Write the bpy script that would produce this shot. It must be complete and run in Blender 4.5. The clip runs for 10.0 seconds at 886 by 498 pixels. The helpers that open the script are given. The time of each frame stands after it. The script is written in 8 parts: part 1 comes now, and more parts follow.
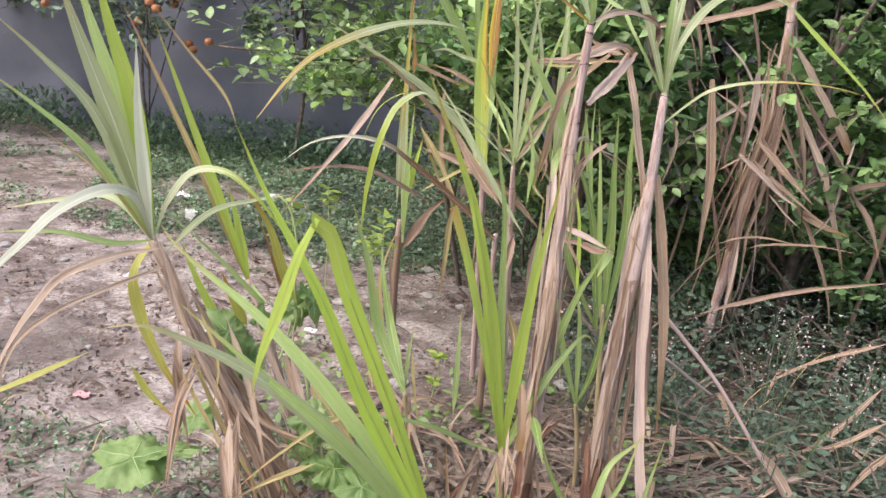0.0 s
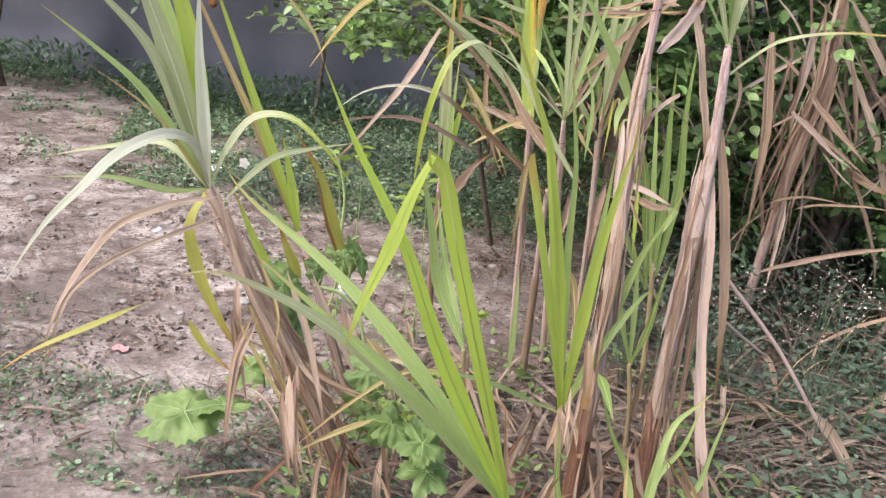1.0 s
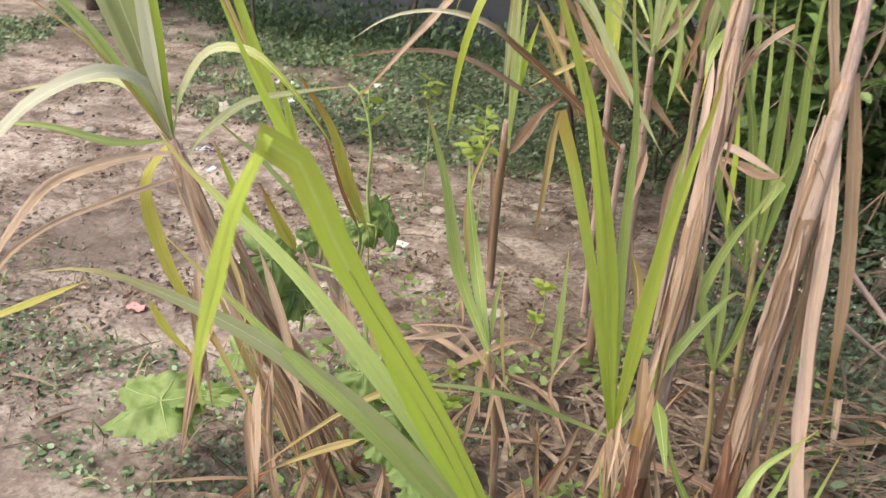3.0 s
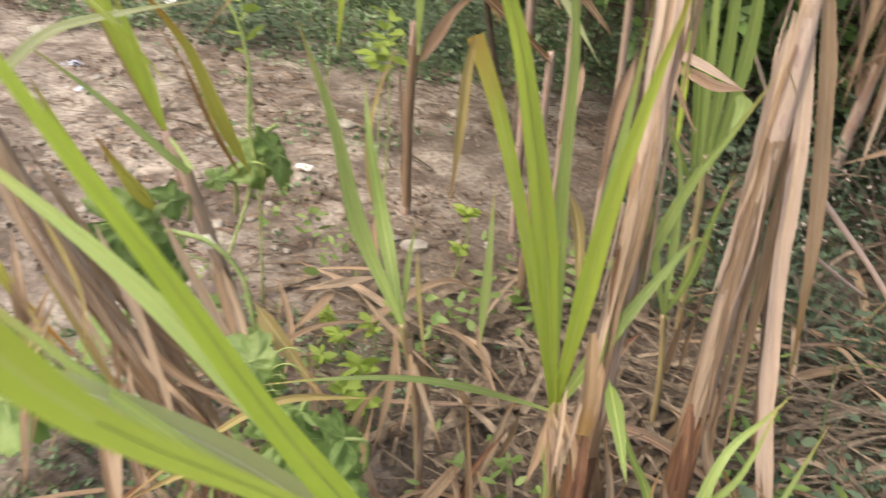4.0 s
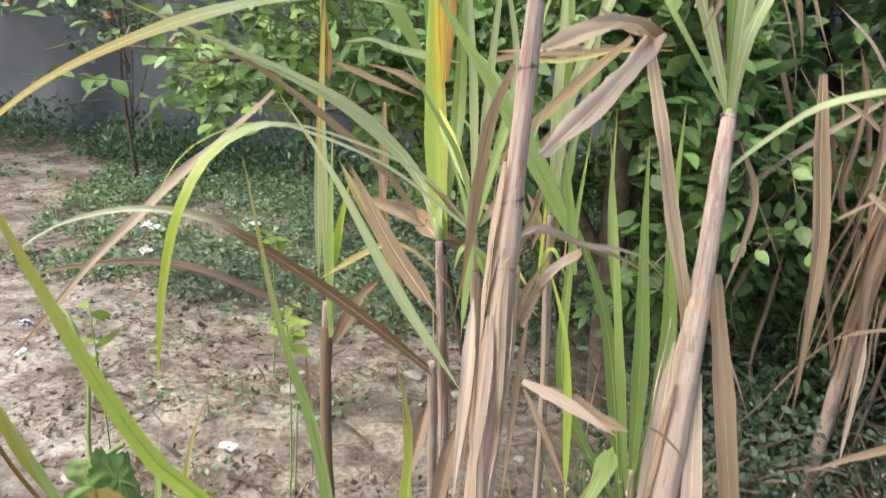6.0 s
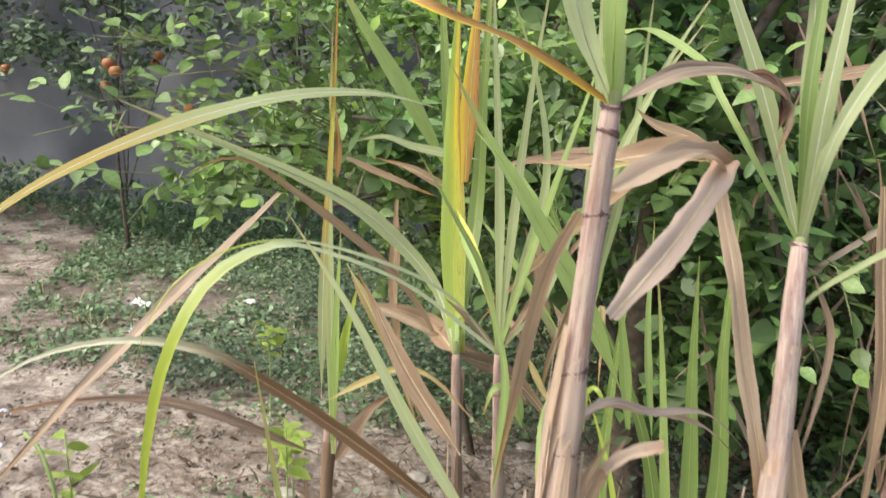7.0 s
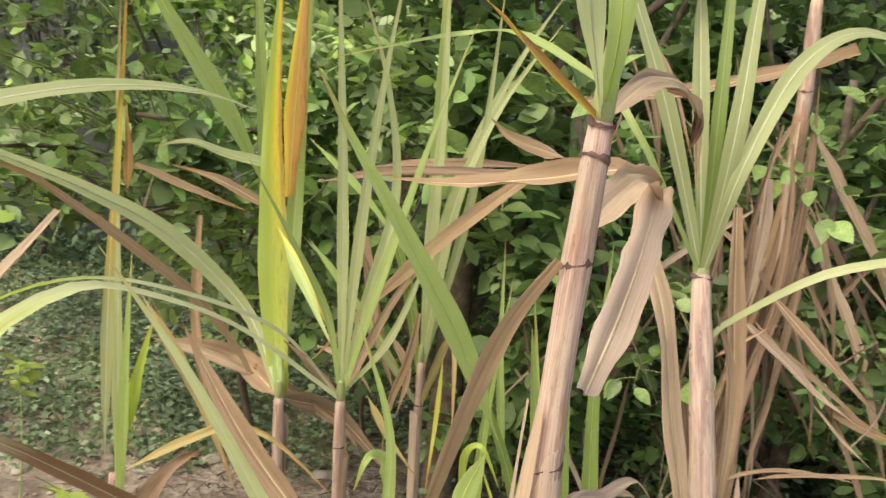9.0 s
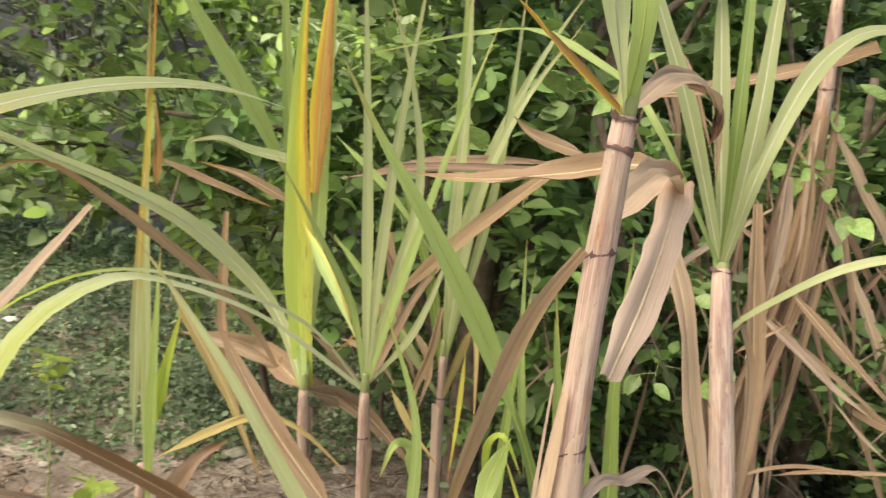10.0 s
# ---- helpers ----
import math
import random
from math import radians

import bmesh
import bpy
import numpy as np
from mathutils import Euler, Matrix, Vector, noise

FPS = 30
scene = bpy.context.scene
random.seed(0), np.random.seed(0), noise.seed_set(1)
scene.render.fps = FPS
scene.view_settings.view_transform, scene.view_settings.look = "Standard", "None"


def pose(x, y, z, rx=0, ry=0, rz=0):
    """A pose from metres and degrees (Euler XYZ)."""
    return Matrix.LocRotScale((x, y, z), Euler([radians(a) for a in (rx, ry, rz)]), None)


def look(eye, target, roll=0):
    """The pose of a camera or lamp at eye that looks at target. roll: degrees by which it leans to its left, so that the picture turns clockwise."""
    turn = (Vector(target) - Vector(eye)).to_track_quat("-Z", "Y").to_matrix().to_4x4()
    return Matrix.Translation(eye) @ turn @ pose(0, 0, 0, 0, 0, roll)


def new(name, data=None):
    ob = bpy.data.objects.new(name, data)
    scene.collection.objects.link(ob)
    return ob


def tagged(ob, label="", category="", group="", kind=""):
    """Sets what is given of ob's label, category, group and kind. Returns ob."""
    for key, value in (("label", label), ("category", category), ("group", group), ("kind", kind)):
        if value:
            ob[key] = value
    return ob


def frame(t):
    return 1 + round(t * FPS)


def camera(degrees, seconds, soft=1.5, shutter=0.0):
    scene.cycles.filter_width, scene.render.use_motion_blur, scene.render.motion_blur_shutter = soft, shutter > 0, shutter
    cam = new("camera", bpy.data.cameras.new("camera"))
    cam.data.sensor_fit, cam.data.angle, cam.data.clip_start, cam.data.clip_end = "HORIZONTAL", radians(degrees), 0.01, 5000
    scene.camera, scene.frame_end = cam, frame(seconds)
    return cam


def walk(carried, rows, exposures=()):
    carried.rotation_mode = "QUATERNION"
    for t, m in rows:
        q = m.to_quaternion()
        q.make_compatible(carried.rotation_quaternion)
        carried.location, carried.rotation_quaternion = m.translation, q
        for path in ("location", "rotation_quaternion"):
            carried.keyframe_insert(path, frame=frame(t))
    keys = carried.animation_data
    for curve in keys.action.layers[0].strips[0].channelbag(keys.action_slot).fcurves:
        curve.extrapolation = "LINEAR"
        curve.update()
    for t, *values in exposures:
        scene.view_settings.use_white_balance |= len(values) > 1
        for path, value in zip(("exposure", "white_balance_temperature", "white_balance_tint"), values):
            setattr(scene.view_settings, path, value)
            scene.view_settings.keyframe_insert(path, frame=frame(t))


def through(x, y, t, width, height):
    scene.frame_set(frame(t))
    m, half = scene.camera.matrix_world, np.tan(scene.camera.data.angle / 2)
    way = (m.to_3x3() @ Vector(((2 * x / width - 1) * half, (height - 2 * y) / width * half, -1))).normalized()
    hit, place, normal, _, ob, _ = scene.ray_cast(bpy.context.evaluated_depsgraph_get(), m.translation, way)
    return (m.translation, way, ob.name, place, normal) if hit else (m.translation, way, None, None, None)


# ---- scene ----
cam = camera(54.9, 10.0, soft=1.35, shutter=0.45)
PATH = [
    (0.0, (0.551, 0.579, 1.432), (0.239, 2.705, 0.796), 5.5),
    (0.5, (0.47, 0.599, 1.404), (0.166, 2.714, 0.729), 6.1),
    (1.0, (0.404, 0.603, 1.372), (0.099, 2.7, 0.648), 6.2),
    (1.5, (0.403, 0.614, 1.361), (0.114, 2.714, 0.637), 5.8),
    (2.0, (0.419, 0.707, 1.38), (0.124, 2.782, 0.589), 5.8),
    (2.2, (0.43, 0.783, 1.374), (0.093, 2.849, 0.579), 6.3),
    (3.3, (0.523, 1.202, 1.31), (-0.094, 3.118, 0.329), 5.0),
    (3.5, (0.513, 1.257, 1.307), (-0.104, 3.154, 0.287), 4.9),
    (4.0, (0.45, 1.443, 1.277), (0.115, 3.329, 0.116), 5.1),
    (4.5, (0.472, 1.514, 1.273), (0.24, 3.398, 0.083), 4.7),
    (5.0, (0.6, 1.658, 1.307), (0.262, 3.61, 0.262), 2.7),
    (5.5, (0.682, 1.755, 1.337), (0.226, 3.763, 0.457), 1.1),
    (6.0, (0.692, 1.818, 1.394), (0.16, 3.882, 0.707), 2.8),
    (6.2, (0.684, 1.833, 1.408), (0.152, 3.904, 0.74), 3.4),
    (7.3, (0.561, 2.037, 1.452), (0.043, 4.159, 0.95), 3.1),
    (7.5, (0.547, 2.061, 1.448), (0.081, 4.194, 0.95), 3.0),
    (8.0, (0.495, 2.116, 1.438), (0.212, 4.281, 0.939), 3.7),
    (8.5, (0.456, 2.154, 1.431), (0.346, 4.336, 0.933), 4.9),
    (9.0, (0.418, 2.177, 1.427), (0.52, 4.364, 0.949), 6.8),
    (9.5, (0.39, 2.183, 1.42), (0.585, 4.365, 0.954), 7.3),
    (10.0, (0.41, 2.153, 1.424), (0.466, 4.339, 0.94), 6.7),
]
# the clip's own white balance drifts on the way: seconds, stops, kelvin, tint
BALANCE = [(0.0, 0.07, 6000, 16), (2.2, 0.05, 6350, 14), (3.4, -0.06, 6950, 9), (4.6, 0.0, 7000, 7), (5.5, 0.05, 6300, 3), (6.2, 0.07, 6250, 3), (7.4, 0.04, 6600, 5), (8.5, 0.0, 7300, 4), (10.0, 0.0, 7500, 4)]
walk(cam, [(t, look(eye, target, roll)) for t, eye, target, roll in PATH], BALANCE)

# ---- light ----
world = bpy.data.worlds.new("World")
scene.world = world
world.use_nodes = True
wn = world.node_tree.nodes
wl = world.node_tree.links
sky = wn.new("ShaderNodeTexSky")
sky.sky_type = "NISHITA"
sky.sun_disc = False
sky.sun_elevation = radians(52)
sky.sun_rotation = radians(-125)
sky.air_density = 1.0
sky.dust_density = 6.0
sky.ozone_density = 0.6
wn["Background"].inputs["Strength"].default_value = 0.295
wl.new(sky.outputs["Color"], wn["Background"].inputs["Color"])
sun = new("sun", bpy.data.lights.new("sun", "SUN"))
sun.data.energy = 0.95
sun.data.angle = radians(50)
sun.data.color = (1.0, 0.97, 0.92)
sun.matrix_world = look((-2.2, -2.0, 6.0), (0, 0.4, 0))


# ---- materials ----
def nodes_of(name):
    m = bpy.data.materials.new(name)
    m.use_nodes = True
    nt = m.node_tree
    return m, nt, nt.nodes["Principled BSDF"], nt.nodes["Material Output"]


def ramp(nt, stops):
    r = nt.nodes.new("ShaderNodeValToRGB")
    while len(r.color_ramp.elements) < len(stops):
        r.color_ramp.elements.new(0.5)
    for e, (p, c) in zip(r.color_ramp.elements, stops):
        e.position, e.color = p, (*c, 1) if len(c) == 3 else c
    return r


def noise_tex(nt, scale, detail=4.0, rough=0.6, vec=None, stretch=None):
    n = nt.nodes.new("ShaderNodeTexNoise")
    n.inputs["Scale"].default_value, n.inputs["Detail"].default_value, n.inputs["Roughness"].default_value = scale, detail, rough
    if vec is not None:
        if stretch is not None:
            mp = nt.nodes.new("ShaderNodeMapping")
            mp.inputs["Scale"].default_value = stretch
            nt.links.new(vec, mp.inputs["Vector"])
            vec = mp.outputs["Vector"]
        nt.links.new(vec, n.inputs["Vector"])
    return n


def mix(nt, fac, a, b, kind="MIX"):
    x = nt.nodes.new("ShaderNodeMix")
    x.data_type, x.blend_type = "RGBA", kind
    for sock, val in ((x.inputs[0], fac), (x.inputs[6], a), (x.inputs[7], b)):
        if isinstance(val, (int, float)):
            sock.default_value = val
        elif isinstance(val, tuple):
            sock.default_value = (*val, 1)
        else:
            nt.links.new(val, sock)
    return x.outputs[2]


def blade_material(name, light, dark, rib, tip, tip_from=0.75, spots=0.2, rough=0.40, through=0.38, spot_colour=(0.28, 0.13, 0.05), streak=0.2, grit=0.0):
    """A grass blade: streaks along it, a pale midrib, a tip that dries, blotches. UV x runs across, y along in metres; the second UV map's y runs 0 to 1."""
    m, nt, b, out = nodes_of(name)
    L = nt.links
    uv = nt.nodes.new("ShaderNodeUVMap")
    uv.uv_map = "across"
    uv2 = nt.nodes.new("ShaderNodeUVMap")
    uv2.uv_map = "along"
    info = nt.nodes.new("ShaderNodeObjectInfo")
    shift = nt.nodes.new("ShaderNodeVectorMath")
    shift.operation = "MULTIPLY_ADD"
    shift.inputs[1].default_value = (1, 1, 1)
    off = nt.nodes.new("ShaderNodeCombineXYZ")
    mul = nt.nodes.new("ShaderNodeMath")
    mul.operation = "MULTIPLY"
    mul.inputs[1].default_value = 37.0
    L.new(info.outputs["Random"], mul.inputs[0])
    L.new(mul.outputs[0], off.inputs[2])
    L.new(uv.outputs["UV"], shift.inputs[0])
    L.new(off.outputs[0], shift.inputs[2])
    vec = shift.outputs[0]
    fine = noise_tex(nt, 1.0, 3, 0.65, vec, (40, 1.2, 1))
    band = noise_tex(nt, 1.0, 2, 0.5, vec, (6, 1.1, 1))
    broad = noise_tex(nt, 1.0, 3, 0.6, vec, (1.6, 9, 1))
    blot = noise_tex(nt, 1.0, 6, 0.7, vec, (5, 9, 1))
    c = mix(nt, ramp_out(nt, fine.outputs["Fac"], 0.2, 0.9), light, dark)
    c = mix(nt, scaled(nt, ramp_out(nt, band.outputs["Fac"], 0.42, 0.75), streak), c, tuple(q * 0.62 for q in dark))
    var = nt.nodes.new("ShaderNodeHueSaturation")
    rnd = nt.nodes.new("ShaderNodeMapRange")
    rnd.inputs[3].default_value, rnd.inputs[4].default_value = 0.82, 1.15
    L.new(info.outputs["Random"], rnd.inputs[0])
    L.new(rnd.outputs[0], var.inputs["Value"])
    L.new(c, var.inputs["Color"])
    c = mix(nt, scaled(nt, ramp_out(nt, broad.outputs["Fac"], 0.45, 0.75), 0.55), var.outputs["Color"], dark)
    sep = nt.nodes.new("ShaderNodeSeparateXYZ")
    L.new(uv2.outputs["UV"], sep.inputs[0])
    # midrib: a narrow pale line down the middle
    mid = nt.nodes.new("ShaderNodeMath")
    mid.operation = "SUBTRACT"
    L.new(sep.outputs[0], mid.inputs[0])
    mid.inputs[1].default_value = 0.5
    ab = nt.nodes.new("ShaderNodeMath")
    ab.operation = "ABSOLUTE"
    L.new(mid.outputs[0], ab.inputs[0])
    ribm = ramp(nt, [(0.0, (1, 1, 1)), (0.025, (0.8, 0.8, 0.8)), (0.06, (0, 0, 0))])
    L.new(ab.outputs[0], ribm.inputs[0])
    c = mix(nt, scaled(nt, ribm.outputs["Color"], 0.55), c, rib)
    # drying tip, uneven
    add = nt.nodes.new("ShaderNodeMath")
    add.operation = "MULTIPLY_ADD"
    L.new(blot.outputs["Fac"], add.inputs[0])
    add.inputs[1].default_value = 0.3
    L.new(sep.outputs[1], add.inputs[2])
    c = mix(nt, ramp_out(nt, add.outputs[0], tip_from + 0.08, tip_from + 0.3), c, tip)
    if spots:
        c = mix(nt, scaled(nt, ramp_out(nt, blot.outputs["Fac"], 0.6, 0.72), spots), c, spot_colour)
    if grit:
        thread = noise_tex(nt, 1.0, 4, 0.7, vec, (34, 4.5, 1))
        speck = noise_tex(nt, 1.0, 4, 0.75, vec, (16, 42, 1))
        c = mix(nt, scaled(nt, ramp_out(nt, thread.outputs["Fac"], 0.53, 0.66), grit), c, spot_colour)
        c = mix(nt, scaled(nt, ramp_out(nt, thread.outputs["Fac"], 0.44, 0.34), grit * 0.55), c, rib)
        c = mix(nt, scaled(nt, ramp_out(nt, speck.outputs["Fac"], 0.60, 0.70), grit), c, tuple(q * 0.7 for q in spot_colour))
    L.new(c, b.inputs["Base Color"])
    b.inputs["Roughness"].default_value = rough
    b.inputs["Specular IOR Level"].default_value = 0.2 if grit else 0.5
    bump = nt.nodes.new("ShaderNodeBump")
    bump.inputs["Strength"].default_value, bump.inputs["Distance"].default_value = 0.3, 0.0012
    L.new(fine.outputs["Fac"], bump.inputs["Height"])
    L.new(bump.outputs[0], b.inputs["Normal"])
    tr = nt.nodes.new("ShaderNodeBsdfTranslucent")
    L.new(c, tr.inputs["Color"])
    ms = nt.nodes.new("ShaderNodeMixShader")
    ms.inputs[0].default_value = through
    L.new(b.outputs[0], ms.inputs[1])
    L.new(tr.outputs[0], ms.inputs[2])
    L.new(ms.outputs[0], out.inputs["Surface"])
    return m


def striped_material(name, bands, spot_colour, spots, foot=None):
    """A dying blade in lengthwise bands, each colour held across a part of its width, with ragged rims and brown flecks."""
    m = blade_material(name, bands[0][1], bands[0][1], bands[0][1], bands[-1][1], 2.0, 0.0, 0.5, 0.3)
    nt = m.node_tree
    L = nt.links
    b = nt.nodes["Principled BSDF"]
    base = b.inputs["Base Color"].links[0].from_socket
    uv = nt.nodes.new("ShaderNodeUVMap")
    uv.uv_map = "along"
    across = nt.nodes.new("ShaderNodeUVMap")
    across.uv_map = "across"
    sep = nt.nodes.new("ShaderNodeSeparateXYZ")
    L.new(uv.outputs["UV"], sep.inputs[0])
    wob = noise_tex(nt, 1.0, 4, 0.6, across.outputs["UV"], (3, 9, 1))
    add = nt.nodes.new("ShaderNodeMath")
    add.operation = "MULTIPLY_ADD"
    L.new(wob.outputs["Fac"], add.inputs[0])
    add.inputs[1].default_value = 0.22
    L.new(sep.outputs[0], add.inputs[2])
    r = ramp(nt, [(min(1.0, p + 0.11), c) for p, c in bands])
    L.new(add.outputs[0], r.inputs[0])
    c = mix(nt, 0.86, base, r.outputs["Color"])
    if foot:
        up = nt.nodes.new("ShaderNodeMath")
        up.operation = "MULTIPLY_ADD"
        L.new(wob.outputs["Fac"], up.inputs[0])
        up.inputs[1].default_value = 0.3
        L.new(sep.outputs[1], up.inputs[2])
        c = mix(nt, scaled(nt, ramp_out(nt, up.outputs[0], 0.72, 0.46), 0.8), c, foot)
    fleck = noise_tex(nt, 1.0, 5, 0.7, across.outputs["UV"], (16, 26, 1))
    side = ramp_out(nt, add.outputs[0], 0.55, 0.85)
    amount = nt.nodes.new("ShaderNodeMath")
    amount.operation = "MULTIPLY"
    L.new(scaled(nt, ramp_out(nt, fleck.outputs["Fac"], 0.54, 0.64), spots), amount.inputs[0])
    L.new(side, amount.inputs[1])
    c = mix(nt, amount.outputs[0], c, spot_colour)
    L.new(c, b.inputs["Base Color"])
    for n in nt.nodes:
        if n.bl_idname == "ShaderNodeBsdfTranslucent":
            L.new(c, n.inputs["Color"])
    return m


def ramp_out(nt, sock, lo, hi):
    r = nt.nodes.new("ShaderNodeMapRange")
    r.inputs[1].default_value, r.inputs[2].default_value = lo, hi
    nt.links.new(sock, r.inputs[0])
    return r.outputs[0]


def scaled(nt, sock, k):
    r = nt.nodes.new("ShaderNodeMath")
    r.operation = "MULTIPLY"
    r.inputs[1].default_value = k
    nt.links.new(sock, r.inputs[0])
    return r.outputs[0]


def rough_material(name, colours, scale, rough=0.85, bump=0.3, dist=0.003, spread=(0.3, 0.5, 0.7), stretch=None, island=0.0, through=0.0, second=None, by_object=False):
    """A matt natural surface: two scales of noise on object coordinates, colour by piece."""
    m, nt, b, out = nodes_of(name)
    L = nt.links
    tc = nt.nodes.new("ShaderNodeTexCoord")
    n = noise_tex(nt, scale, 6, 0.65, tc.outputs["Object"], stretch or (1, 1, 1))
    n2 = noise_tex(nt, scale * 0.17, 3, 0.6, tc.outputs["Object"])
    r = ramp(nt, list(zip(spread, colours)))
    L.new(n.outputs["Fac"], r.inputs[0])
    c = mix(nt, scaled(nt, ramp_out(nt, n2.outputs["Fac"], 0.4, 0.7), 0.5), r.outputs["Color"], colours[0])
    if by_object:
        oi = nt.nodes.new("ShaderNodeObjectInfo")
        hs = nt.nodes.new("ShaderNodeHueSaturation")
        v = nt.nodes.new("ShaderNodeMapRange")
        v.inputs[3].default_value, v.inputs[4].default_value = 0.5, 1.2
        L.new(oi.outputs["Random"], v.inputs[0])
        L.new(v.outputs[0], hs.inputs["Value"])
        L.new(c, hs.inputs["Color"])
        c = hs.outputs["Color"]
    if island:
        g = nt.nodes.new("ShaderNodeNewGeometry")
        hs = nt.nodes.new("ShaderNodeHueSaturation")
        v = nt.nodes.new("ShaderNodeMapRange")
        v.inputs[3].default_value, v.inputs[4].default_value = 1 - island, 1 + island
        L.new(g.outputs["Random Per Island"], v.inputs[0])
        L.new(v.outputs[0], hs.inputs["Value"])
        if second:
            c = mix(nt, ramp_out(nt, g.outputs["Random Per Island"], 0.72, 0.78), c, second)
        L.new(c, hs.inputs["Color"])
        c = hs.outputs["Color"]
    L.new(c, b.inputs["Base Color"])
    b.inputs["Roughness"].default_value = rough
    bp = nt.nodes.new("ShaderNodeBump")
    bp.inputs["Strength"].default_value, bp.inputs["Distance"].default_value = bump, dist
    L.new(n.outputs["Fac"], bp.inputs["Height"])
    L.new(bp.outputs[0], b.inputs["Normal"])
    if through:
        tr = nt.nodes.new("ShaderNodeBsdfTranslucent")
        L.new(c, tr.inputs["Color"])
        ms = nt.nodes.new("ShaderNodeMixShader")
        ms.inputs[0].default_value = through
        L.new(b.outputs[0], ms.inputs[1])
        L.new(tr.outputs[0], ms.inputs[2])
        L.new(ms.outputs[0], out.inputs["Surface"])
    return m


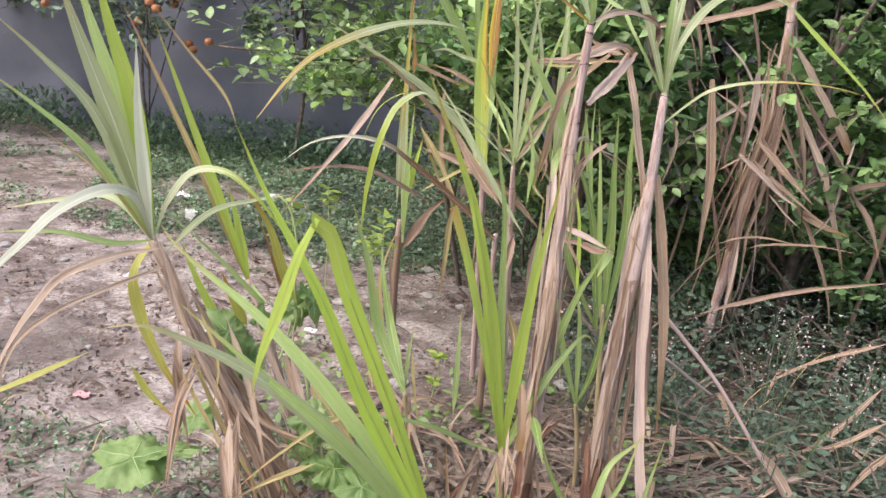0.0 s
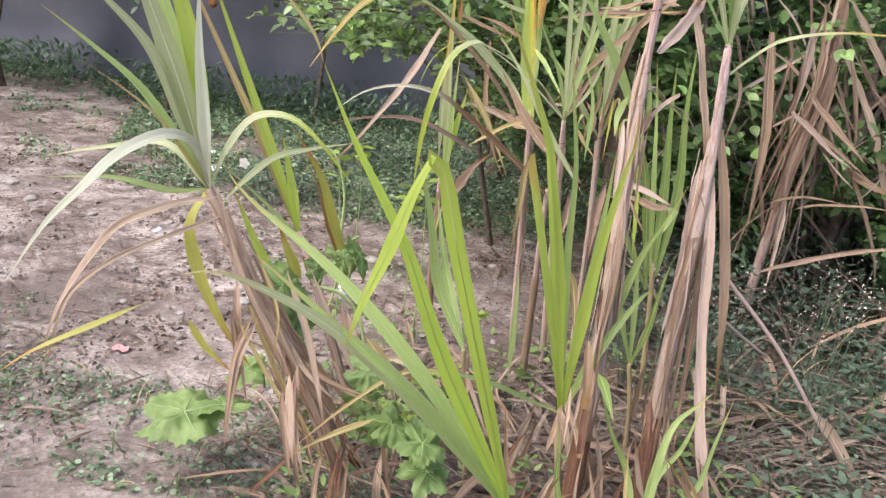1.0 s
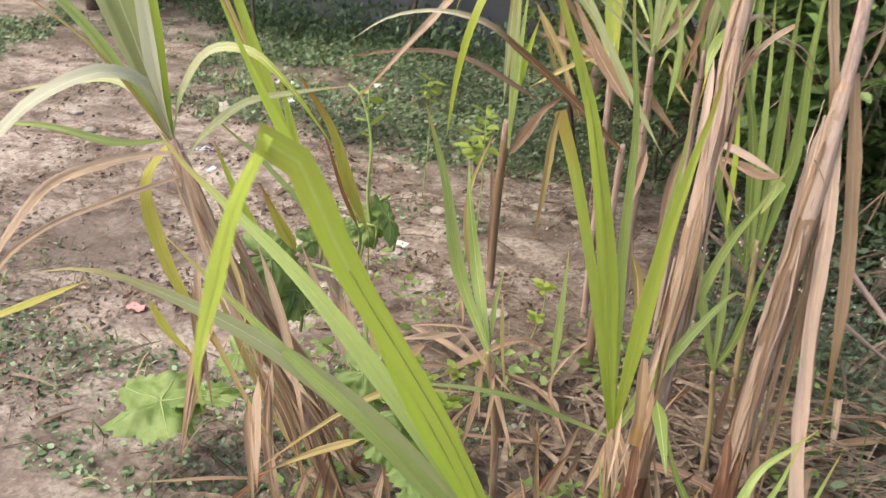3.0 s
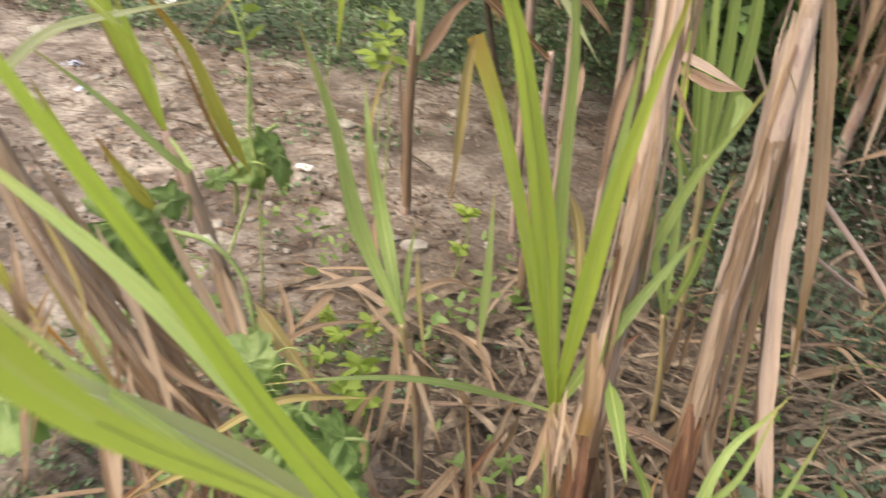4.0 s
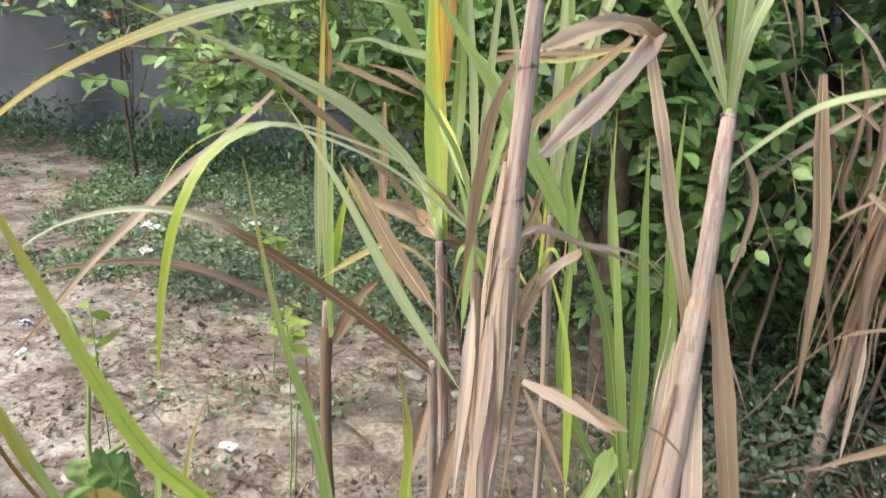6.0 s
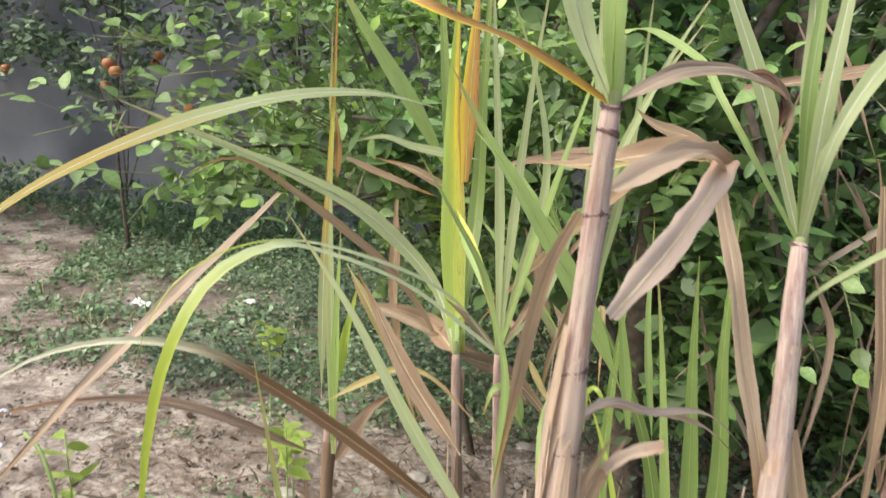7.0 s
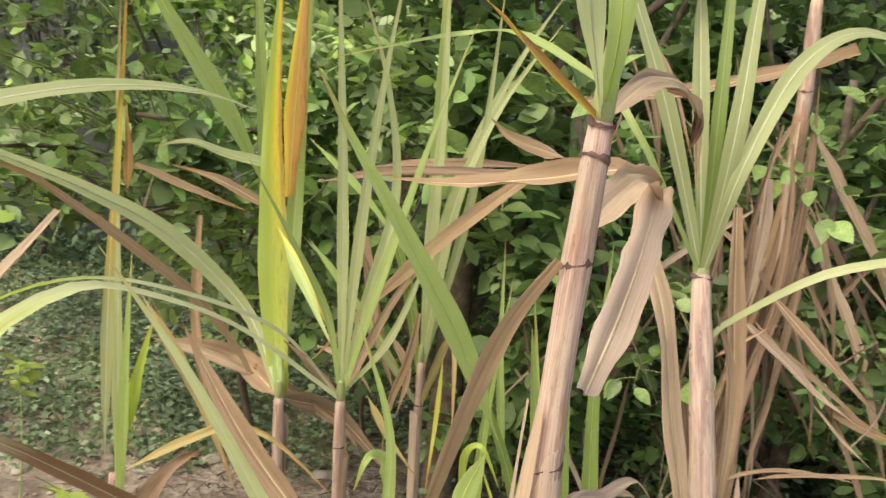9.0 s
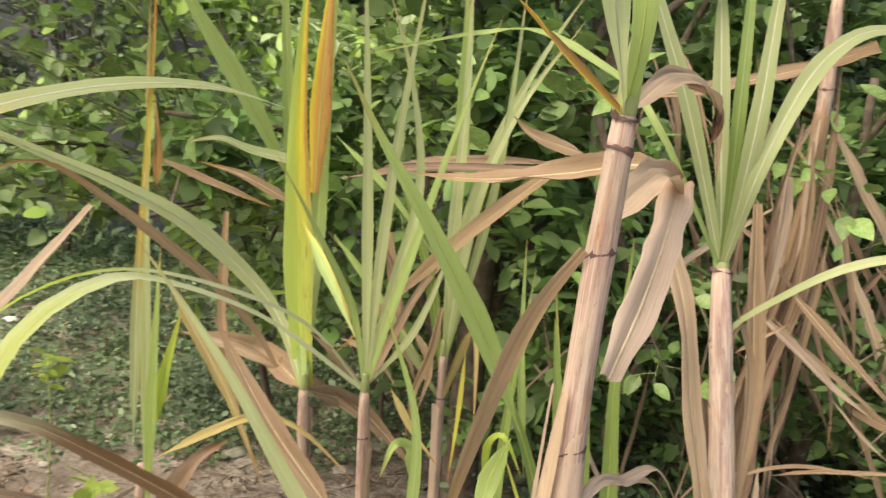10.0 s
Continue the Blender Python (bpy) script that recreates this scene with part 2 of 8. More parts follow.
MAT = {
    "green": blade_material("cane_leaf_green", (0.477, 0.611, 0.226), (0.348, 0.49, 0.153), (0.533, 0.602, 0.361), (0.473, 0.387, 0.129), 0.86),
    "green2": blade_material("cane_leaf_deep_green", (0.361, 0.482, 0.155), (0.249, 0.37, 0.103), (0.473, 0.559, 0.327), (0.361, 0.344, 0.12), 0.92, 0.1),
    "bright": blade_material("cane_leaf_bright", (0.57, 0.755, 0.115), (0.455, 0.64, 0.085), (0.533, 0.619, 0.31), (0.43, 0.43, 0.103), 0.95, 0.05, 0.4, 0.48),
    "ygreen": blade_material("cane_leaf_yellow_green", (0.60, 0.755, 0.145), (0.49, 0.655, 0.105), (0.559, 0.602, 0.31), (0.473, 0.361, 0.103), 0.84, 0.2, 0.4, 0.48),
    "pale": blade_material("cane_leaf_pale", (0.63, 0.69, 0.40), (0.50, 0.59, 0.275), (0.72, 0.74, 0.58), (0.51, 0.442, 0.204), 0.85, 0.1, 0.38, 0.52),
    "goldtip": blade_material("cane_leaf_pale_golden_end", (0.63, 0.69, 0.40), (0.50, 0.59, 0.275), (0.72, 0.74, 0.58), (0.60, 0.47, 0.14), 0.5, 0.15, 0.38, 0.52),
    "browntip": blade_material("cane_leaf_brown_pale_end", (0.361, 0.22, 0.117), (0.216, 0.122, 0.065), (0.396, 0.275, 0.172), (0.688, 0.688, 0.499), 0.56, 0.3, 0.6, 0.25),
    "paletip": blade_material("cane_leaf_pale_green_end", (0.714, 0.748, 0.493), (0.578, 0.663, 0.357), (0.697, 0.714, 0.561), (0.391, 0.484, 0.068), 0.56, 0.1, 0.4),
    "white": blade_material("cane_leaf_white_back", (0.697, 0.722, 0.595), (0.544, 0.603, 0.425), (0.697, 0.714, 0.612), (0.51, 0.493, 0.306), 0.95, 0.05, 0.38),
    "yellow": blade_material("cane_leaf_yellowing", (0.67, 0.605, 0.13), (0.502, 0.539, 0.112), (0.651, 0.614, 0.13), (0.484, 0.26, 0.065), 0.72, 0.5, 0.5, 0.3, (0.42, 0.19, 0.05)),
    "rust": blade_material("cane_leaf_rusty", (0.446, 0.288, 0.112), (0.279, 0.14, 0.056), (0.512, 0.419, 0.112), (0.391, 0.233, 0.112), 0.7, 0.8, 0.6, 0.2, (0.20, 0.09, 0.045), 0.5, 0.6),
    "straw": blade_material("cane_leaf_straw", (0.55, 0.475, 0.22), (0.43, 0.345, 0.15), (0.614, 0.55, 0.31), (0.404, 0.275, 0.14), 0.7, 0.2, 0.6, 0.35, (0.36, 0.22, 0.10), 0.35, 0.28),
    "dry": blade_material("cane_leaf_dry", (0.516, 0.381, 0.268), (0.364, 0.251, 0.171), (0.526, 0.421, 0.267), (0.316, 0.215, 0.126), 0.85, 0.35, 0.75, 0.3, (0.22, 0.135, 0.10), 0.6, 0.55),
    "pale_dry": blade_material("cane_leaf_pale_dry", (0.634, 0.503, 0.383), (0.488, 0.363, 0.271), (0.667, 0.576, 0.389), (0.298, 0.189, 0.104), 0.8, 0.3, 0.7, 0.26, (0.31, 0.20, 0.145), 0.45, 0.4),
    "sheath_pink": blade_material("cane_sheath_pink", (0.639, 0.523, 0.439), (0.499, 0.386, 0.315), (0.684, 0.593, 0.496), (0.404, 0.275, 0.192), 0.9, 0.4, 0.7, 0.26, (0.32, 0.17, 0.12), 0.42, 0.42),
    "tan_end": blade_material("cane_leaf_rotting_end", (0.575, 0.424, 0.293), (0.434, 0.301, 0.197), (0.526, 0.421, 0.241), (0.351, 0.228, 0.103), 0.72, 0.3, 0.7, 0.46, (0.30, 0.17, 0.09), 0.35, 0.3),
    "brown": blade_material("cane_leaf_brown", (0.416, 0.308, 0.24), (0.243, 0.17, 0.13), (0.471, 0.307, 0.16), (0.291, 0.165, 0.085), 0.8, 0.5, 0.75, 0.22, (0.13, 0.07, 0.045), 0.85, 0.7),
    "rot": blade_material("cane_leaf_rotting", (0.33, 0.175, 0.09), (0.13, 0.07, 0.055), (0.419, 0.26, 0.149), (0.149, 0.074, 0.047), 0.6, 0.9, 0.7, 0.1, (0.08, 0.04, 0.04), 0.85, 0.8),
    "banded": striped_material("cane_leaf_green_and_yellow", [(0.0, (0.44, 0.58, 0.14)), (0.36, (0.50, 0.60, 0.12)), (0.48, (0.76, 0.66, 0.05)), (0.80, (0.74, 0.58, 0.06)), (0.92, (0.50, 0.24, 0.07))], (0.22, 0.09, 0.04), 0.7, (0.43, 0.55, 0.12)),
    "orange": striped_material("cane_leaf_orange_brown", [(0.0, (0.74, 0.62, 0.05)), (0.16, (0.70, 0.50, 0.07)), (0.30, (0.56, 0.28, 0.09)), (0.75, (0.46, 0.22, 0.09)), (0.95, (0.34, 0.15, 0.06))], (0.14, 0.055, 0.03), 0.9),
    "stem": None,
    "gstem": rough_material("shoot_stem", ((0.26, 0.19, 0.12), (0.38, 0.31, 0.16), (0.50, 0.44, 0.24)), 40, 0.5, 0.3, 0.002, (0.32, 0.5, 0.7), (1, 1, 0.12)),
    "node": rough_material("cane_node", ((0.045, 0.025, 0.03), (0.11, 0.065, 0.065), (0.27, 0.17, 0.14)), 70, 0.75),
    "rib_green": rough_material("green_midrib", ((0.54, 0.66, 0.17), (0.62, 0.72, 0.22), (0.68, 0.76, 0.28)), 60, 0.45, through=0.5),
    "rib": rough_material("leaf_midrib", ((0.72, 0.76, 0.56), (0.80, 0.83, 0.66), (0.85, 0.86, 0.74)), 60, 0.45, through=0.4),
    "rib_dry": rough_material("dry_leaf_midrib", ((0.56, 0.45, 0.28), (0.72, 0.60, 0.41), (0.80, 0.70, 0.51)), 60, 0.7, through=0.15),
    "soil": None,
    "weed": rough_material("weed_leaf", ((0.085, 0.13, 0.08), (0.125, 0.18, 0.115), (0.19, 0.255, 0.17)), 9, 0.7, 0.2, 0.002, island=0.3, through=0.25),
    "grass": rough_material("grass_blade", ((0.07, 0.14, 0.03), (0.13, 0.23, 0.06), (0.22, 0.30, 0.10)), 6, 0.6, 0.2, 0.002, island=0.4, through=0.25, second=(0.36, 0.28, 0.14)),
    "citrus": rough_material("citrus_leaf", ((0.115, 0.20, 0.078), (0.195, 0.31, 0.12), (0.30, 0.43, 0.18)), 5, 0.42, 0.2, 0.002, island=0.5, through=0.3, second=(0.20, 0.34, 0.11)),
    # lit copy of the citrus leaf: bright light, sheen and haze in its colour
    "citrus_lit": rough_material("lit_citrus_leaf", ((0.225, 0.34, 0.145), (0.37, 0.51, 0.235), (0.54, 0.65, 0.36)), 12, 0.3, 0.2, 0.002, island=0.45, through=0.28, second=(0.32, 0.47, 0.12)),
    "spray_leaf": rough_material("spray_leaf", ((0.16, 0.28, 0.08), (0.27, 0.41, 0.135), (0.40, 0.53, 0.22)), 12, 0.4, 0.2, 0.002, through=0.28, by_object=True),
    # leaf green greyed and dulled: far haze and dimness lie in the colour
    "hazed_leaf": rough_material("hazed_leaf", ((0.10, 0.155, 0.095), (0.17, 0.24, 0.14), (0.26, 0.34, 0.21)), 2, 0.5, 0.1, 0.002, island=0.4),
    "twig": rough_material("green_twig", ((0.10, 0.12, 0.05), (0.17, 0.19, 0.08), (0.26, 0.27, 0.13)), 40, 0.7),
    "bark": rough_material("bark", ((0.07, 0.05, 0.04), (0.14, 0.11, 0.085), (0.24, 0.2, 0.16)), 30, 0.9, 0.6, 0.006),
    "litter_dark": rough_material("dark_litter", ((0.08, 0.055, 0.042), (0.17, 0.12, 0.09), (0.36, 0.27, 0.20)), 60, 0.85, 0.3, 0.002, island=0.45),
    "litter": rough_material("leaf_litter", ((0.09, 0.062, 0.046), (0.19, 0.135, 0.10), (0.36, 0.27, 0.20)), 60, 0.85, 0.3, 0.002, island=0.7),
    "straw_heap": rough_material("fallen_straw", ((0.085, 0.063, 0.046), (0.185, 0.143, 0.105), (0.35, 0.28, 0.205)), 40, 0.85, 0.3, 0.002, island=0.5),
    "gourd": rough_material("gourd_leaf", ((0.14, 0.24, 0.065), (0.225, 0.335, 0.10), (0.33, 0.43, 0.165)), 14, 0.55, 0.5, 0.004, through=0.25),
    "vine": rough_material("vine_stem", ((0.22, 0.32, 0.10), (0.34, 0.44, 0.16), (0.46, 0.52, 0.24)), 40, 0.55),
    "vein": rough_material("gourd_vein", ((0.26, 0.38, 0.14), (0.36, 0.48, 0.20), (0.45, 0.56, 0.27)), 40, 0.55),
    "sprig": rough_material("sprig_leaf", ((0.26, 0.38, 0.07), (0.36, 0.48, 0.10), (0.46, 0.57, 0.16)), 30, 0.5, 0.3, 0.002, through=0.35),
    "petal": rough_material("white_petal", ((0.70, 0.70, 0.64), (0.80, 0.80, 0.74), (0.86, 0.86, 0.8)), 50, 0.6),
    "pinkpetal": rough_material("pale_floret", ((0.46, 0.37, 0.34), (0.58, 0.49, 0.46), (0.68, 0.61, 0.57)), 50, 0.6),
    "peel": rough_material("orange_peel", ((0.34, 0.13, 0.05), (0.43, 0.18, 0.07), (0.50, 0.23, 0.09)), 40, 0.45, 0.3),
    "stone": rough_material("stone", ((0.26, 0.24, 0.21), (0.40, 0.37, 0.33), (0.52, 0.49, 0.44)), 25, 0.85, 0.5, 0.004),
    "cover": rough_material("creeping_weed_leaf", ((0.105, 0.185, 0.09), (0.165, 0.265, 0.13), (0.26, 0.365, 0.20)), 9, 0.6, 0.2, 0.002, island=0.4, through=0.25, second=(0.26, 0.35, 0.22)),
    "hedge": rough_material("hedge_weed_leaf", ((0.075, 0.14, 0.075), (0.135, 0.22, 0.12), (0.22, 0.32, 0.19)), 9, 0.55, 0.2, 0.002, island=0.4, through=0.25),
    "clod": rough_material("earth_clod", ((0.20, 0.165, 0.14), (0.34, 0.29, 0.25), (0.48, 0.43, 0.375)), 40, 0.95, 0.5, 0.003, island=0.4),
    "plastic": rough_material("white_plastic", ((0.74, 0.74, 0.74), (0.82, 0.82, 0.82), (0.86, 0.86, 0.86)), 20, 0.4),
    "pinkscrap": rough_material("pink_scrap", ((0.6, 0.24, 0.24), (0.72, 0.34, 0.33), (0.78, 0.42, 0.4)), 40, 0.6),
    "bluescrap": rough_material("blue_scrap", ((0.42, 0.5, 0.72), (0.6, 0.66, 0.8), (0.78, 0.8, 0.85)), 40, 0.5),
    # blue-grey of the far deep shade and haze, put into the colour
    "net": rough_material("dark_backdrop", ((0.125, 0.134, 0.165), (0.165, 0.175, 0.21), (0.205, 0.215, 0.25)), 1.2, 0.85, 0.1, 0.01),
}


def soil_material():
    """Pale sandy earth with darker damp patches, crumbs and, towards the canes, brown humus."""
    m, nt, b, out = nodes_of("sandy_soil")
    L = nt.links
    tc = nt.nodes.new("ShaderNodeTexCoord")
    o = tc.outputs["Object"]
    big = noise_tex(nt, 1.1, 5, 0.6, o)
    midn = noise_tex(nt, 6, 6, 0.7, o)
    fine = noise_tex(nt, 55, 6, 0.7, o)
    crumb = nt.nodes.new("ShaderNodeTexVoronoi")
    crumb.inputs["Scale"].default_value = 34
    L.new(o, crumb.inputs["Vector"])
    r = ramp(nt, [(0.36, (0.125, 0.097, 0.083)), (0.47, (0.325, 0.27, 0.235)), (0.57, (0.525, 0.465, 0.41))])
    L.new(midn.outputs["Fac"], r.inputs[0])
    c = mix(nt, scaled(nt, ramp_out(nt, fine.outputs["Fac"], 0.42, 0.62), 0.7), r.outputs["Color"], (0.14, 0.11, 0.09))
    c = mix(nt, scaled(nt, ramp_out(nt, big.outputs["Fac"], 0.46, 0.62), 0.8), c, (0.12, 0.095, 0.078))
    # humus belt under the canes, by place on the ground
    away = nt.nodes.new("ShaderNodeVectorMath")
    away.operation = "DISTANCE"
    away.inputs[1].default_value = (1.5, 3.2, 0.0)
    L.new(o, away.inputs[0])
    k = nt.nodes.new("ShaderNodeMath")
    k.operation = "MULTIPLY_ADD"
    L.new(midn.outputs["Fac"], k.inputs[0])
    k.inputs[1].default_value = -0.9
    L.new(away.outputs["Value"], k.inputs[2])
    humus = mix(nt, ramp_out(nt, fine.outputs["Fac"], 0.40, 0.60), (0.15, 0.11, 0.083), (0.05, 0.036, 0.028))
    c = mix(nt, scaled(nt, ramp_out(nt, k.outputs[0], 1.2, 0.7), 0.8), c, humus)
    L.new(c, b.inputs["Base Color"])
    b.inputs["Roughness"].default_value = 0.95
    h = mix(nt, 0.5, midn.outputs["Fac"], fine.outputs["Fac"])
    h = mix(nt, 0.3, h, crumb.outputs["Distance"])
    bp = nt.nodes.new("ShaderNodeBump")
    bp.inputs["Strength"].default_value, bp.inputs["Distance"].default_value = 0.8, 0.02
    L.new(h, bp.inputs["Height"])
    L.new(bp.outputs[0], b.inputs["Normal"])
    return m


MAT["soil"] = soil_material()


def stem_material():
    """Pinkish waxy cane: fine fibres along it, brown and purplish smears, pale bloom."""
    m, nt, b, out = nodes_of("cane_stem")
    L = nt.links
    uv = nt.nodes.new("ShaderNodeUVMap")
    uv.uv_map = "across"
    info = nt.nodes.new("ShaderNodeObjectInfo")
    off = nt.nodes.new("ShaderNodeCombineXYZ")
    L.new(scaled(nt, info.outputs["Random"], 41.0), off.inputs[2])
    add = nt.nodes.new("ShaderNodeVectorMath")
    L.new(uv.outputs["UV"], add.inputs[0])
    L.new(off.outputs[0], add.inputs[1])
    vec = add.outputs[0]
    fibre = noise_tex(nt, 1.0, 3, 0.6, vec, (22, 5, 1))
    smear = noise_tex(nt, 1.0, 5, 0.65, vec, (3.5, 9, 1))
    bloom = noise_tex(nt, 1.0, 3, 0.6, vec, (1.5, 14, 1))
    c = mix(nt, ramp_out(nt, fibre.outputs["Fac"], 0.32, 0.68), (0.60, 0.465, 0.405), (0.40, 0.28, 0.245))
    c = mix(nt, scaled(nt, ramp_out(nt, bloom.outputs["Fac"], 0.45, 0.7), 0.5), c, (0.53, 0.475, 0.37))
    c = mix(nt, scaled(nt, ramp_out(nt, smear.outputs["Fac"], 0.47, 0.62), 0.65), c, (0.23, 0.125, 0.12))
    rust = noise_tex(nt, 1.0, 5, 0.7, vec, (2.2, 11, 7))
    c = mix(nt, scaled(nt, ramp_out(nt, rust.outputs["Fac"], 0.56, 0.68), 0.65), c, (0.42, 0.22, 0.09))
    speck = noise_tex(nt, 1.0, 4, 0.75, vec, (14, 60, 1))
    c = mix(nt, scaled(nt, ramp_out(nt, speck.outputs["Fac"], 0.60, 0.68), 0.7), c, (0.16, 0.09, 0.075))
    L.new(c, b.inputs["Base Color"])
    b.inputs["Roughness"].default_value = 0.75
    b.inputs["Specular IOR Level"].default_value = 0.25
    bp = nt.nodes.new("ShaderNodeBump")
    bp.inputs["Strength"].default_value, bp.inputs["Distance"].default_value = 0.4, 0.0012
    L.new(fibre.outputs["Fac"], bp.inputs["Height"])
    L.new(bp.outputs[0], b.inputs["Normal"])
    return m


MAT["stem"] = stem_material()

# ---- mesh helpers ----
ORIGIN = {}


def part(name, verts, faces, material, parent=None, label="", uvs=None, smooth=True):
    """Links one mesh under a thing or a part; verts are in world metres."""
    base = ORIGIN.get(parent.name, Vector((0, 0, 0))) if parent else Vector((0, 0, 0))
    v = np.asarray(verts, dtype=float) - np.array(base)
    me = bpy.data.meshes.new(name)
    me.from_pydata(v.tolist(), [], faces)
    if uvs is not None:
        for key, table in uvs.items():
            lay = me.uv_layers.new(name=key)
            idx = np.empty(len(me.loops), dtype=np.int32)
            me.loops.foreach_get("vertex_index", idx)
            lay.data.foreach_set("uv", np.asarray(table, dtype=np.float32)[idx].ravel())
    if smooth:
        me.polygons.foreach_set("use_smooth", np.ones(len(me.polygons), dtype=bool))
    me.materials.append(material)
    ob = new(name, me)
    if parent:
        ob.parent = parent
    ORIGIN[ob.name] = Vector(base)
    if label:
        tagged(ob, label)
    return ob


def thing(name, at, label, category, group="", kind=""):
    ob = new(name)
    ob.empty_display_size = 0.05
    ob.location = at
    ORIGIN[ob.name] = Vector(at)
    return tagged(ob, label, category, group, kind)


def spline(points, n):
    """n points along a smooth curve through the given ones, spaced by length."""
    p = [Vector(q) for q in points]
    if len(p) == 2:
        p = [p[0], (p[0] + p[1]) / 2, p[1]]
    ext = [2 * p[0] - p[1]] + p + [2 * p[-1] - p[-2]]
    dense = []
    for i in range(1, len(ext) - 2):
        a, b, c, d = ext[i - 1:i + 3]
        ta, tb, tc = (max((y - x).length, 1e-4) ** 0.5 for x, y in ((a, b), (b, c), (c, d)))
        m1 = ((b - a) / ta - (c - a) / (ta + tb) + (c - b) / tb) * tb
        m2 = ((c - b) / tb - (d - b) / (tb + tc) + (d - c) / tc) * tb
        for k in range(12):
            t = k / 12
            dense.append(b * (2 * t ** 3 - 3 * t ** 2 + 1) + m1 * (t ** 3 - 2 * t ** 2 + t) + c * (3 * t ** 2 - 2 * t ** 3) + m2 * (t ** 3 - t ** 2))
    dense.append(p[-1])
    s = np.concatenate([[0], np.cumsum([(dense[i + 1] - dense[i]).length for i in range(len(dense) - 1)])])
    arr = np.array([tuple(q) for q in dense])
    at = np.linspace(0, s[-1], n)
    return np.stack([np.interp(at, s, arr[:, k]) for k in range(3)], 1), s[-1]


def frames_along(pts, face):
    """Tangent, side and normal along a line; the normal leans to the given face direction."""
    tan = np.gradient(pts, axis=0)
    tan /= np.linalg.norm(tan, axis=1)[:, None] + 1e-9
    side = np.cross(tan, np.asarray(face, float))
    bad = np.linalg.norm(side, axis=1) < 0.15
    side[bad] = np.array([1.0, 0, 0.1])
    side /= np.linalg.norm(side, axis=1)[:, None]
    for i in range(1, len(side)):
        if side[i] @ side[i - 1] < 0:
            side[i] *= -1
    for _ in range(2):
        side[1:-1] = (side[:-2] + side[1:-1] * 2 + side[2:]) / 4
    side -= tan * np.sum(side * tan, 1)[:, None]
    side /= np.linalg.norm(side, axis=1)[:, None] + 1e-9
    nor = np.cross(side, tan)
    if np.sum(nor @ np.asarray(face, float)) < 0:
        side, nor = -side, -nor
    return tan, side, nor


def tube(points, radii, n=24, around=10):
    pts, length = spline(points, n)
    rad = np.interp(np.linspace(0, 1, n), np.linspace(0, 1, len(radii)), radii)
    tan, side, nor = frames_along(pts, (0.1, -1, 0.05))
    ang = np.linspace(0, 2 * np.pi, around, endpoint=False)
    v = (pts[:, None] + rad[:, None, None] * (np.cos(ang)[None, :, None] * side[:, None] + np.sin(ang)[None, :, None] * nor[:, None])).reshape(-1, 3)
    f = [(i * around + j, i * around + (j + 1) % around, (i + 1) * around + (j + 1) % around, (i + 1) * around + j) for i in range(n - 1) for j in range(around)]
    f += [tuple(range(around))[::-1], tuple((n - 1) * around + j for j in range(around))]
    return v, f


# ---- sugarcane ----
LEAF_LABEL = {
    "green": "", "bright": "", "green2": "", "ygreen": "yellow-green leaf", "pale": "pale green leaf with a white midrib", "goldtip": "arching pale green leaf turning golden at its end",
    "browntip": "drooping leaf, brown with a pale far half", "paletip": "arching pale leaf with a yellow-green end",
    "white": "leaf turned to its whitish underside", "yellow": "yellowing leaf with rusty streaks", "rust": "rust-brown dying leaf", "banded": "green leaf with a broad yellow band", "orange": "orange-brown dying leaf flecked dark",
    "straw": "straw-coloured drying leaf", "dry": "dry tan leaf", "sheath_pink": "pinkish papery dead sheath", "tan_end": "smooth tan dead leaf with an orange-brown end", "pale_dry": "bleached dry leaf", "brown": "dead brown leaf", "rot": "rotting orange-brown leaf",
}
DEAD = ("browntip", "dry", "pale_dry", "sheath_pink", "tan_end", "brown", "rot", "straw", "rust")
STEMS = {}
leaf_random = random.Random(7)


def plant(at, label, category="sugarcane"):
    return thing("sugarcane", at, label, category, "sugarcane clump")


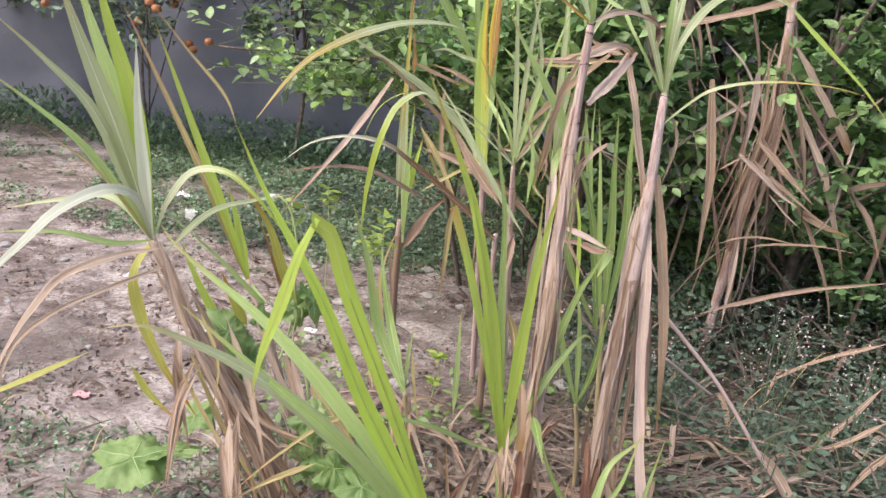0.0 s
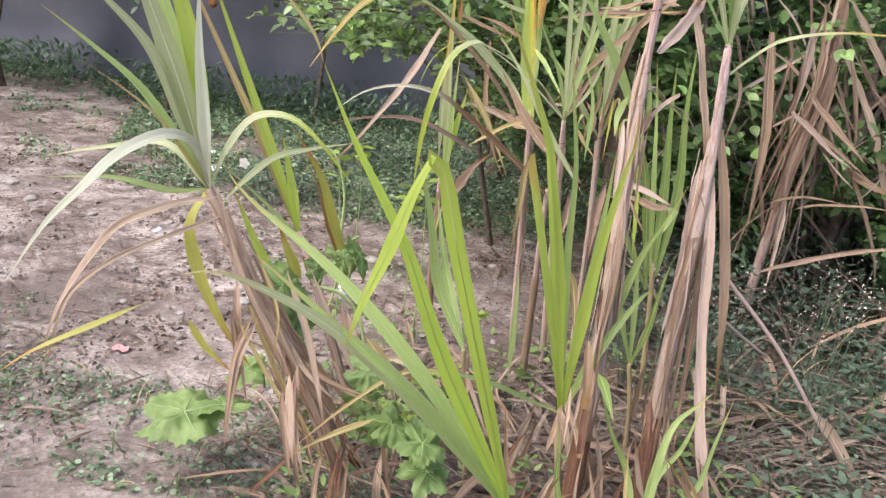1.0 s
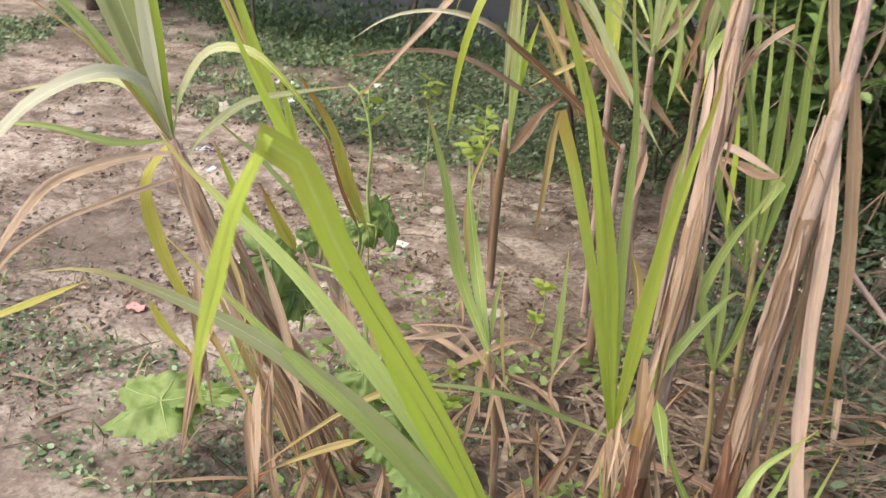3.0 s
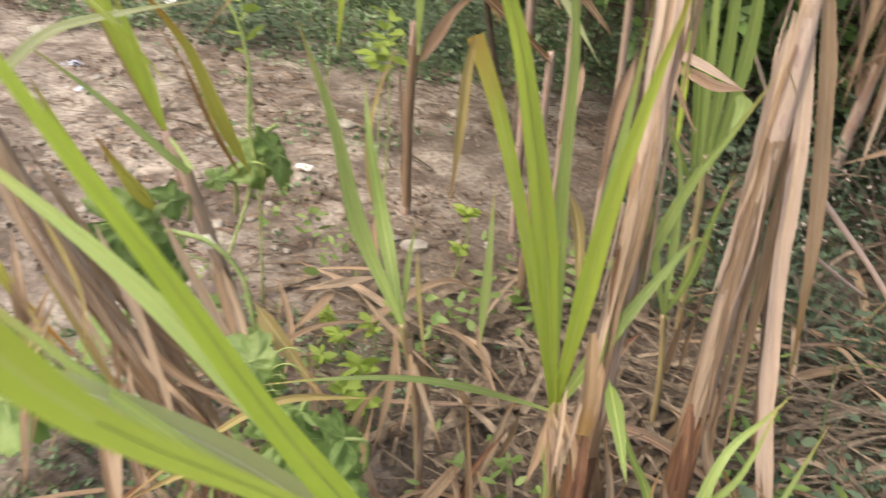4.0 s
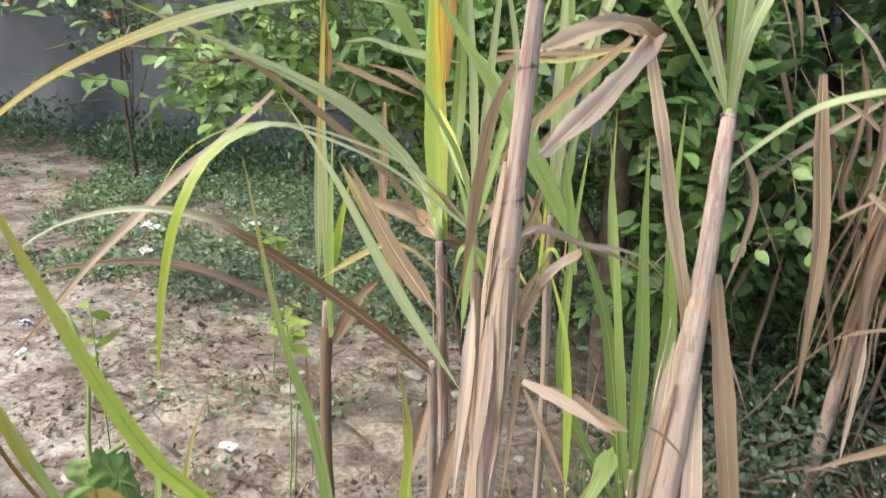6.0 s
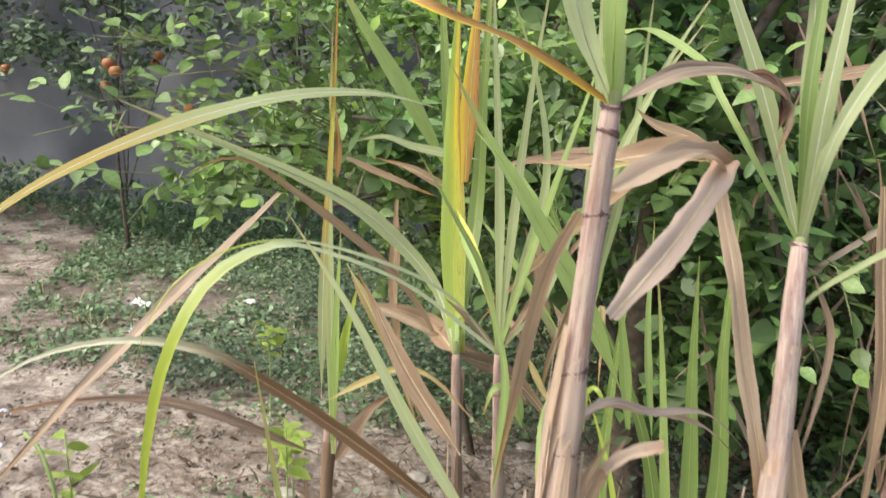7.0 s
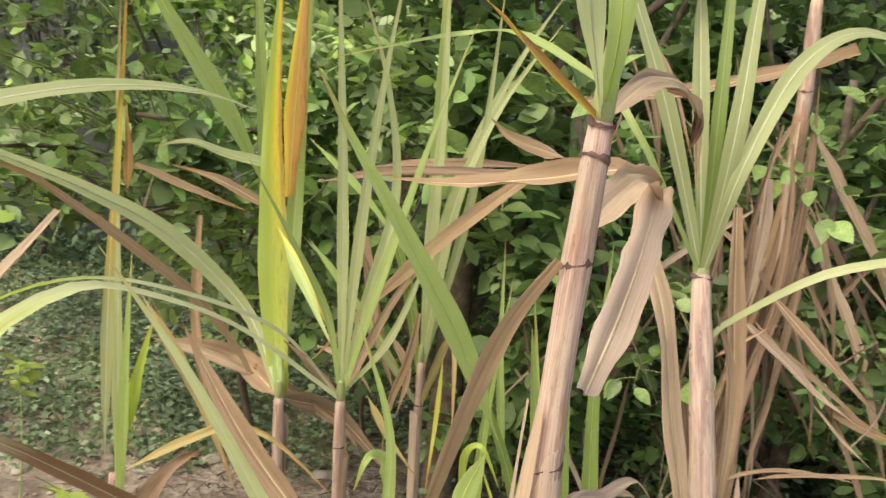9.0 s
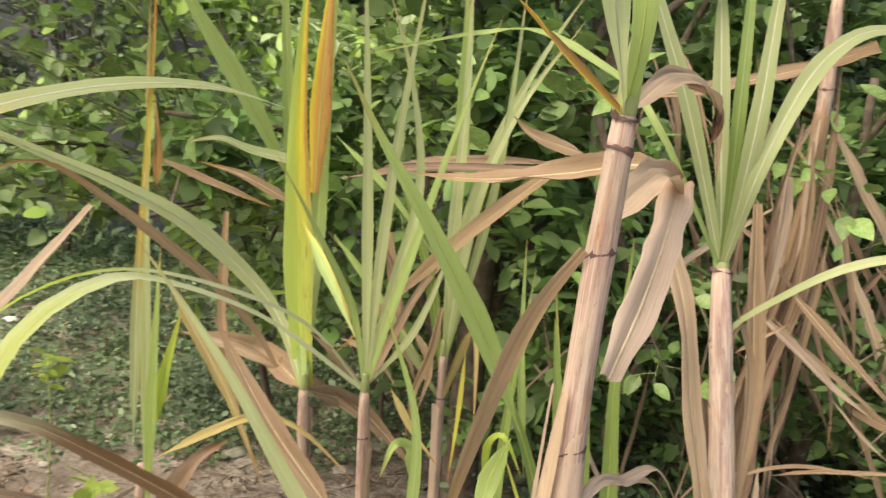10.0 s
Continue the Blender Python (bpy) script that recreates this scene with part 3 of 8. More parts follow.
def stalk(cane, material, r0, r1, *points, heights=()):
    """The stem with its swollen joints and the dark leaf scars round them."""
    pts, length = spline(points, 60)
    joints = max(2, int(length / (0.125 if material == "stem" else 0.07)))
    t = np.linspace(0, 1, 60)
    spots = [int((k + 0.5) / joints * 59) for k in range(joints)]
    if heights:
        spots = [int(np.argmin(abs(pts[:, 2] - h))) for h in heights]
    swell = 1 + np.max([0.09 * np.exp(-((np.arange(60) - i) / 1.2) ** 2) for i in spots], 0)
    swell[-3:] *= (0.98, 0.92, 0.8)
    v, f = tube(points, (r0 + (r1 - r0) * t) * swell, 60, 24)
    around = np.tile(np.abs(np.linspace(-1, 1, 24, endpoint=False)), 60)
    along = np.repeat(t * length, 24)
    part("stem", v, f, MAT[material], cane, uvs={"across": np.stack([around, along], 1)})
    STEMS[cane.name] = (pts, r0, r1, length)
    for i in spots:
        if not heights and leaf_random.random() < 0.5:
            continue
        r = (r0 + (r1 - r0) * t[i]) * 1.10
        p, q = pts[max(i - 1, 0)], pts[min(i + 1, 59)]
        d = (q - p) / np.linalg.norm(q - p)
        if material == "stem":
            lean = np.array([leaf_random.uniform(-0.3, 0.3), leaf_random.uniform(-0.3, 0.3), 0])
            c = np.array(pts[i])
            ring = []
            for a in range(24):
                w = 2 * np.pi * a / 24
                out = np.array([np.cos(w), np.sin(w), 0])
                jag = 0.0065 * max(0.0, noise.noise(Vector((math.cos(w) * 2.5, math.sin(w) * 2.5, i * 1.7))))
                lift = d * (out @ lean) * r
                for h, rr in ((-0.0014 - jag * 0.7, r * 0.98), (0.0002 + jag * 0.4, r * 1.02), (0.0007 + jag * 1.3, r * 0.985)):
                    ring.append(c + out * rr + lift + d * h)
            fr = [(a * 3 + b, ((a + 1) % 24) * 3 + b, ((a + 1) % 24) * 3 + b + 1, a * 3 + b + 1) for a in range(24) for b in range(2)]
            part("node", ring, fr, MAT["node"], cane, "dark scarred joint")


def blade(cane, kind, width, *points, face=(0.0, -0.8, 0.6), taper=True, loose=True, swell=False, rib=1.0, turn=None):
    """A long tapering leaf along a curve, creased at its midrib; dead ones are crumpled and curl at the edges."""
    dead = kind in DEAD
    n = 26
    pts, length = spline(points, n)
    rnd = leaf_random
    twist = rnd.uniform(-0.5, 0.5)
    if turn is not None:
        twist = turn
    if kind in ("pale", "paletip", "white", "goldtip") and face == (0.0, -0.8, 0.6):
        face = (0.0, -0.72, 0.70)
    tan, side, nor = frames_along(pts, face)
    t = np.linspace(0, 1, n)
    hung = kind in ("dry", "pale_dry", "sheath_pink", "tan_end", "brown", "rot")
    reach = 0.5 if hung else 0.68
    foot, full = (0.48, 0.24) if dead else (0.55, 0.30) if kind == "banded" else (0.34, 0.36) if width < 0.04 else (0.22, 0.48)
    prof = np.clip((foot + (1 - foot) * np.minimum(t / full, 1)) * (np.clip((1.0 - t) / reach, 0, 1) ** 0.85 if taper else 1.0), 0.025, 1)
    if swell:
        prof = np.clip((0.4 + 0.6 * np.clip((t - 0.3) / 0.3, 0, 1)) * np.clip((1.0 - t) / 0.22, 0, 1) ** 0.7, 0.05, 1)
    if not taper and dead:
        prof *= 1 + 0.22 * np.array([noise.noise(Vector((i * 0.35, width * 90, 7.0))) for i in range(n)])
    stem = STEMS.get(cane.name)
    if stem and taper and loose and np.min(np.linalg.norm(stem[0] - pts[0], axis=1)) > 0.05:
        prof *= np.clip(t / 0.16, 0.12, 1)
    elif hung and taper and loose:
        prof *= np.clip(t / 0.09, 0.3, 1)
    us = np.array([-1, -0.72, -0.38, -0.07, 0.07, 0.38, 0.72, 1.0])
    v, uva, uvb = [], [], []
    ph = rnd.uniform(0, 30)
    crease = rnd.uniform(0.08, 0.24) if not dead else rnd.uniform(0.1, 0.6)
    for i in range(n):
        a = twist * (t[i] - 0.3) + (0.35 * noise.noise(Vector((ph, t[i] * 3.0, 0.0))) if dead else 0.0)
        s = side[i] * math.cos(a) + nor[i] * math.sin(a)
        m = nor[i] * math.cos(a) - side[i] * math.sin(a)
        for u in us:
            h = abs(u) * crease
            q = noise.noise(Vector((ph + 9, u * 1.3, t[i] * length * (13 if dead else 7))))
            h += q * (0.42 if dead else 0.17) * (0.25 + abs(u))
            if hung:
                h += 0.30 * noise.noise(Vector((ph + 20, u * 3.2, t[i] * length * 2.0)))
            edge = 1 + (0.14 if dead else 0.02) * noise.noise(Vector((ph + 3 + u, t[i] * length * 26, 2.0))) * abs(u)
            shrink = 1.0 if not dead else 0.92
            v.append(pts[i] + (s * u * edge * shrink + m * h) * width * 0.5 * prof[i])
            uva.append(((u * 0.5 + 0.5) * width * 25, t[i] * length))
            uvb.append((u * 0.5 + 0.5, t[i]))
    w = len(us)
    f = [(i * w + j, i * w + j + 1, (i + 1) * w + j + 1, (i + 1) * w + j) for i in range(n - 1) for j in range(w - 1)]
    leaf = part("leaf", v, f, MAT[kind], cane, LEAF_LABEL[kind], {"across": uva, "along": uvb})
    if width >= 0.02 and kind not in ("rot", "rust", "brown"):
        rv = []
        k = int(n * 0.86)
        for i in range(k):
            a = twist * (t[i] - 0.3) + (0.35 * noise.noise(Vector((ph, t[i] * 3.0, 0.0))) if dead else 0.0)
            s = side[i] * math.cos(a) + nor[i] * math.sin(a)
            m = nor[i] * math.cos(a) - side[i] * math.sin(a)
            q = noise.noise(Vector((ph + 9, 0.0, t[i] * length * (13 if dead else 7)))) * (0.42 if dead else 0.17) * 0.25 * width * 0.5 * prof[i]
            r = rib * width * 0.027 * prof[i] * (1.15 - t[i] * 0.7) + 0.0003
            c = pts[i] + m * q
            rv += [c - s * r, c + m * (r * 0.35 + 0.0004), c + s * r, c + s * r * 0.5 - m * (r * 0.8 + 0.0004), c - s * r * 0.5 - m * (r * 0.8 + 0.0004)]
        rf = [(i * 5 + j, i * 5 + (j + 1) % 5, (i + 1) * 5 + (j + 1) % 5, (i + 1) * 5 + j) for i in range(k - 1) for j in range(5)]
        part("midrib", rv, rf, MAT["rib_dry" if dead else "rib" if kind in ("pale", "paletip", "white", "goldtip") else "rib_green"], leaf, "pale raised midrib")
    return leaf


def sheath(cane, kind, a, b):
    """A dry leaf sheath that clasps the stem from a to b of its length, loose and split at the top."""
    pts, r0, r1, length = STEMS[cane.name]
    n = 18
    t = np.linspace(a, b, n)
    idx = np.linspace(0, 1, len(pts))
    c = np.stack([np.interp(t, idx, pts[:, k]) for k in range(3)], 1)
    if b > 1:
        d = pts[-1] - pts[-4]
        d /= np.linalg.norm(d)
        for i in range(n):
            if t[i] > 1:
                c[i] = pts[-1] + d * (t[i] - 1) * length
    rnd = leaf_random
    start, span = rnd.uniform(0, 6.28), rnd.uniform(2.6, 4.2)
    ph = rnd.uniform(0, 50)
    v, uva, uvb = [], [], []
    m = 9
    for i in range(n):
        k = i / (n - 1)
        r = (r0 + (r1 - r0) * t[i]) * 1.14 + 0.0015 + 0.005 * k ** 4
        for j in range(m):
            u = j / (m - 1)
            w = start + span * (u - 0.5) * (1 - 0.35 * k) + 0.5 * k
            q = 1 + 0.16 * noise.noise(Vector((ph, u * 5, k * 7)))
            v.append(c[i] + np.array([math.cos(w), math.sin(w), 0]) * r * q + np.array([0, 0, 0.012 * noise.noise(Vector((ph + 4, u * 2.5, k)))]) * k)
            uva.append((u * 2.0, k * length * (b - a)))
            uvb.append((0.7 + 0.25 * u, k * 0.55))
    f = [(i * m + j, i * m + j + 1, (i + 1) * m + j + 1, (i + 1) * m + j) for i in range(n - 1) for j in range(m - 1)]
    part("sheath", v, f, MAT[kind], cane, "dry papery sheath round the stem" if kind in DEAD else "pale green sheath under the leaves", {"across": uva, "along": uvb})


def wrap(cane, kind, z0, z1, r0, r1, turn=0.0, span=4.4):
    """A close papery sheath round the stem between two heights, pleated lengthwise, split behind and ragged at both ends."""
    pts = STEMS[cane.name][0]
    n, m = 26, 30
    ph = leaf_random.uniform(0, 50)
    z = np.linspace(z0, z1, n)
    c = np.stack([np.interp(z, pts[:, 2], pts[:, k]) for k in range(2)] + [z], 1)
    v, uva, uvb = [], [], []
    for i in range(n):
        k = i / (n - 1)
        r = r0 + (r1 - r0) * k + 0.0018 * noise.noise(Vector((ph, k * 5, 1))) 
        for j in range(m):
            u = j / (m - 1)
            w = -math.pi / 2 + turn + span * (u - 0.5) + 0.25 * noise.noise(Vector((ph + 8, k * 2.5, 0)))
            q = 1 + 0.10 * noise.noise(Vector((ph, u * 9, k * 1.6))) + 0.05 * noise.noise(Vector((ph + 2, u * 26, k * 2.4))) + 0.05 * abs(2 * u - 1) ** 6
            end = max(0.0, abs(2 * k - 1) - 0.75) * 4 * (1 if k > 0.5 else -1)
            lift = 0.014 * (noise.noise(Vector((ph + 4, u * 4.5, end))) + 0.5 * noise.noise(Vector((ph + 5, u * 15, end)))) * abs(end)
            v.append((c[i][0] + math.cos(w) * r * q, c[i][1] + math.sin(w) * r * q, c[i][2] + lift))
            uva.append((u * 2.4, z[i]))
            uvb.append((0.62 + 0.35 * u, k * 0.6))
    f = [(i * m + j, i * m + j + 1, (i + 1) * m + j + 1, (i + 1) * m + j) for i in range(n - 1) for j in range(m - 1)]
    part("sheath", v, f, MAT[kind], cane, "papery dead sheath clasping the stem", {"across": uva, "along": uvb})


def tatters(cane, count, z0, z1, gap, seed):
    """Narrow torn strips of old sheath that still cling to the stem, each wandering a little round it."""
    rg = random.Random(seed)
    pts, r0, r1, length = STEMS[cane.name]
    for k in range(count):
        top = rg.uniform(z0 + 0.15, z1)
        low = max(z0, top - rg.uniform(0.14, 0.42))
        a = -math.pi / 2 + rg.uniform(-1.5, 1.5)
        out = gap * rg.uniform(0.9, 1.35)
        row = []
        for i in range(5):
            q = i / 4
            z = top + (low - top) * q
            x, y = (float(np.interp(z, pts[:, 2], pts[:, j])) for j in range(2))
            w = a + 0.5 * noise.noise(Vector((seed * 1.3 + k, q * 1.6, 0)))
            d = out + 0.012 * q * q * rg.random()
            row.append((x + math.cos(w) * d, y + math.sin(w) * d, z))
        blade(cane, ("pale_dry", "sheath_pink", "dry", "sheath_pink", "pale_dry")[rg.randrange(5)], rg.uniform(0.006, 0.015), *row, face=(math.cos(a), math.sin(a), 0.1), loose=False)


def collar(cane, kind, reach):
    """The green sheath that wraps the top of the stem, out of which the leaves fan."""
    pts, r0, r1, length = STEMS[cane.name]
    d = pts[-1] - pts[-5]
    d /= np.linalg.norm(d)
    line = [tuple(pts[-1] - d * 0.002), tuple(pts[-1] + d * reach * 0.5), tuple(pts[-1] + d * reach)]
    v, f = tube(line, [r1 * 0.80, r1 * 0.84, r1 * 0.74, r1 * 0.5], 12, 20)
    along = np.repeat(np.linspace(0, reach, 12), 20)
    round_it = np.tile(np.abs(np.linspace(-1, 1, 20, endpoint=False)), 12)
    part("sheath", v, f, MAT[kind], cane, "pale green sheath under the leaves", {"across": np.stack([round_it, along], 1), "along": np.stack([0.6 + 0.3 * round_it, along * 2], 1)})


KINDS = {
    "cane_a": "tall sugarcane with a pinkish tan jointed stem and folded dry leaves",
    "cane_b": "sugarcane wrapped in dry sheaths under a fan of pale green leaves",
    "shoot_a": "bright yellow-green young sugarcane shoot beside a tall cane",
    "shoot_p": "bright green sugarcane shoot with one sharply bent leaf",
    "cane_l": "leaning sugarcane with wide green leaves and hanging dry sheaths",
    "cane_d": "thin sugarcane with yellowing orange-edged leaves",
    "shoot_b": "small green sugarcane shoot among dry litter",
    "shoot_r": "small dark green sugarcane shoot in the shade of the clump",
    "shoot_m": "upright deep green sugarcane shoot in the dark of the clump",
    "cane_e": "sugarcane with a broad yellow and rust-brown dying leaf",
    "cane_f": "thin sugarcane with narrow arching green leaves",
    "cane_g": "sugarcane with upright pale green leaves before the bush",
    "cane_h": "yellowish straight sugarcane standing apart on bare soil",
    "cane_r": "dead sugarcane in a tangle of pinkish brown dry leaves",
    "shoot_q": "low green sugarcane shoot at the foot of the canes",
    "cane_k": "sugarcane with a long drooping brown leaf",
}

# ---- the cane clump ----

cane_a = plant((0.520, 2.490, 0.0), KINDS["cane_a"])
stalk(cane_a, "stem", 0.0205, 0.0094, (0.520, 2.490, -0.030), (0.533, 2.586, 0.518), (0.534, 2.734, 1.166), (0.541, 2.755, 1.400), heights=(0.1, 0.2, 0.31, 0.42, 0.53, 0.64, 0.75, 0.87, 0.99, 1.08, 1.166, 1.3, 1.385, 1.4))
blade(cane_a, "pale", 0.027, (0.541, 2.755, 1.400), (0.519, 2.711, 1.451), (0.495, 2.678, 1.515), (0.434, 2.502, 1.544))
blade(cane_a, "green", 0.020, (0.541, 2.755, 1.400), (0.539, 2.732, 1.454), (0.537, 2.738, 1.529), (0.561, 2.784, 1.633))
blade(cane_a, "orange", 0.017, (0.541, 2.755, 1.400), (0.476, 2.689, 1.442), (0.423, 2.586, 1.468), (0.319, 2.645, 1.503))
blade(cane_a, "pale_dry", 0.024, (0.541, 2.755, 1.400), (0.605, 2.890, 1.429), (0.669, 3.006, 1.425), (0.742, 3.167, 1.384), (0.720, 3.075, 1.329))
blade(cane_a, "pale_dry", 0.032, (0.546, 2.790, 1.318), (0.592, 2.880, 1.336), (0.636, 2.975, 1.338), (0.664, 3.018, 1.318), taper=False, loose=False)
blade(cane_a, "sheath_pink", 0.035, (0.560, 2.757, 1.204), (0.600, 2.845, 1.245), (0.638, 2.940, 1.292), (0.661, 3.008, 1.328), taper=False, loose=False, rib=2.6)
blade(cane_a, "dry", 0.031, (0.656, 3.025, 1.317), (0.629, 3.013, 1.342), (0.560, 3.065, 1.321), (0.474, 3.219, 1.283), (0.388, 3.288, 1.271), loose=False)
blade(cane_a, "tan_end", 0.0165, (0.524, 2.738, 1.305), (0.500, 2.765, 1.250), (0.482, 2.795, 1.175), (0.461, 2.841, 1.046), (0.448, 2.840, 0.960), loose=False)
blade(cane_a, "sheath_pink", 0.0135, (0.527, 2.703, 1.102), (0.560, 2.740, 1.126), (0.605, 2.829, 1.088), (0.681, 2.972, 1.033), (0.748, 3.077, 0.938), face=(0.1, -0.45, 0.9), turn=0.0)
blade(cane_a, "pale_dry", 0.0115, (0.534, 2.699, 1.091), (0.554, 2.745, 1.117), (0.602, 2.834, 1.083), (0.676, 2.968, 1.018), (0.739, 3.070, 0.930), face=(0.1, -0.45, 0.9), turn=0.0)
blade(cane_a, "dry", 0.0100, (0.545, 2.721, 1.001), (0.556, 2.747, 1.045), (0.576, 2.762, 1.087))
blade(cane_a, "dry", 0.0102, (0.554, 2.726, 1.011), (0.572, 2.750, 1.053), (0.589, 2.770, 1.085))
blade(cane_a, "pale_dry", 0.008, (0.518, 2.700, 1.055), (0.526, 2.713, 1.106), (0.539, 2.722, 1.120), (0.549, 2.729, 1.120))
wrap(cane_a, "sheath_pink", 0.99, 1.175, 0.0146, 0.0124, 0.3)
wrap(cane_a, "sheath_pink", 0.78, 1.01, 0.0172, 0.0143, -0.5, 3.4)
wrap(cane_a, "sheath_pink", 0.58, 0.88, 0.0198, 0.0164, 0.5, 3.8)
wrap(cane_a, "dry", 0.46, 0.76, 0.0205, 0.0188, -0.9, 3.0)
wrap(cane_a, "sheath_pink", 0.36, 0.60, 0.0215, 0.0205, -0.2, 3.8)
wrap(cane_a, "tan_end", 0.14, 0.38, 0.0200, 0.0210, 0.4, 4.2)
blade(cane_a, "tan_end", 0.0227, (0.497, 2.440, 0.571), (0.505, 2.427, 0.512), (0.510, 2.413, 0.450), (0.509, 2.400, 0.418), taper=False, loose=False)
blade(cane_a, "rot", 0.0184, (0.514, 2.430, 0.403), (0.518, 2.405, 0.359), (0.518, 2.380, 0.310), taper=False, loose=False)
wrap(cane_a, "rot", 0.02, 0.26, 0.0235, 0.0225, 0.2, 4.6)
tatters(cane_a, 20, 0.32, 1.02, 0.0215, 21)
tatters(cane_a, 7, 0.88, 1.24, 0.0165, 31)
blade(cane_a, "sheath_pink", 0.0156, (0.503, 2.700, 1.046), (0.507, 2.673, 0.974), (0.508, 2.647, 0.895), (0.510, 2.620, 0.824))
blade(cane_a, "dry", 0.0084, (0.564, 2.720, 1.027), (0.561, 2.693, 0.953), (0.561, 2.667, 0.887), (0.561, 2.640, 0.823))
blade(cane_a, "sheath_pink", 0.0133, (0.528, 2.690, 1.033), (0.531, 2.660, 0.956), (0.531, 2.630, 0.895), (0.531, 2.600, 0.842))
blade(cane_a, "pale_dry", 0.0068, (0.546, 2.700, 1.004), (0.549, 2.673, 0.932), (0.547, 2.647, 0.867), (0.547, 2.620, 0.818))
blade(cane_a, "sheath_pink", 0.0126, (0.547, 2.800, 0.978), (0.566, 2.760, 1.040), (0.591, 2.720, 1.088), (0.621, 2.680, 1.121), taper=False)
blade(cane_a, "dry", 0.0144, (0.542, 2.620, 0.787), (0.540, 2.580, 0.673), (0.532, 2.540, 0.561), (0.531, 2.500, 0.477))
blade(cane_a, "pale_dry", 0.0113, (0.527, 2.600, 0.724), (0.522, 2.560, 0.606), (0.517, 2.520, 0.511), (0.513, 2.480, 0.436))
blade(cane_a, "sheath_pink", 0.0138, (0.514, 2.580, 0.571), (0.512, 2.533, 0.500), (0.504, 2.487, 0.406), (0.491, 2.440, 0.295))
blade(cane_a, "tan_end", 0.0232, (0.523, 2.520, 0.470), (0.519, 2.480, 0.437), (0.520, 2.440, 0.373))
blade(cane_a, "rot", 0.0076, (0.513, 2.530, 0.679), (0.514, 2.510, 0.598), (0.517, 2.490, 0.564))
blade(cane_a, "brown", 0.0172, (0.520, 2.500, 0.339), (0.523, 2.460, 0.306), (0.521, 2.420, 0.275), taper=False)
blade(cane_a, "pale_dry", 0.0097, (0.477, 2.500, 0.422), (0.479, 2.450, 0.354), (0.478, 2.400, 0.298))
blade(cane_a, "brown", 0.022, (0.490, 2.743, 0.880), (0.476, 2.710, 0.794), (0.472, 2.674, 0.678))
blade(cane_a, "brown", 0.022, (0.408, 2.882, 0.813), (0.404, 2.835, 0.751), (0.393, 2.786, 0.688))
blade(cane_a, "dry", 0.013, (0.530, 2.564, 0.585), (0.531, 2.542, 0.479), (0.526, 2.481, 0.279))
blade(cane_a, "green", 0.022, (0.515, 2.909, 1.080), (0.496, 2.901, 1.026), (0.494, 2.853, 0.974))
blade(cane_a, "rot", 0.0215, (0.677, 3.100, 1.427), (0.706, 3.120, 1.424), (0.725, 3.130, 1.400), (0.725, 3.130, 1.365), loose=False)
blade(cane_a, "brown", 0.0141, (0.689, 3.120, 1.429), (0.717, 3.127, 1.415), (0.732, 3.133, 1.385), (0.725, 3.140, 1.359), loose=False)
collar(cane_a, "pale", 0.06)

cane_b = plant((0.694, 2.533, 0.0), KINDS["cane_b"])
stalk(cane_b, "stem", 0.0185, 0.0122, (0.694, 2.533, -0.030), (0.708, 2.657, 0.302), (0.756, 2.929, 0.888), (0.777, 3.165, 1.211), heights=(0.08, 0.18, 0.3, 0.4, 0.5, 0.62, 0.75, 0.888, 1.008, 1.08, 1.141, 1.21))
blade(cane_b, "green", 0.017, (0.777, 3.165, 1.211), (0.656, 3.148, 1.390), (0.626, 3.331, 1.439), (0.561, 3.422, 1.476), (0.482, 3.745, 1.480), (0.303, 3.145, 1.413))
blade(cane_b, "pale", 0.027, (0.777, 3.165, 1.211), (0.708, 3.181, 1.399), (0.650, 3.197, 1.530), (0.610, 3.223, 1.632), (0.584, 3.224, 1.748))
blade(cane_b, "pale", 0.025, (0.777, 3.165, 1.211), (0.772, 3.259, 1.400), (0.768, 3.329, 1.544), (0.703, 3.200, 1.652), (0.678, 3.203, 1.778))
blade(cane_b, "green2", 0.019, (0.777, 3.165, 1.211), (0.758, 3.150, 1.394), (0.764, 3.205, 1.555), (0.765, 3.260, 1.733))
blade(cane_b, "pale", 0.025, (0.777, 3.165, 1.211), (0.776, 3.136, 1.391), (0.791, 3.183, 1.537), (0.808, 3.223, 1.717))
blade(cane_b, "pale", 0.026, (0.777, 3.165, 1.211), (0.793, 3.136, 1.357), (0.870, 3.210, 1.476), (0.970, 3.284, 1.525), (1.096, 3.349, 1.502), (1.221, 3.411, 1.420))
blade(cane_b, "goldtip", 0.0125, (0.771, 3.100, 1.118), (0.795, 3.150, 1.143), (0.842, 3.127, 1.197), (0.890, 3.097, 1.243), (0.945, 3.085, 1.266), (1.010, 3.080, 1.282), (1.100, 3.075, 1.292), (1.215, 3.070, 1.290), (1.333, 3.060, 1.268), loose=False)
wrap(cane_b, "pale_dry", 0.92, 1.10, 0.0164, 0.0142, 0.6, 3.0)
wrap(cane_b, "sheath_pink", 0.66, 0.97, 0.0188, 0.0162, -0.3, 4.2)
wrap(cane_b, "dry", 0.50, 0.74, 0.0200, 0.0190, 0.5, 3.2)
wrap(cane_b, "sheath_pink", 0.30, 0.58, 0.0205, 0.0195, -0.4, 3.8)
blade(cane_b, "rot", 0.0210, (0.676, 2.560, 0.386), (0.683, 2.530, 0.324), (0.684, 2.500, 0.252), taper=False, loose=False)
wrap(cane_b, "rot", 0.02, 0.30, 0.0225, 0.0215, -0.2, 4.6)
tatters(cane_b, 20, 0.22, 0.98, 0.0235, 22)
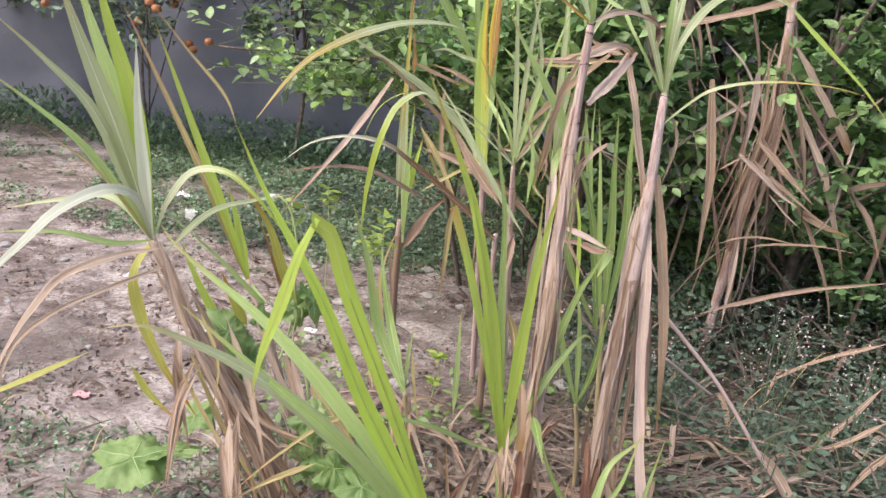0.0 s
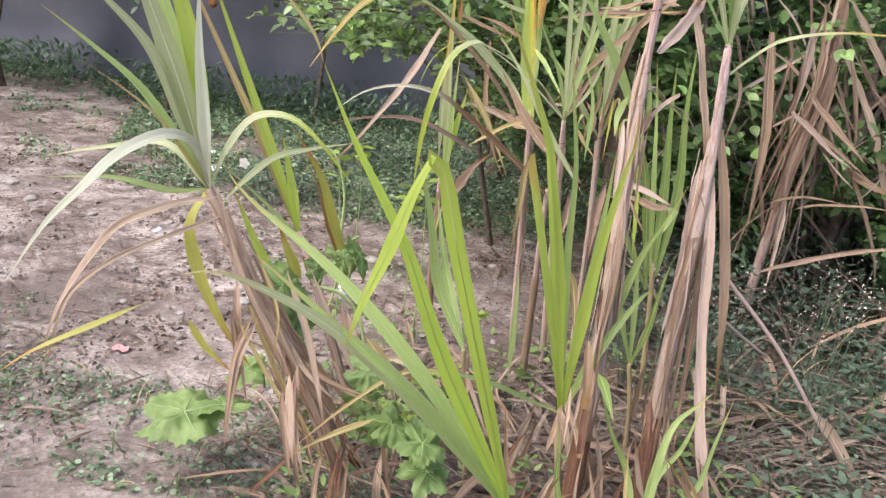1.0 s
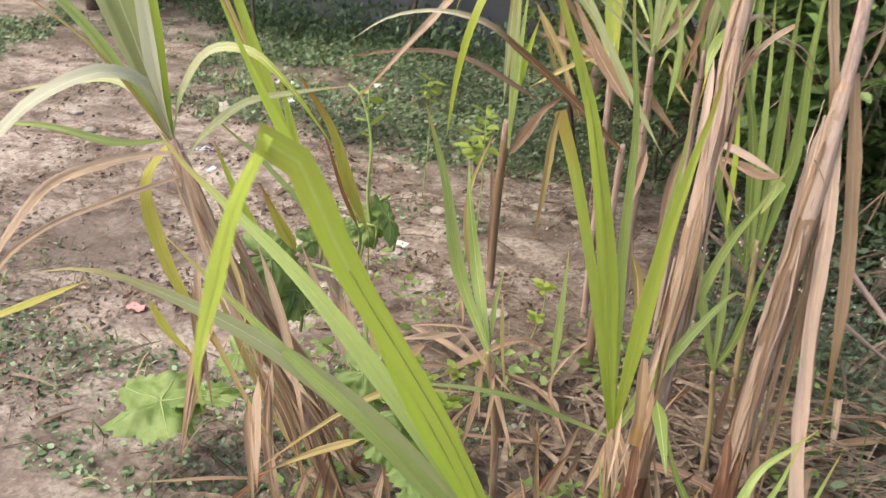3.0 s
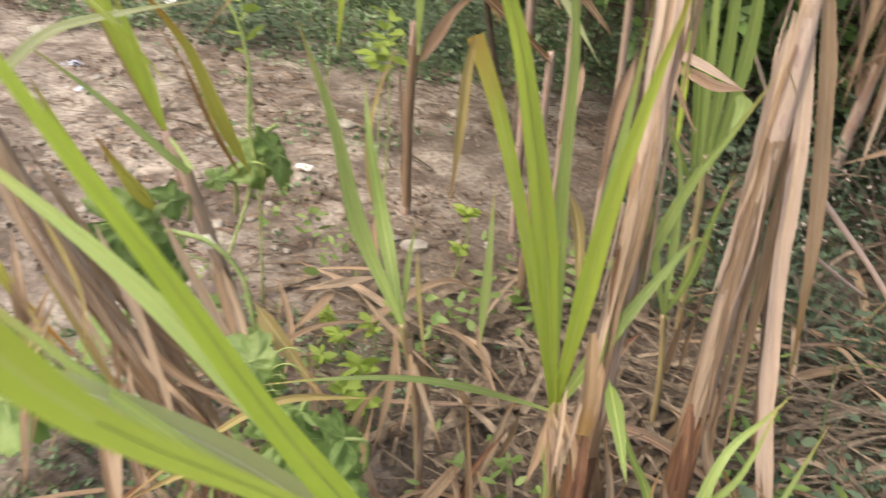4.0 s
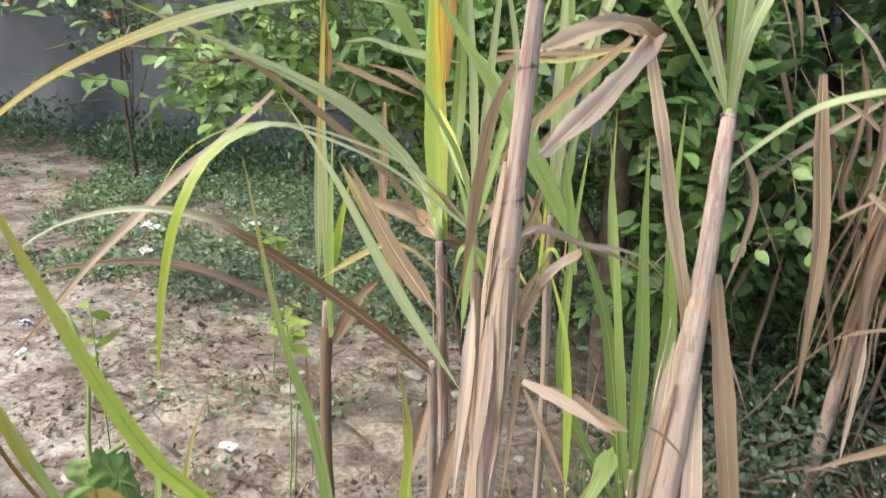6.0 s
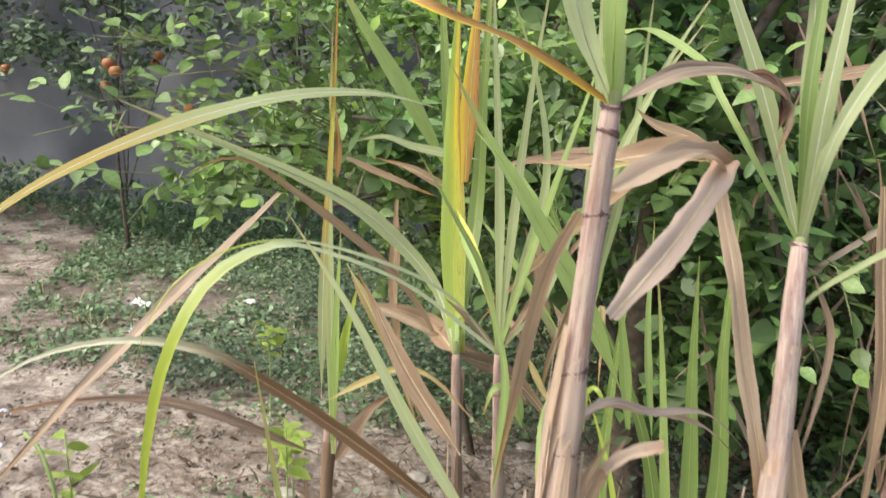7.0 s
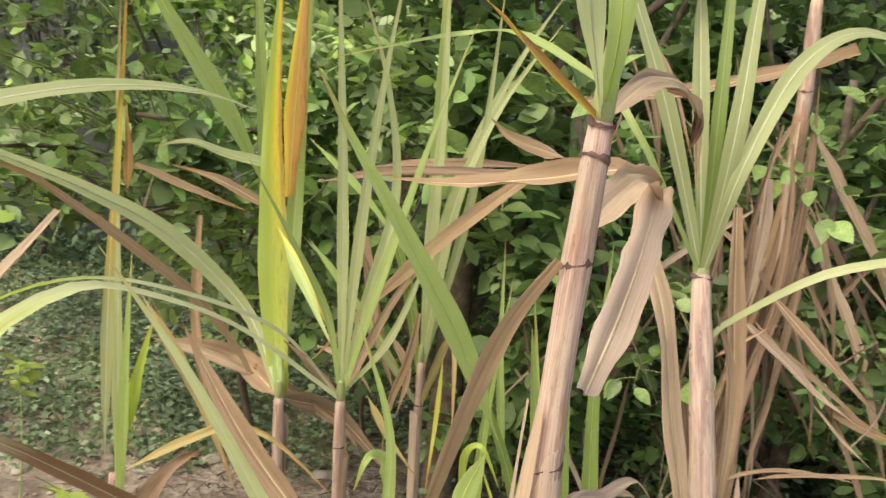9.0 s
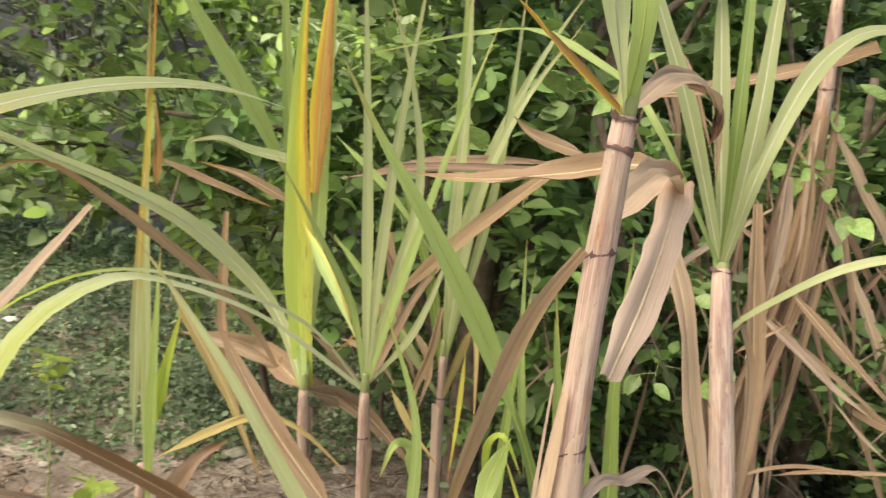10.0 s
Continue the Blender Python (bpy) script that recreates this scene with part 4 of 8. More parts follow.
blade(cane_b, "dry", 0.0115, (0.798, 3.150, 1.176), (0.830, 3.148, 1.097), (0.794, 3.027, 0.962))
blade(cane_b, "sheath_pink", 0.0141, (0.735, 2.930, 0.802), (0.716, 2.820, 0.610), (0.709, 2.710, 0.402), (0.708, 2.600, 0.203))
blade(cane_b, "dry", 0.0241, (0.765, 2.960, 0.897), (0.776, 2.875, 0.724), (0.779, 2.790, 0.506), (0.773, 2.705, 0.336), (0.769, 2.620, 0.203))
blade(cane_b, "dry", 0.0173, (0.750, 2.930, 0.857), (0.748, 2.852, 0.697), (0.753, 2.775, 0.508), (0.747, 2.698, 0.335), (0.736, 2.620, 0.263))
blade(cane_b, "sheath_pink", 0.0293, (0.771, 2.940, 0.888), (0.782, 2.845, 0.735), (0.794, 2.750, 0.526), (0.819, 2.655, 0.324), (0.860, 2.560, 0.122), taper=False)
blade(cane_b, "tan_end", 0.0337, (0.784, 3.050, 0.999), (0.811, 2.972, 0.855), (0.847, 2.895, 0.650), (0.858, 2.818, 0.507), (0.866, 2.740, 0.318), loose=False)
blade(cane_b, "brown", 0.0298, (0.805, 2.980, 0.694), (0.823, 2.893, 0.467), (0.831, 2.807, 0.308), (0.841, 2.720, 0.153))
blade(cane_b, "pale_dry", 0.0130, (0.726, 2.900, 0.708), (0.722, 2.793, 0.494), (0.719, 2.687, 0.319), (0.711, 2.580, 0.234))
blade(cane_b, "sheath_pink", 0.0324, (0.736, 2.950, 0.926), (0.729, 2.878, 0.793), (0.725, 2.805, 0.633), (0.721, 2.732, 0.458), (0.719, 2.660, 0.334))
blade(cane_b, "dry", 0.0222, (0.792, 2.900, 0.591), (0.823, 2.793, 0.414), (0.830, 2.687, 0.241), (0.850, 2.580, 0.131))
blade(cane_b, "rot", 0.0150, (0.726, 2.720, 0.384), (0.717, 2.640, 0.296), (0.710, 2.560, 0.197))
blade(cane_b, "pale_dry", 0.0209, (0.645, 3.030, 1.350), (0.664, 3.030, 1.275), (0.684, 2.995, 1.209), (0.711, 2.990, 1.095), (0.742, 2.985, 0.986), (0.760, 2.980, 0.900), taper=False, loose=False)
blade(cane_b, "straw", 0.0044, (0.701, 2.750, 0.897), (0.726, 2.800, 0.865), (0.756, 2.850, 0.815), (0.779, 2.900, 0.762))
blade(cane_b, "sheath_pink", 0.0191, (0.535, 2.920, 0.844), (0.587, 2.907, 0.834), (0.633, 2.893, 0.820), (0.678, 2.880, 0.804), loose=False)
blade(cane_b, "dry", 0.0105, (0.538, 2.920, 0.833), (0.567, 2.900, 0.793), (0.598, 2.880, 0.747), (0.620, 2.860, 0.717), loose=False)
collar(cane_b, "pale", 0.055)

shoot_a = plant((0.511, 2.560, 0.0), KINDS["shoot_a"])
stalk(shoot_a, "gstem", 0.010, 0.008, (0.511, 2.560, -0.030), (0.464, 2.568, 0.305), (0.477, 2.581, 0.397))
blade(shoot_a, "ygreen", 0.018, (0.464, 2.568, 0.305), (0.388, 2.486, 0.657), (0.338, 2.382, 0.892), (0.314, 2.285, 1.016), taper=False)
blade(shoot_a, "straw", 0.014, (0.314, 2.285, 1.016), (0.308, 2.301, 0.969), (0.305, 2.305, 0.907), (0.299, 2.306, 0.801), loose=False)
blade(shoot_a, "ygreen", 0.037, (0.464, 2.568, 0.305), (0.403, 2.482, 0.707), (0.361, 2.364, 0.960), (0.345, 2.304, 1.045), (0.237, 2.258, 1.302))
blade(shoot_a, "green", 0.022, (0.464, 2.568, 0.305), (0.421, 2.522, 0.730), (0.407, 2.480, 0.966), (0.384, 2.449, 1.099), (0.361, 2.435, 1.247))
blade(shoot_a, "ygreen", 0.033, (0.464, 2.568, 0.305), (0.488, 2.490, 0.741), (0.509, 2.435, 0.948), (0.522, 2.399, 1.051), (0.517, 2.371, 1.117))
blade(shoot_a, "green", 0.026, (0.464, 2.568, 0.305), (0.482, 2.532, 0.709), (0.489, 2.517, 0.894), (0.490, 2.481, 1.027))
blade(shoot_a, "green", 0.014, (0.464, 2.568, 0.305), (0.399, 2.544, 0.334), (0.257, 2.433, 0.430), (0.134, 2.350, 0.466), (0.040, 2.306, 0.464))
blade(shoot_a, "green", 0.028, (0.464, 2.568, 0.305), (0.527, 2.547, 0.492), (0.589, 2.591, 0.598), (0.636, 2.646, 0.639), (0.665, 2.667, 0.603))
blade(shoot_a, "green", 0.024, (0.526, 2.618, 0.436), (0.595, 2.599, 0.744), (0.634, 2.585, 0.844), (0.667, 2.578, 0.933))
blade(shoot_a, "straw", 0.022, (0.425, 2.698, 0.658), (0.451, 2.700, 0.589), (0.476, 2.653, 0.448))
blade(shoot_a, "dry", 0.018, (0.460, 2.546, 0.318), (0.455, 2.507, 0.280), (0.440, 2.414, 0.274))
blade(shoot_a, "pale_dry", 0.016, (0.465, 2.529, 0.335), (0.487, 2.495, 0.287), (0.492, 2.423, 0.265))
blade(shoot_a, "dry", 0.02, (0.471, 2.531, 0.358), (0.503, 2.498, 0.300), (0.522, 2.428, 0.267))
blade(shoot_a, "brown", 0.014, (0.457, 2.510, 0.339), (0.475, 2.466, 0.301), (0.475, 2.419, 0.264))
blade(shoot_a, "green2", 0.026, (0.532, 2.440, 0.496), (0.548, 2.352, 0.497), (0.569, 2.264, 0.472))

shoot_p = plant((0.425, 2.178, 0.0), KINDS["shoot_p"])
stalk(shoot_p, "gstem", 0.016, 0.012, (0.425, 2.178, -0.030), (0.400, 2.163, 0.192), (0.380, 2.148, 0.302))
blade(shoot_p, "bright", 0.024, (0.381, 2.147, 0.283), (0.301, 1.886, 0.733), (0.262, 1.677, 1.020), (0.243, 1.612, 1.132), (0.230, 1.592, 1.144), taper=False)
blade(shoot_p, "ygreen", 0.021, (0.236, 1.598, 1.144), (0.217, 1.586, 1.095), (0.193, 1.594, 1.020), (0.155, 1.624, 0.924), (0.121, 1.682, 0.825), loose=False)
blade(shoot_p, "pale", 0.046, (0.381, 2.147, 0.283), (0.175, 2.086, 0.530), (0.017, 1.998, 0.700), (-0.092, 1.923, 0.790), (-0.164, 1.870, 0.832), (-0.215, 1.850, 0.825))
blade(shoot_p, "green", 0.040, (0.381, 2.147, 0.283), (0.161, 2.115, 0.590), (-0.017, 2.125, 0.756), (-0.229, 2.144, 0.893), (-0.270, 2.155, 0.931))
blade(shoot_p, "bright", 0.038, (0.381, 2.147, 0.283), (0.214, 2.008, 0.692), (0.143, 1.937, 0.912), (0.053, 1.912, 1.078), (-0.001, 1.900, 1.194))
blade(shoot_p, "straw", 0.006, (-0.001, 1.900, 1.194), (-0.022, 1.900, 1.242), (-0.087, 1.892, 1.314), (-0.146, 1.885, 1.383))
blade(shoot_p, "green", 0.030, (0.381, 2.147, 0.283), (0.157, 2.026, 0.590), (0.033, 2.009, 0.693), (-0.070, 2.010, 0.765), (-0.162, 2.014, 0.827))

cane_l = plant((-0.020, 2.420, 0.0), KINDS["cane_l"])
stalk(cane_l, "stem", 0.012, 0.011, (-0.020, 2.420, -0.030), (-0.127, 2.396, 0.297), (-0.306, 2.378, 0.631), (-0.423, 2.415, 0.804))
blade(cane_l, "pale", 0.060, (-0.423, 2.415, 0.804), (-0.466, 2.352, 1.050), (-0.544, 2.322, 1.280), (-0.570, 2.280, 1.416))
blade(cane_l, "ygreen", 0.056, (-0.423, 2.415, 0.804), (-0.444, 2.377, 1.114), (-0.495, 2.343, 1.344), (-0.506, 2.313, 1.491))
blade(cane_l, "green", 0.052, (-0.423, 2.415, 0.804), (-0.480, 2.402, 1.067), (-0.578, 2.413, 1.324), (-0.621, 2.410, 1.454))
blade(cane_l, "white", 0.036, (-0.423, 2.415, 0.804), (-0.402, 2.343, 0.955), (-0.404, 2.316, 1.125), (-0.403, 2.306, 1.285))
blade(cane_l, "pale", 0.034, (-0.423, 2.415, 0.804), (-0.514, 2.320, 1.119), (-0.590, 2.267, 1.224), (-0.664, 2.213, 1.311))
blade(cane_l, "green", 0.024, (-0.423, 2.415, 0.804), (-0.532, 2.313, 1.035), (-0.614, 2.257, 1.126), (-0.689, 2.203, 1.200))
blade(cane_l, "straw", 0.009, (-0.423, 2.415, 0.804), (-0.507, 2.315, 0.986), (-0.638, 2.251, 1.094))
blade(cane_l, "white", 0.042, (-0.423, 2.415, 0.804), (-0.433, 2.353, 0.923), (-0.469, 2.295, 0.948), (-0.544, 2.217, 0.905), (-0.589, 2.162, 0.843), (-0.650, 2.129, 0.768), (-0.724, 2.091, 0.640))
blade(cane_l, "pale", 0.020, (-0.423, 2.415, 0.804), (-0.538, 2.435, 0.891), (-0.696, 2.447, 0.861), (-0.859, 2.456, 0.815))
blade(cane_l, "green", 0.017, (-0.423, 2.415, 0.804), (-0.469, 2.314, 0.819), (-0.569, 2.253, 0.848), (-0.687, 2.187, 0.848))
blade(cane_l, "pale_dry", 0.021, (-0.381, 2.389, 0.799), (-0.469, 2.313, 0.785), (-0.558, 2.250, 0.743), (-0.606, 2.194, 0.667), (-0.659, 2.161, 0.555), (-0.694, 2.139, 0.418))
blade(cane_l, "pale_dry", 0.015, (-0.360, 2.391, 0.763), (-0.468, 2.310, 0.714), (-0.558, 2.247, 0.669), (-0.643, 2.200, 0.590), (-0.671, 2.173, 0.505), (-0.694, 2.154, 0.381))
blade(cane_l, "paletip", 0.026, (-0.423, 2.415, 0.804), (-0.349, 2.352, 0.934), (-0.280, 2.334, 1.008), (-0.205, 2.331, 1.015), (-0.136, 2.325, 0.974), (-0.064, 2.335, 0.890))
blade(cane_l, "pale", 0.020, (-0.372, 2.391, 0.790), (-0.323, 2.370, 0.845), (-0.262, 2.402, 0.904), (-0.189, 2.461, 0.924), (-0.112, 2.520, 0.936))
blade(cane_l, "yellow", 0.034, (-0.423, 2.415, 0.804), (-0.443, 2.359, 0.740), (-0.424, 2.357, 0.629), (-0.369, 2.362, 0.503), (-0.284, 2.372, 0.375))
wrap(cane_l, "pale_dry", 0.50, 0.80, 0.0160, 0.0135, 0.2, 4.0)
wrap(cane_l, "sheath_pink", 0.25, 0.56, 0.0175, 0.0160, -0.4, 4.0)
wrap(cane_l, "dry", 0.05, 0.32, 0.0175, 0.0170, 0.3, 3.6)
tatters(cane_l, 14, 0.12, 0.78, 0.0200, 24)
blade(cane_l, "pale_dry", 0.0166, (-0.246, 2.299, 0.560), (-0.280, 2.268, 0.446), (-0.277, 2.192, 0.269))
blade(cane_l, "dry", 0.0146, (-0.258, 2.312, 0.575), (-0.289, 2.273, 0.468), (-0.282, 2.199, 0.289))
blade(cane_l, "pale_dry", 0.0234, (-0.157, 2.266, 0.448), (-0.134, 2.217, 0.351), (-0.109, 2.177, 0.269))
blade(cane_l, "dry", 0.0194, (-0.169, 2.249, 0.410), (-0.138, 2.206, 0.320), (-0.110, 2.166, 0.241))
blade(cane_l, "pale_dry", 0.0182, (-0.307, 2.311, 0.650), (-0.289, 2.290, 0.504), (-0.257, 2.270, 0.341))
blade(cane_l, "pale_dry", 0.0127, (-0.341, 2.417, 0.718), (-0.234, 2.424, 0.526), (-0.123, 2.412, 0.330), (-0.024, 2.415, 0.204))
blade(cane_l, "dry", 0.0121, (-0.322, 2.414, 0.676), (-0.214, 2.425, 0.476), (-0.108, 2.419, 0.284), (-0.009, 2.412, 0.156))
blade(cane_l, "pale_dry", 0.0123, (-0.362, 2.394, 0.755), (-0.260, 2.384, 0.529), (-0.140, 2.354, 0.364), (-0.064, 2.321, 0.239))
blade(cane_l, "dry", 0.0138, (-0.359, 2.383, 0.730), (-0.256, 2.378, 0.507), (-0.137, 2.349, 0.337), (-0.056, 2.314, 0.211))
blade(cane_l, "dry", 0.0163, (-0.286, 2.445, 0.481), (-0.196, 2.441, 0.340), (-0.060, 2.442, 0.176))
blade(cane_l, "dry", 0.0159, (-0.330, 2.445, 0.520), (-0.237, 2.436, 0.380), (-0.106, 2.442, 0.223))
blade(cane_l, "straw", 0.011, (-0.303, 2.290, 0.560), (-0.162, 2.263, 0.364), (-0.050, 2.234, 0.252))
blade(cane_l, "pale_dry", 0.0179, (-0.362, 2.372, 0.788), (-0.292, 2.368, 0.627), (-0.189, 2.351, 0.456), (-0.109, 2.349, 0.320))
blade(cane_l, "pale_dry", 0.0172, (-0.399, 2.381, 0.828), (-0.321, 2.370, 0.668), (-0.222, 2.357, 0.496), (-0.142, 2.346, 0.363))
blade(cane_l, "pale_dry", 0.0126, (-0.370, 2.359, 0.815), (-0.313, 2.341, 0.649), (-0.209, 2.321, 0.485), (-0.146, 2.308, 0.351))
blade(cane_l, "pale_dry", 0.0129, (-0.382, 2.365, 0.834), (-0.322, 2.337, 0.676), (-0.229, 2.320, 0.510), (-0.165, 2.309, 0.375))
blade(cane_l, "dry", 0.0120, (-0.348, 2.391, 0.708), (-0.239, 2.390, 0.525), (-0.145, 2.379, 0.382), (-0.035, 2.369, 0.254))
blade(cane_l, "pale_dry", 0.0156, (-0.356, 2.394, 0.691), (-0.243, 2.385, 0.505), (-0.146, 2.380, 0.364), (-0.035, 2.368, 0.240))
blade(cane_l, "pale_dry", 0.0182, (-0.290, 2.381, 0.583), (-0.145, 2.356, 0.408), (-0.046, 2.328, 0.350))
blade(cane_l, "dry", 0.0156, (-0.305, 2.381, 0.639), (-0.213, 2.408, 0.494), (-0.105, 2.447, 0.337), (0.003, 2.461, 0.203))
blade(cane_l, "dry", 0.0153, (-0.209, 2.398, 0.457), (-0.115, 2.370, 0.396), (0.013, 2.351, 0.374))
blade(cane_l, "dry", 0.0108, (-0.196, 2.390, 0.441), (-0.094, 2.370, 0.385), (0.035, 2.347, 0.358))
blade(cane_l, "yellow", 0.016, (-0.497, 2.253, 0.567), (-0.591, 2.189, 0.521), (-0.699, 2.123, 0.466), (-0.760, 2.091, 0.418))
blade(cane_l, "dry", 0.0286, (-0.319, 2.375, 0.630), (-0.204, 2.388, 0.440), (-0.091, 2.382, 0.248), (-0.004, 2.365, 0.099))
blade(cane_l, "dry", 0.0133, (-0.282, 2.420, 0.567), (-0.141, 2.432, 0.371), (-0.047, 2.416, 0.204), (0.040, 2.408, 0.083))
blade(cane_l, "brown", 0.0186, (-0.312, 2.410, 0.594), (-0.170, 2.423, 0.402), (-0.080, 2.417, 0.233), (0.003, 2.415, 0.106))
blade(cane_l, "straw", 0.014, (-0.286, 2.335, 0.565), (-0.195, 2.334, 0.377), (-0.101, 2.327, 0.231), (-0.034, 2.317, 0.125))
blade(cane_l, "dry", 0.0151, (-0.304, 2.283, 0.603), (-0.285, 2.287, 0.445), (-0.297, 2.251, 0.307))
blade(cane_l, "dry", 0.0121, (-0.309, 2.286, 0.579), (-0.289, 2.281, 0.414), (-0.312, 2.255, 0.272))
blade(cane_l, "pale_dry", 0.0199, (-0.152, 2.308, 0.461), (-0.147, 2.284, 0.321), (-0.105, 2.258, 0.171))
blade(cane_l, "brown", 0.0183, (-0.154, 2.300, 0.429), (-0.147, 2.280, 0.290), (-0.109, 2.251, 0.140))
blade(cane_l, "dry", 0.0234, (-0.273, 2.424, 0.379), (-0.176, 2.419, 0.242), (-0.112, 2.387, 0.077))
blade(cane_l, "yellow", 0.02, (-0.437, 2.329, 0.512), (-0.396, 2.334, 0.444), (-0.327, 2.344, 0.377))
blade(cane_l, "straw", 0.032, (-0.049, 2.514, 0.454), (0.029, 2.480, 0.389), (0.107, 2.447, 0.324))
blade(cane_l, "pale_dry", 0.0181, (-0.098, 2.506, 0.517), (-0.063, 2.489, 0.436), (-0.016, 2.441, 0.349))
blade(cane_l, "dry", 0.0157, (-0.114, 2.512, 0.528), (-0.085, 2.490, 0.450), (-0.033, 2.443, 0.352))
blade(cane_l, "straw", 0.010, (-0.256, 2.306, 0.702), (-0.200, 2.293, 0.576), (-0.201, 2.268, 0.442))
blade(cane_l, "pale_dry", 0.0182, (-0.206, 2.349, 0.667), (-0.140, 2.336, 0.509), (-0.069, 2.302, 0.268))
blade(cane_l, "pale_dry", 0.0156, (-0.191, 2.489, 0.618), (-0.106, 2.479, 0.449), (-0.002, 2.464, 0.282))
blade(cane_l, "dry", 0.0130, (-0.250, 2.389, 0.586), (-0.203, 2.355, 0.429), (-0.182, 2.297, 0.248))
blade(cane_l, "straw", 0.012, (0.234, 2.259, 0.533), (0.112, 2.235, 0.516), (0.000, 2.192, 0.434), (-0.108, 2.140, 0.329))
blade(cane_l, "straw", 0.016, (0.047, 2.302, 0.352), (-0.049, 2.264, 0.310), (-0.140, 2.218, 0.259))

cane_d = plant((-0.020, 2.680, 0.0), KINDS["cane_d"])
stalk(cane_d, "stem", 0.012, 0.009, (-0.020, 2.680, -0.030), (-0.133, 2.686, 0.201), (-0.217, 2.705, 0.416), (-0.273, 2.726, 0.545), (-0.312, 2.745, 0.617))
blade(cane_d, "ygreen", 0.03, (-0.312, 2.745, 0.617), (-0.381, 2.723, 0.818), (-0.486, 2.715, 1.085), (-0.570, 2.708, 1.296))
blade(cane_d, "straw", 0.025, (-0.312, 2.745, 0.617), (-0.428, 2.734, 0.873), (-0.561, 2.737, 1.120), (-0.682, 2.740, 1.343))
blade(cane_d, "yellow", 0.034, (-0.192, 2.846, 0.497), (-0.226, 2.800, 0.627), (-0.256, 2.756, 0.771), (-0.291, 2.709, 0.862), (-0.310, 2.681, 0.909))
blade(cane_d, "rust", 0.011, (-0.200, 2.827, 0.494), (-0.235, 2.781, 0.621), (-0.264, 2.736, 0.762), (-0.296, 2.699, 0.852))
blade(cane_d, "ygreen", 0.03, (-0.312, 2.745, 0.617), (-0.319, 2.724, 0.697), (-0.332, 2.699, 0.807), (-0.344, 2.674, 0.899))
blade(cane_d, "yellow", 0.03, (-0.239, 2.572, 0.547), (-0.262, 2.528, 0.638), (-0.277, 2.484, 0.724))
blade(cane_d, "green", 0.016, (-0.312, 2.745, 0.617), (-0.239, 2.695, 0.568), (-0.364, 2.635, 0.716), (-0.464, 2.577, 0.825))
blade(cane_d, "ygreen", 0.028, (-0.266, 2.561, 0.480), (-0.356, 2.551, 0.635), (-0.419, 2.545, 0.773))
sheath(cane_d, "pale_dry", 0.1, 0.9)
tatters(cane_d, 6, 0.1, 0.6, 0.0160, 25)
sheath(cane_d, "dry", 0.3, 0.9)

shoot_b = plant((0.251, 2.564, 0.0), KINDS["shoot_b"])
stalk(shoot_b, "gstem", 0.007, 0.006, (0.251, 2.564, -0.030), (0.224, 2.571, 0.264), (0.202, 2.526, 0.456))
blade(shoot_b, "green", 0.03, (0.202, 2.526, 0.456), (0.121, 2.551, 0.600), (0.088, 2.510, 0.795), (0.052, 2.467, 0.947))
blade(shoot_b, "green2", 0.028, (0.202, 2.526, 0.456), (0.128, 2.641, 0.590), (0.089, 2.684, 0.712), (0.068, 2.727, 0.776))
blade(shoot_b, "green", 0.012, (0.197, 2.559, 0.463), (0.197, 2.562, 0.546), (0.206, 2.568, 0.625))
blade(shoot_b, "dry", 0.014, (0.189, 2.555, 0.419), (0.193, 2.508, 0.342), (0.180, 2.456, 0.227))
blade(shoot_b, "pale_dry", 0.012, (0.189, 2.573, 0.417), (0.240, 2.525, 0.337), (0.296, 2.477, 0.246))
blade(shoot_b, "dry", 0.010, (0.197, 2.558, 0.452), (0.224, 2.515, 0.367), (0.228, 2.449, 0.284))
blade(shoot_b, "pale_dry", 0.009, (0.119, 2.546, 0.490), (0.194, 2.538, 0.422), (0.281, 2.524, 0.359))
blade(shoot_b, "straw", 0.010, (0.191, 2.650, 0.522), (0.213, 2.605, 0.432), (0.246, 2.561, 0.319))
sheath(shoot_b, "dry", 0.0, 0.9)
sheath(shoot_b, "pale_dry", 0.2, 0.95)
blade(shoot_b, "straw", 0.016, (0.078, 2.805, 0.467), (0.054, 2.808, 0.653), (0.095, 2.823, 0.821))

shoot_r = plant((0.683, 2.890, 0.0), KINDS["shoot_r"])
stalk(shoot_r, "gstem", 0.007, 0.006, (0.683, 2.890, -0.030), (0.668, 2.899, 0.187), (0.646, 2.903, 0.320))
blade(shoot_r, "green", 0.02, (0.646, 2.903, 0.320), (0.595, 2.882, 0.473), (0.554, 2.854, 0.631), (0.537, 2.838, 0.739))
blade(shoot_r, "green", 0.018, (0.646, 2.903, 0.320), (0.635, 2.906, 0.453), (0.616, 2.909, 0.613), (0.574, 2.907, 0.736))
blade(shoot_r, "green2", 0.02, (0.646, 2.903, 0.320), (0.675, 2.911, 0.406), (0.696, 2.922, 0.562), (0.710, 2.928, 0.641))
blade(shoot_r, "green", 0.018, (0.316, 2.664, 0.336), (0.310, 2.689, 0.518), (0.302, 2.719, 0.628))

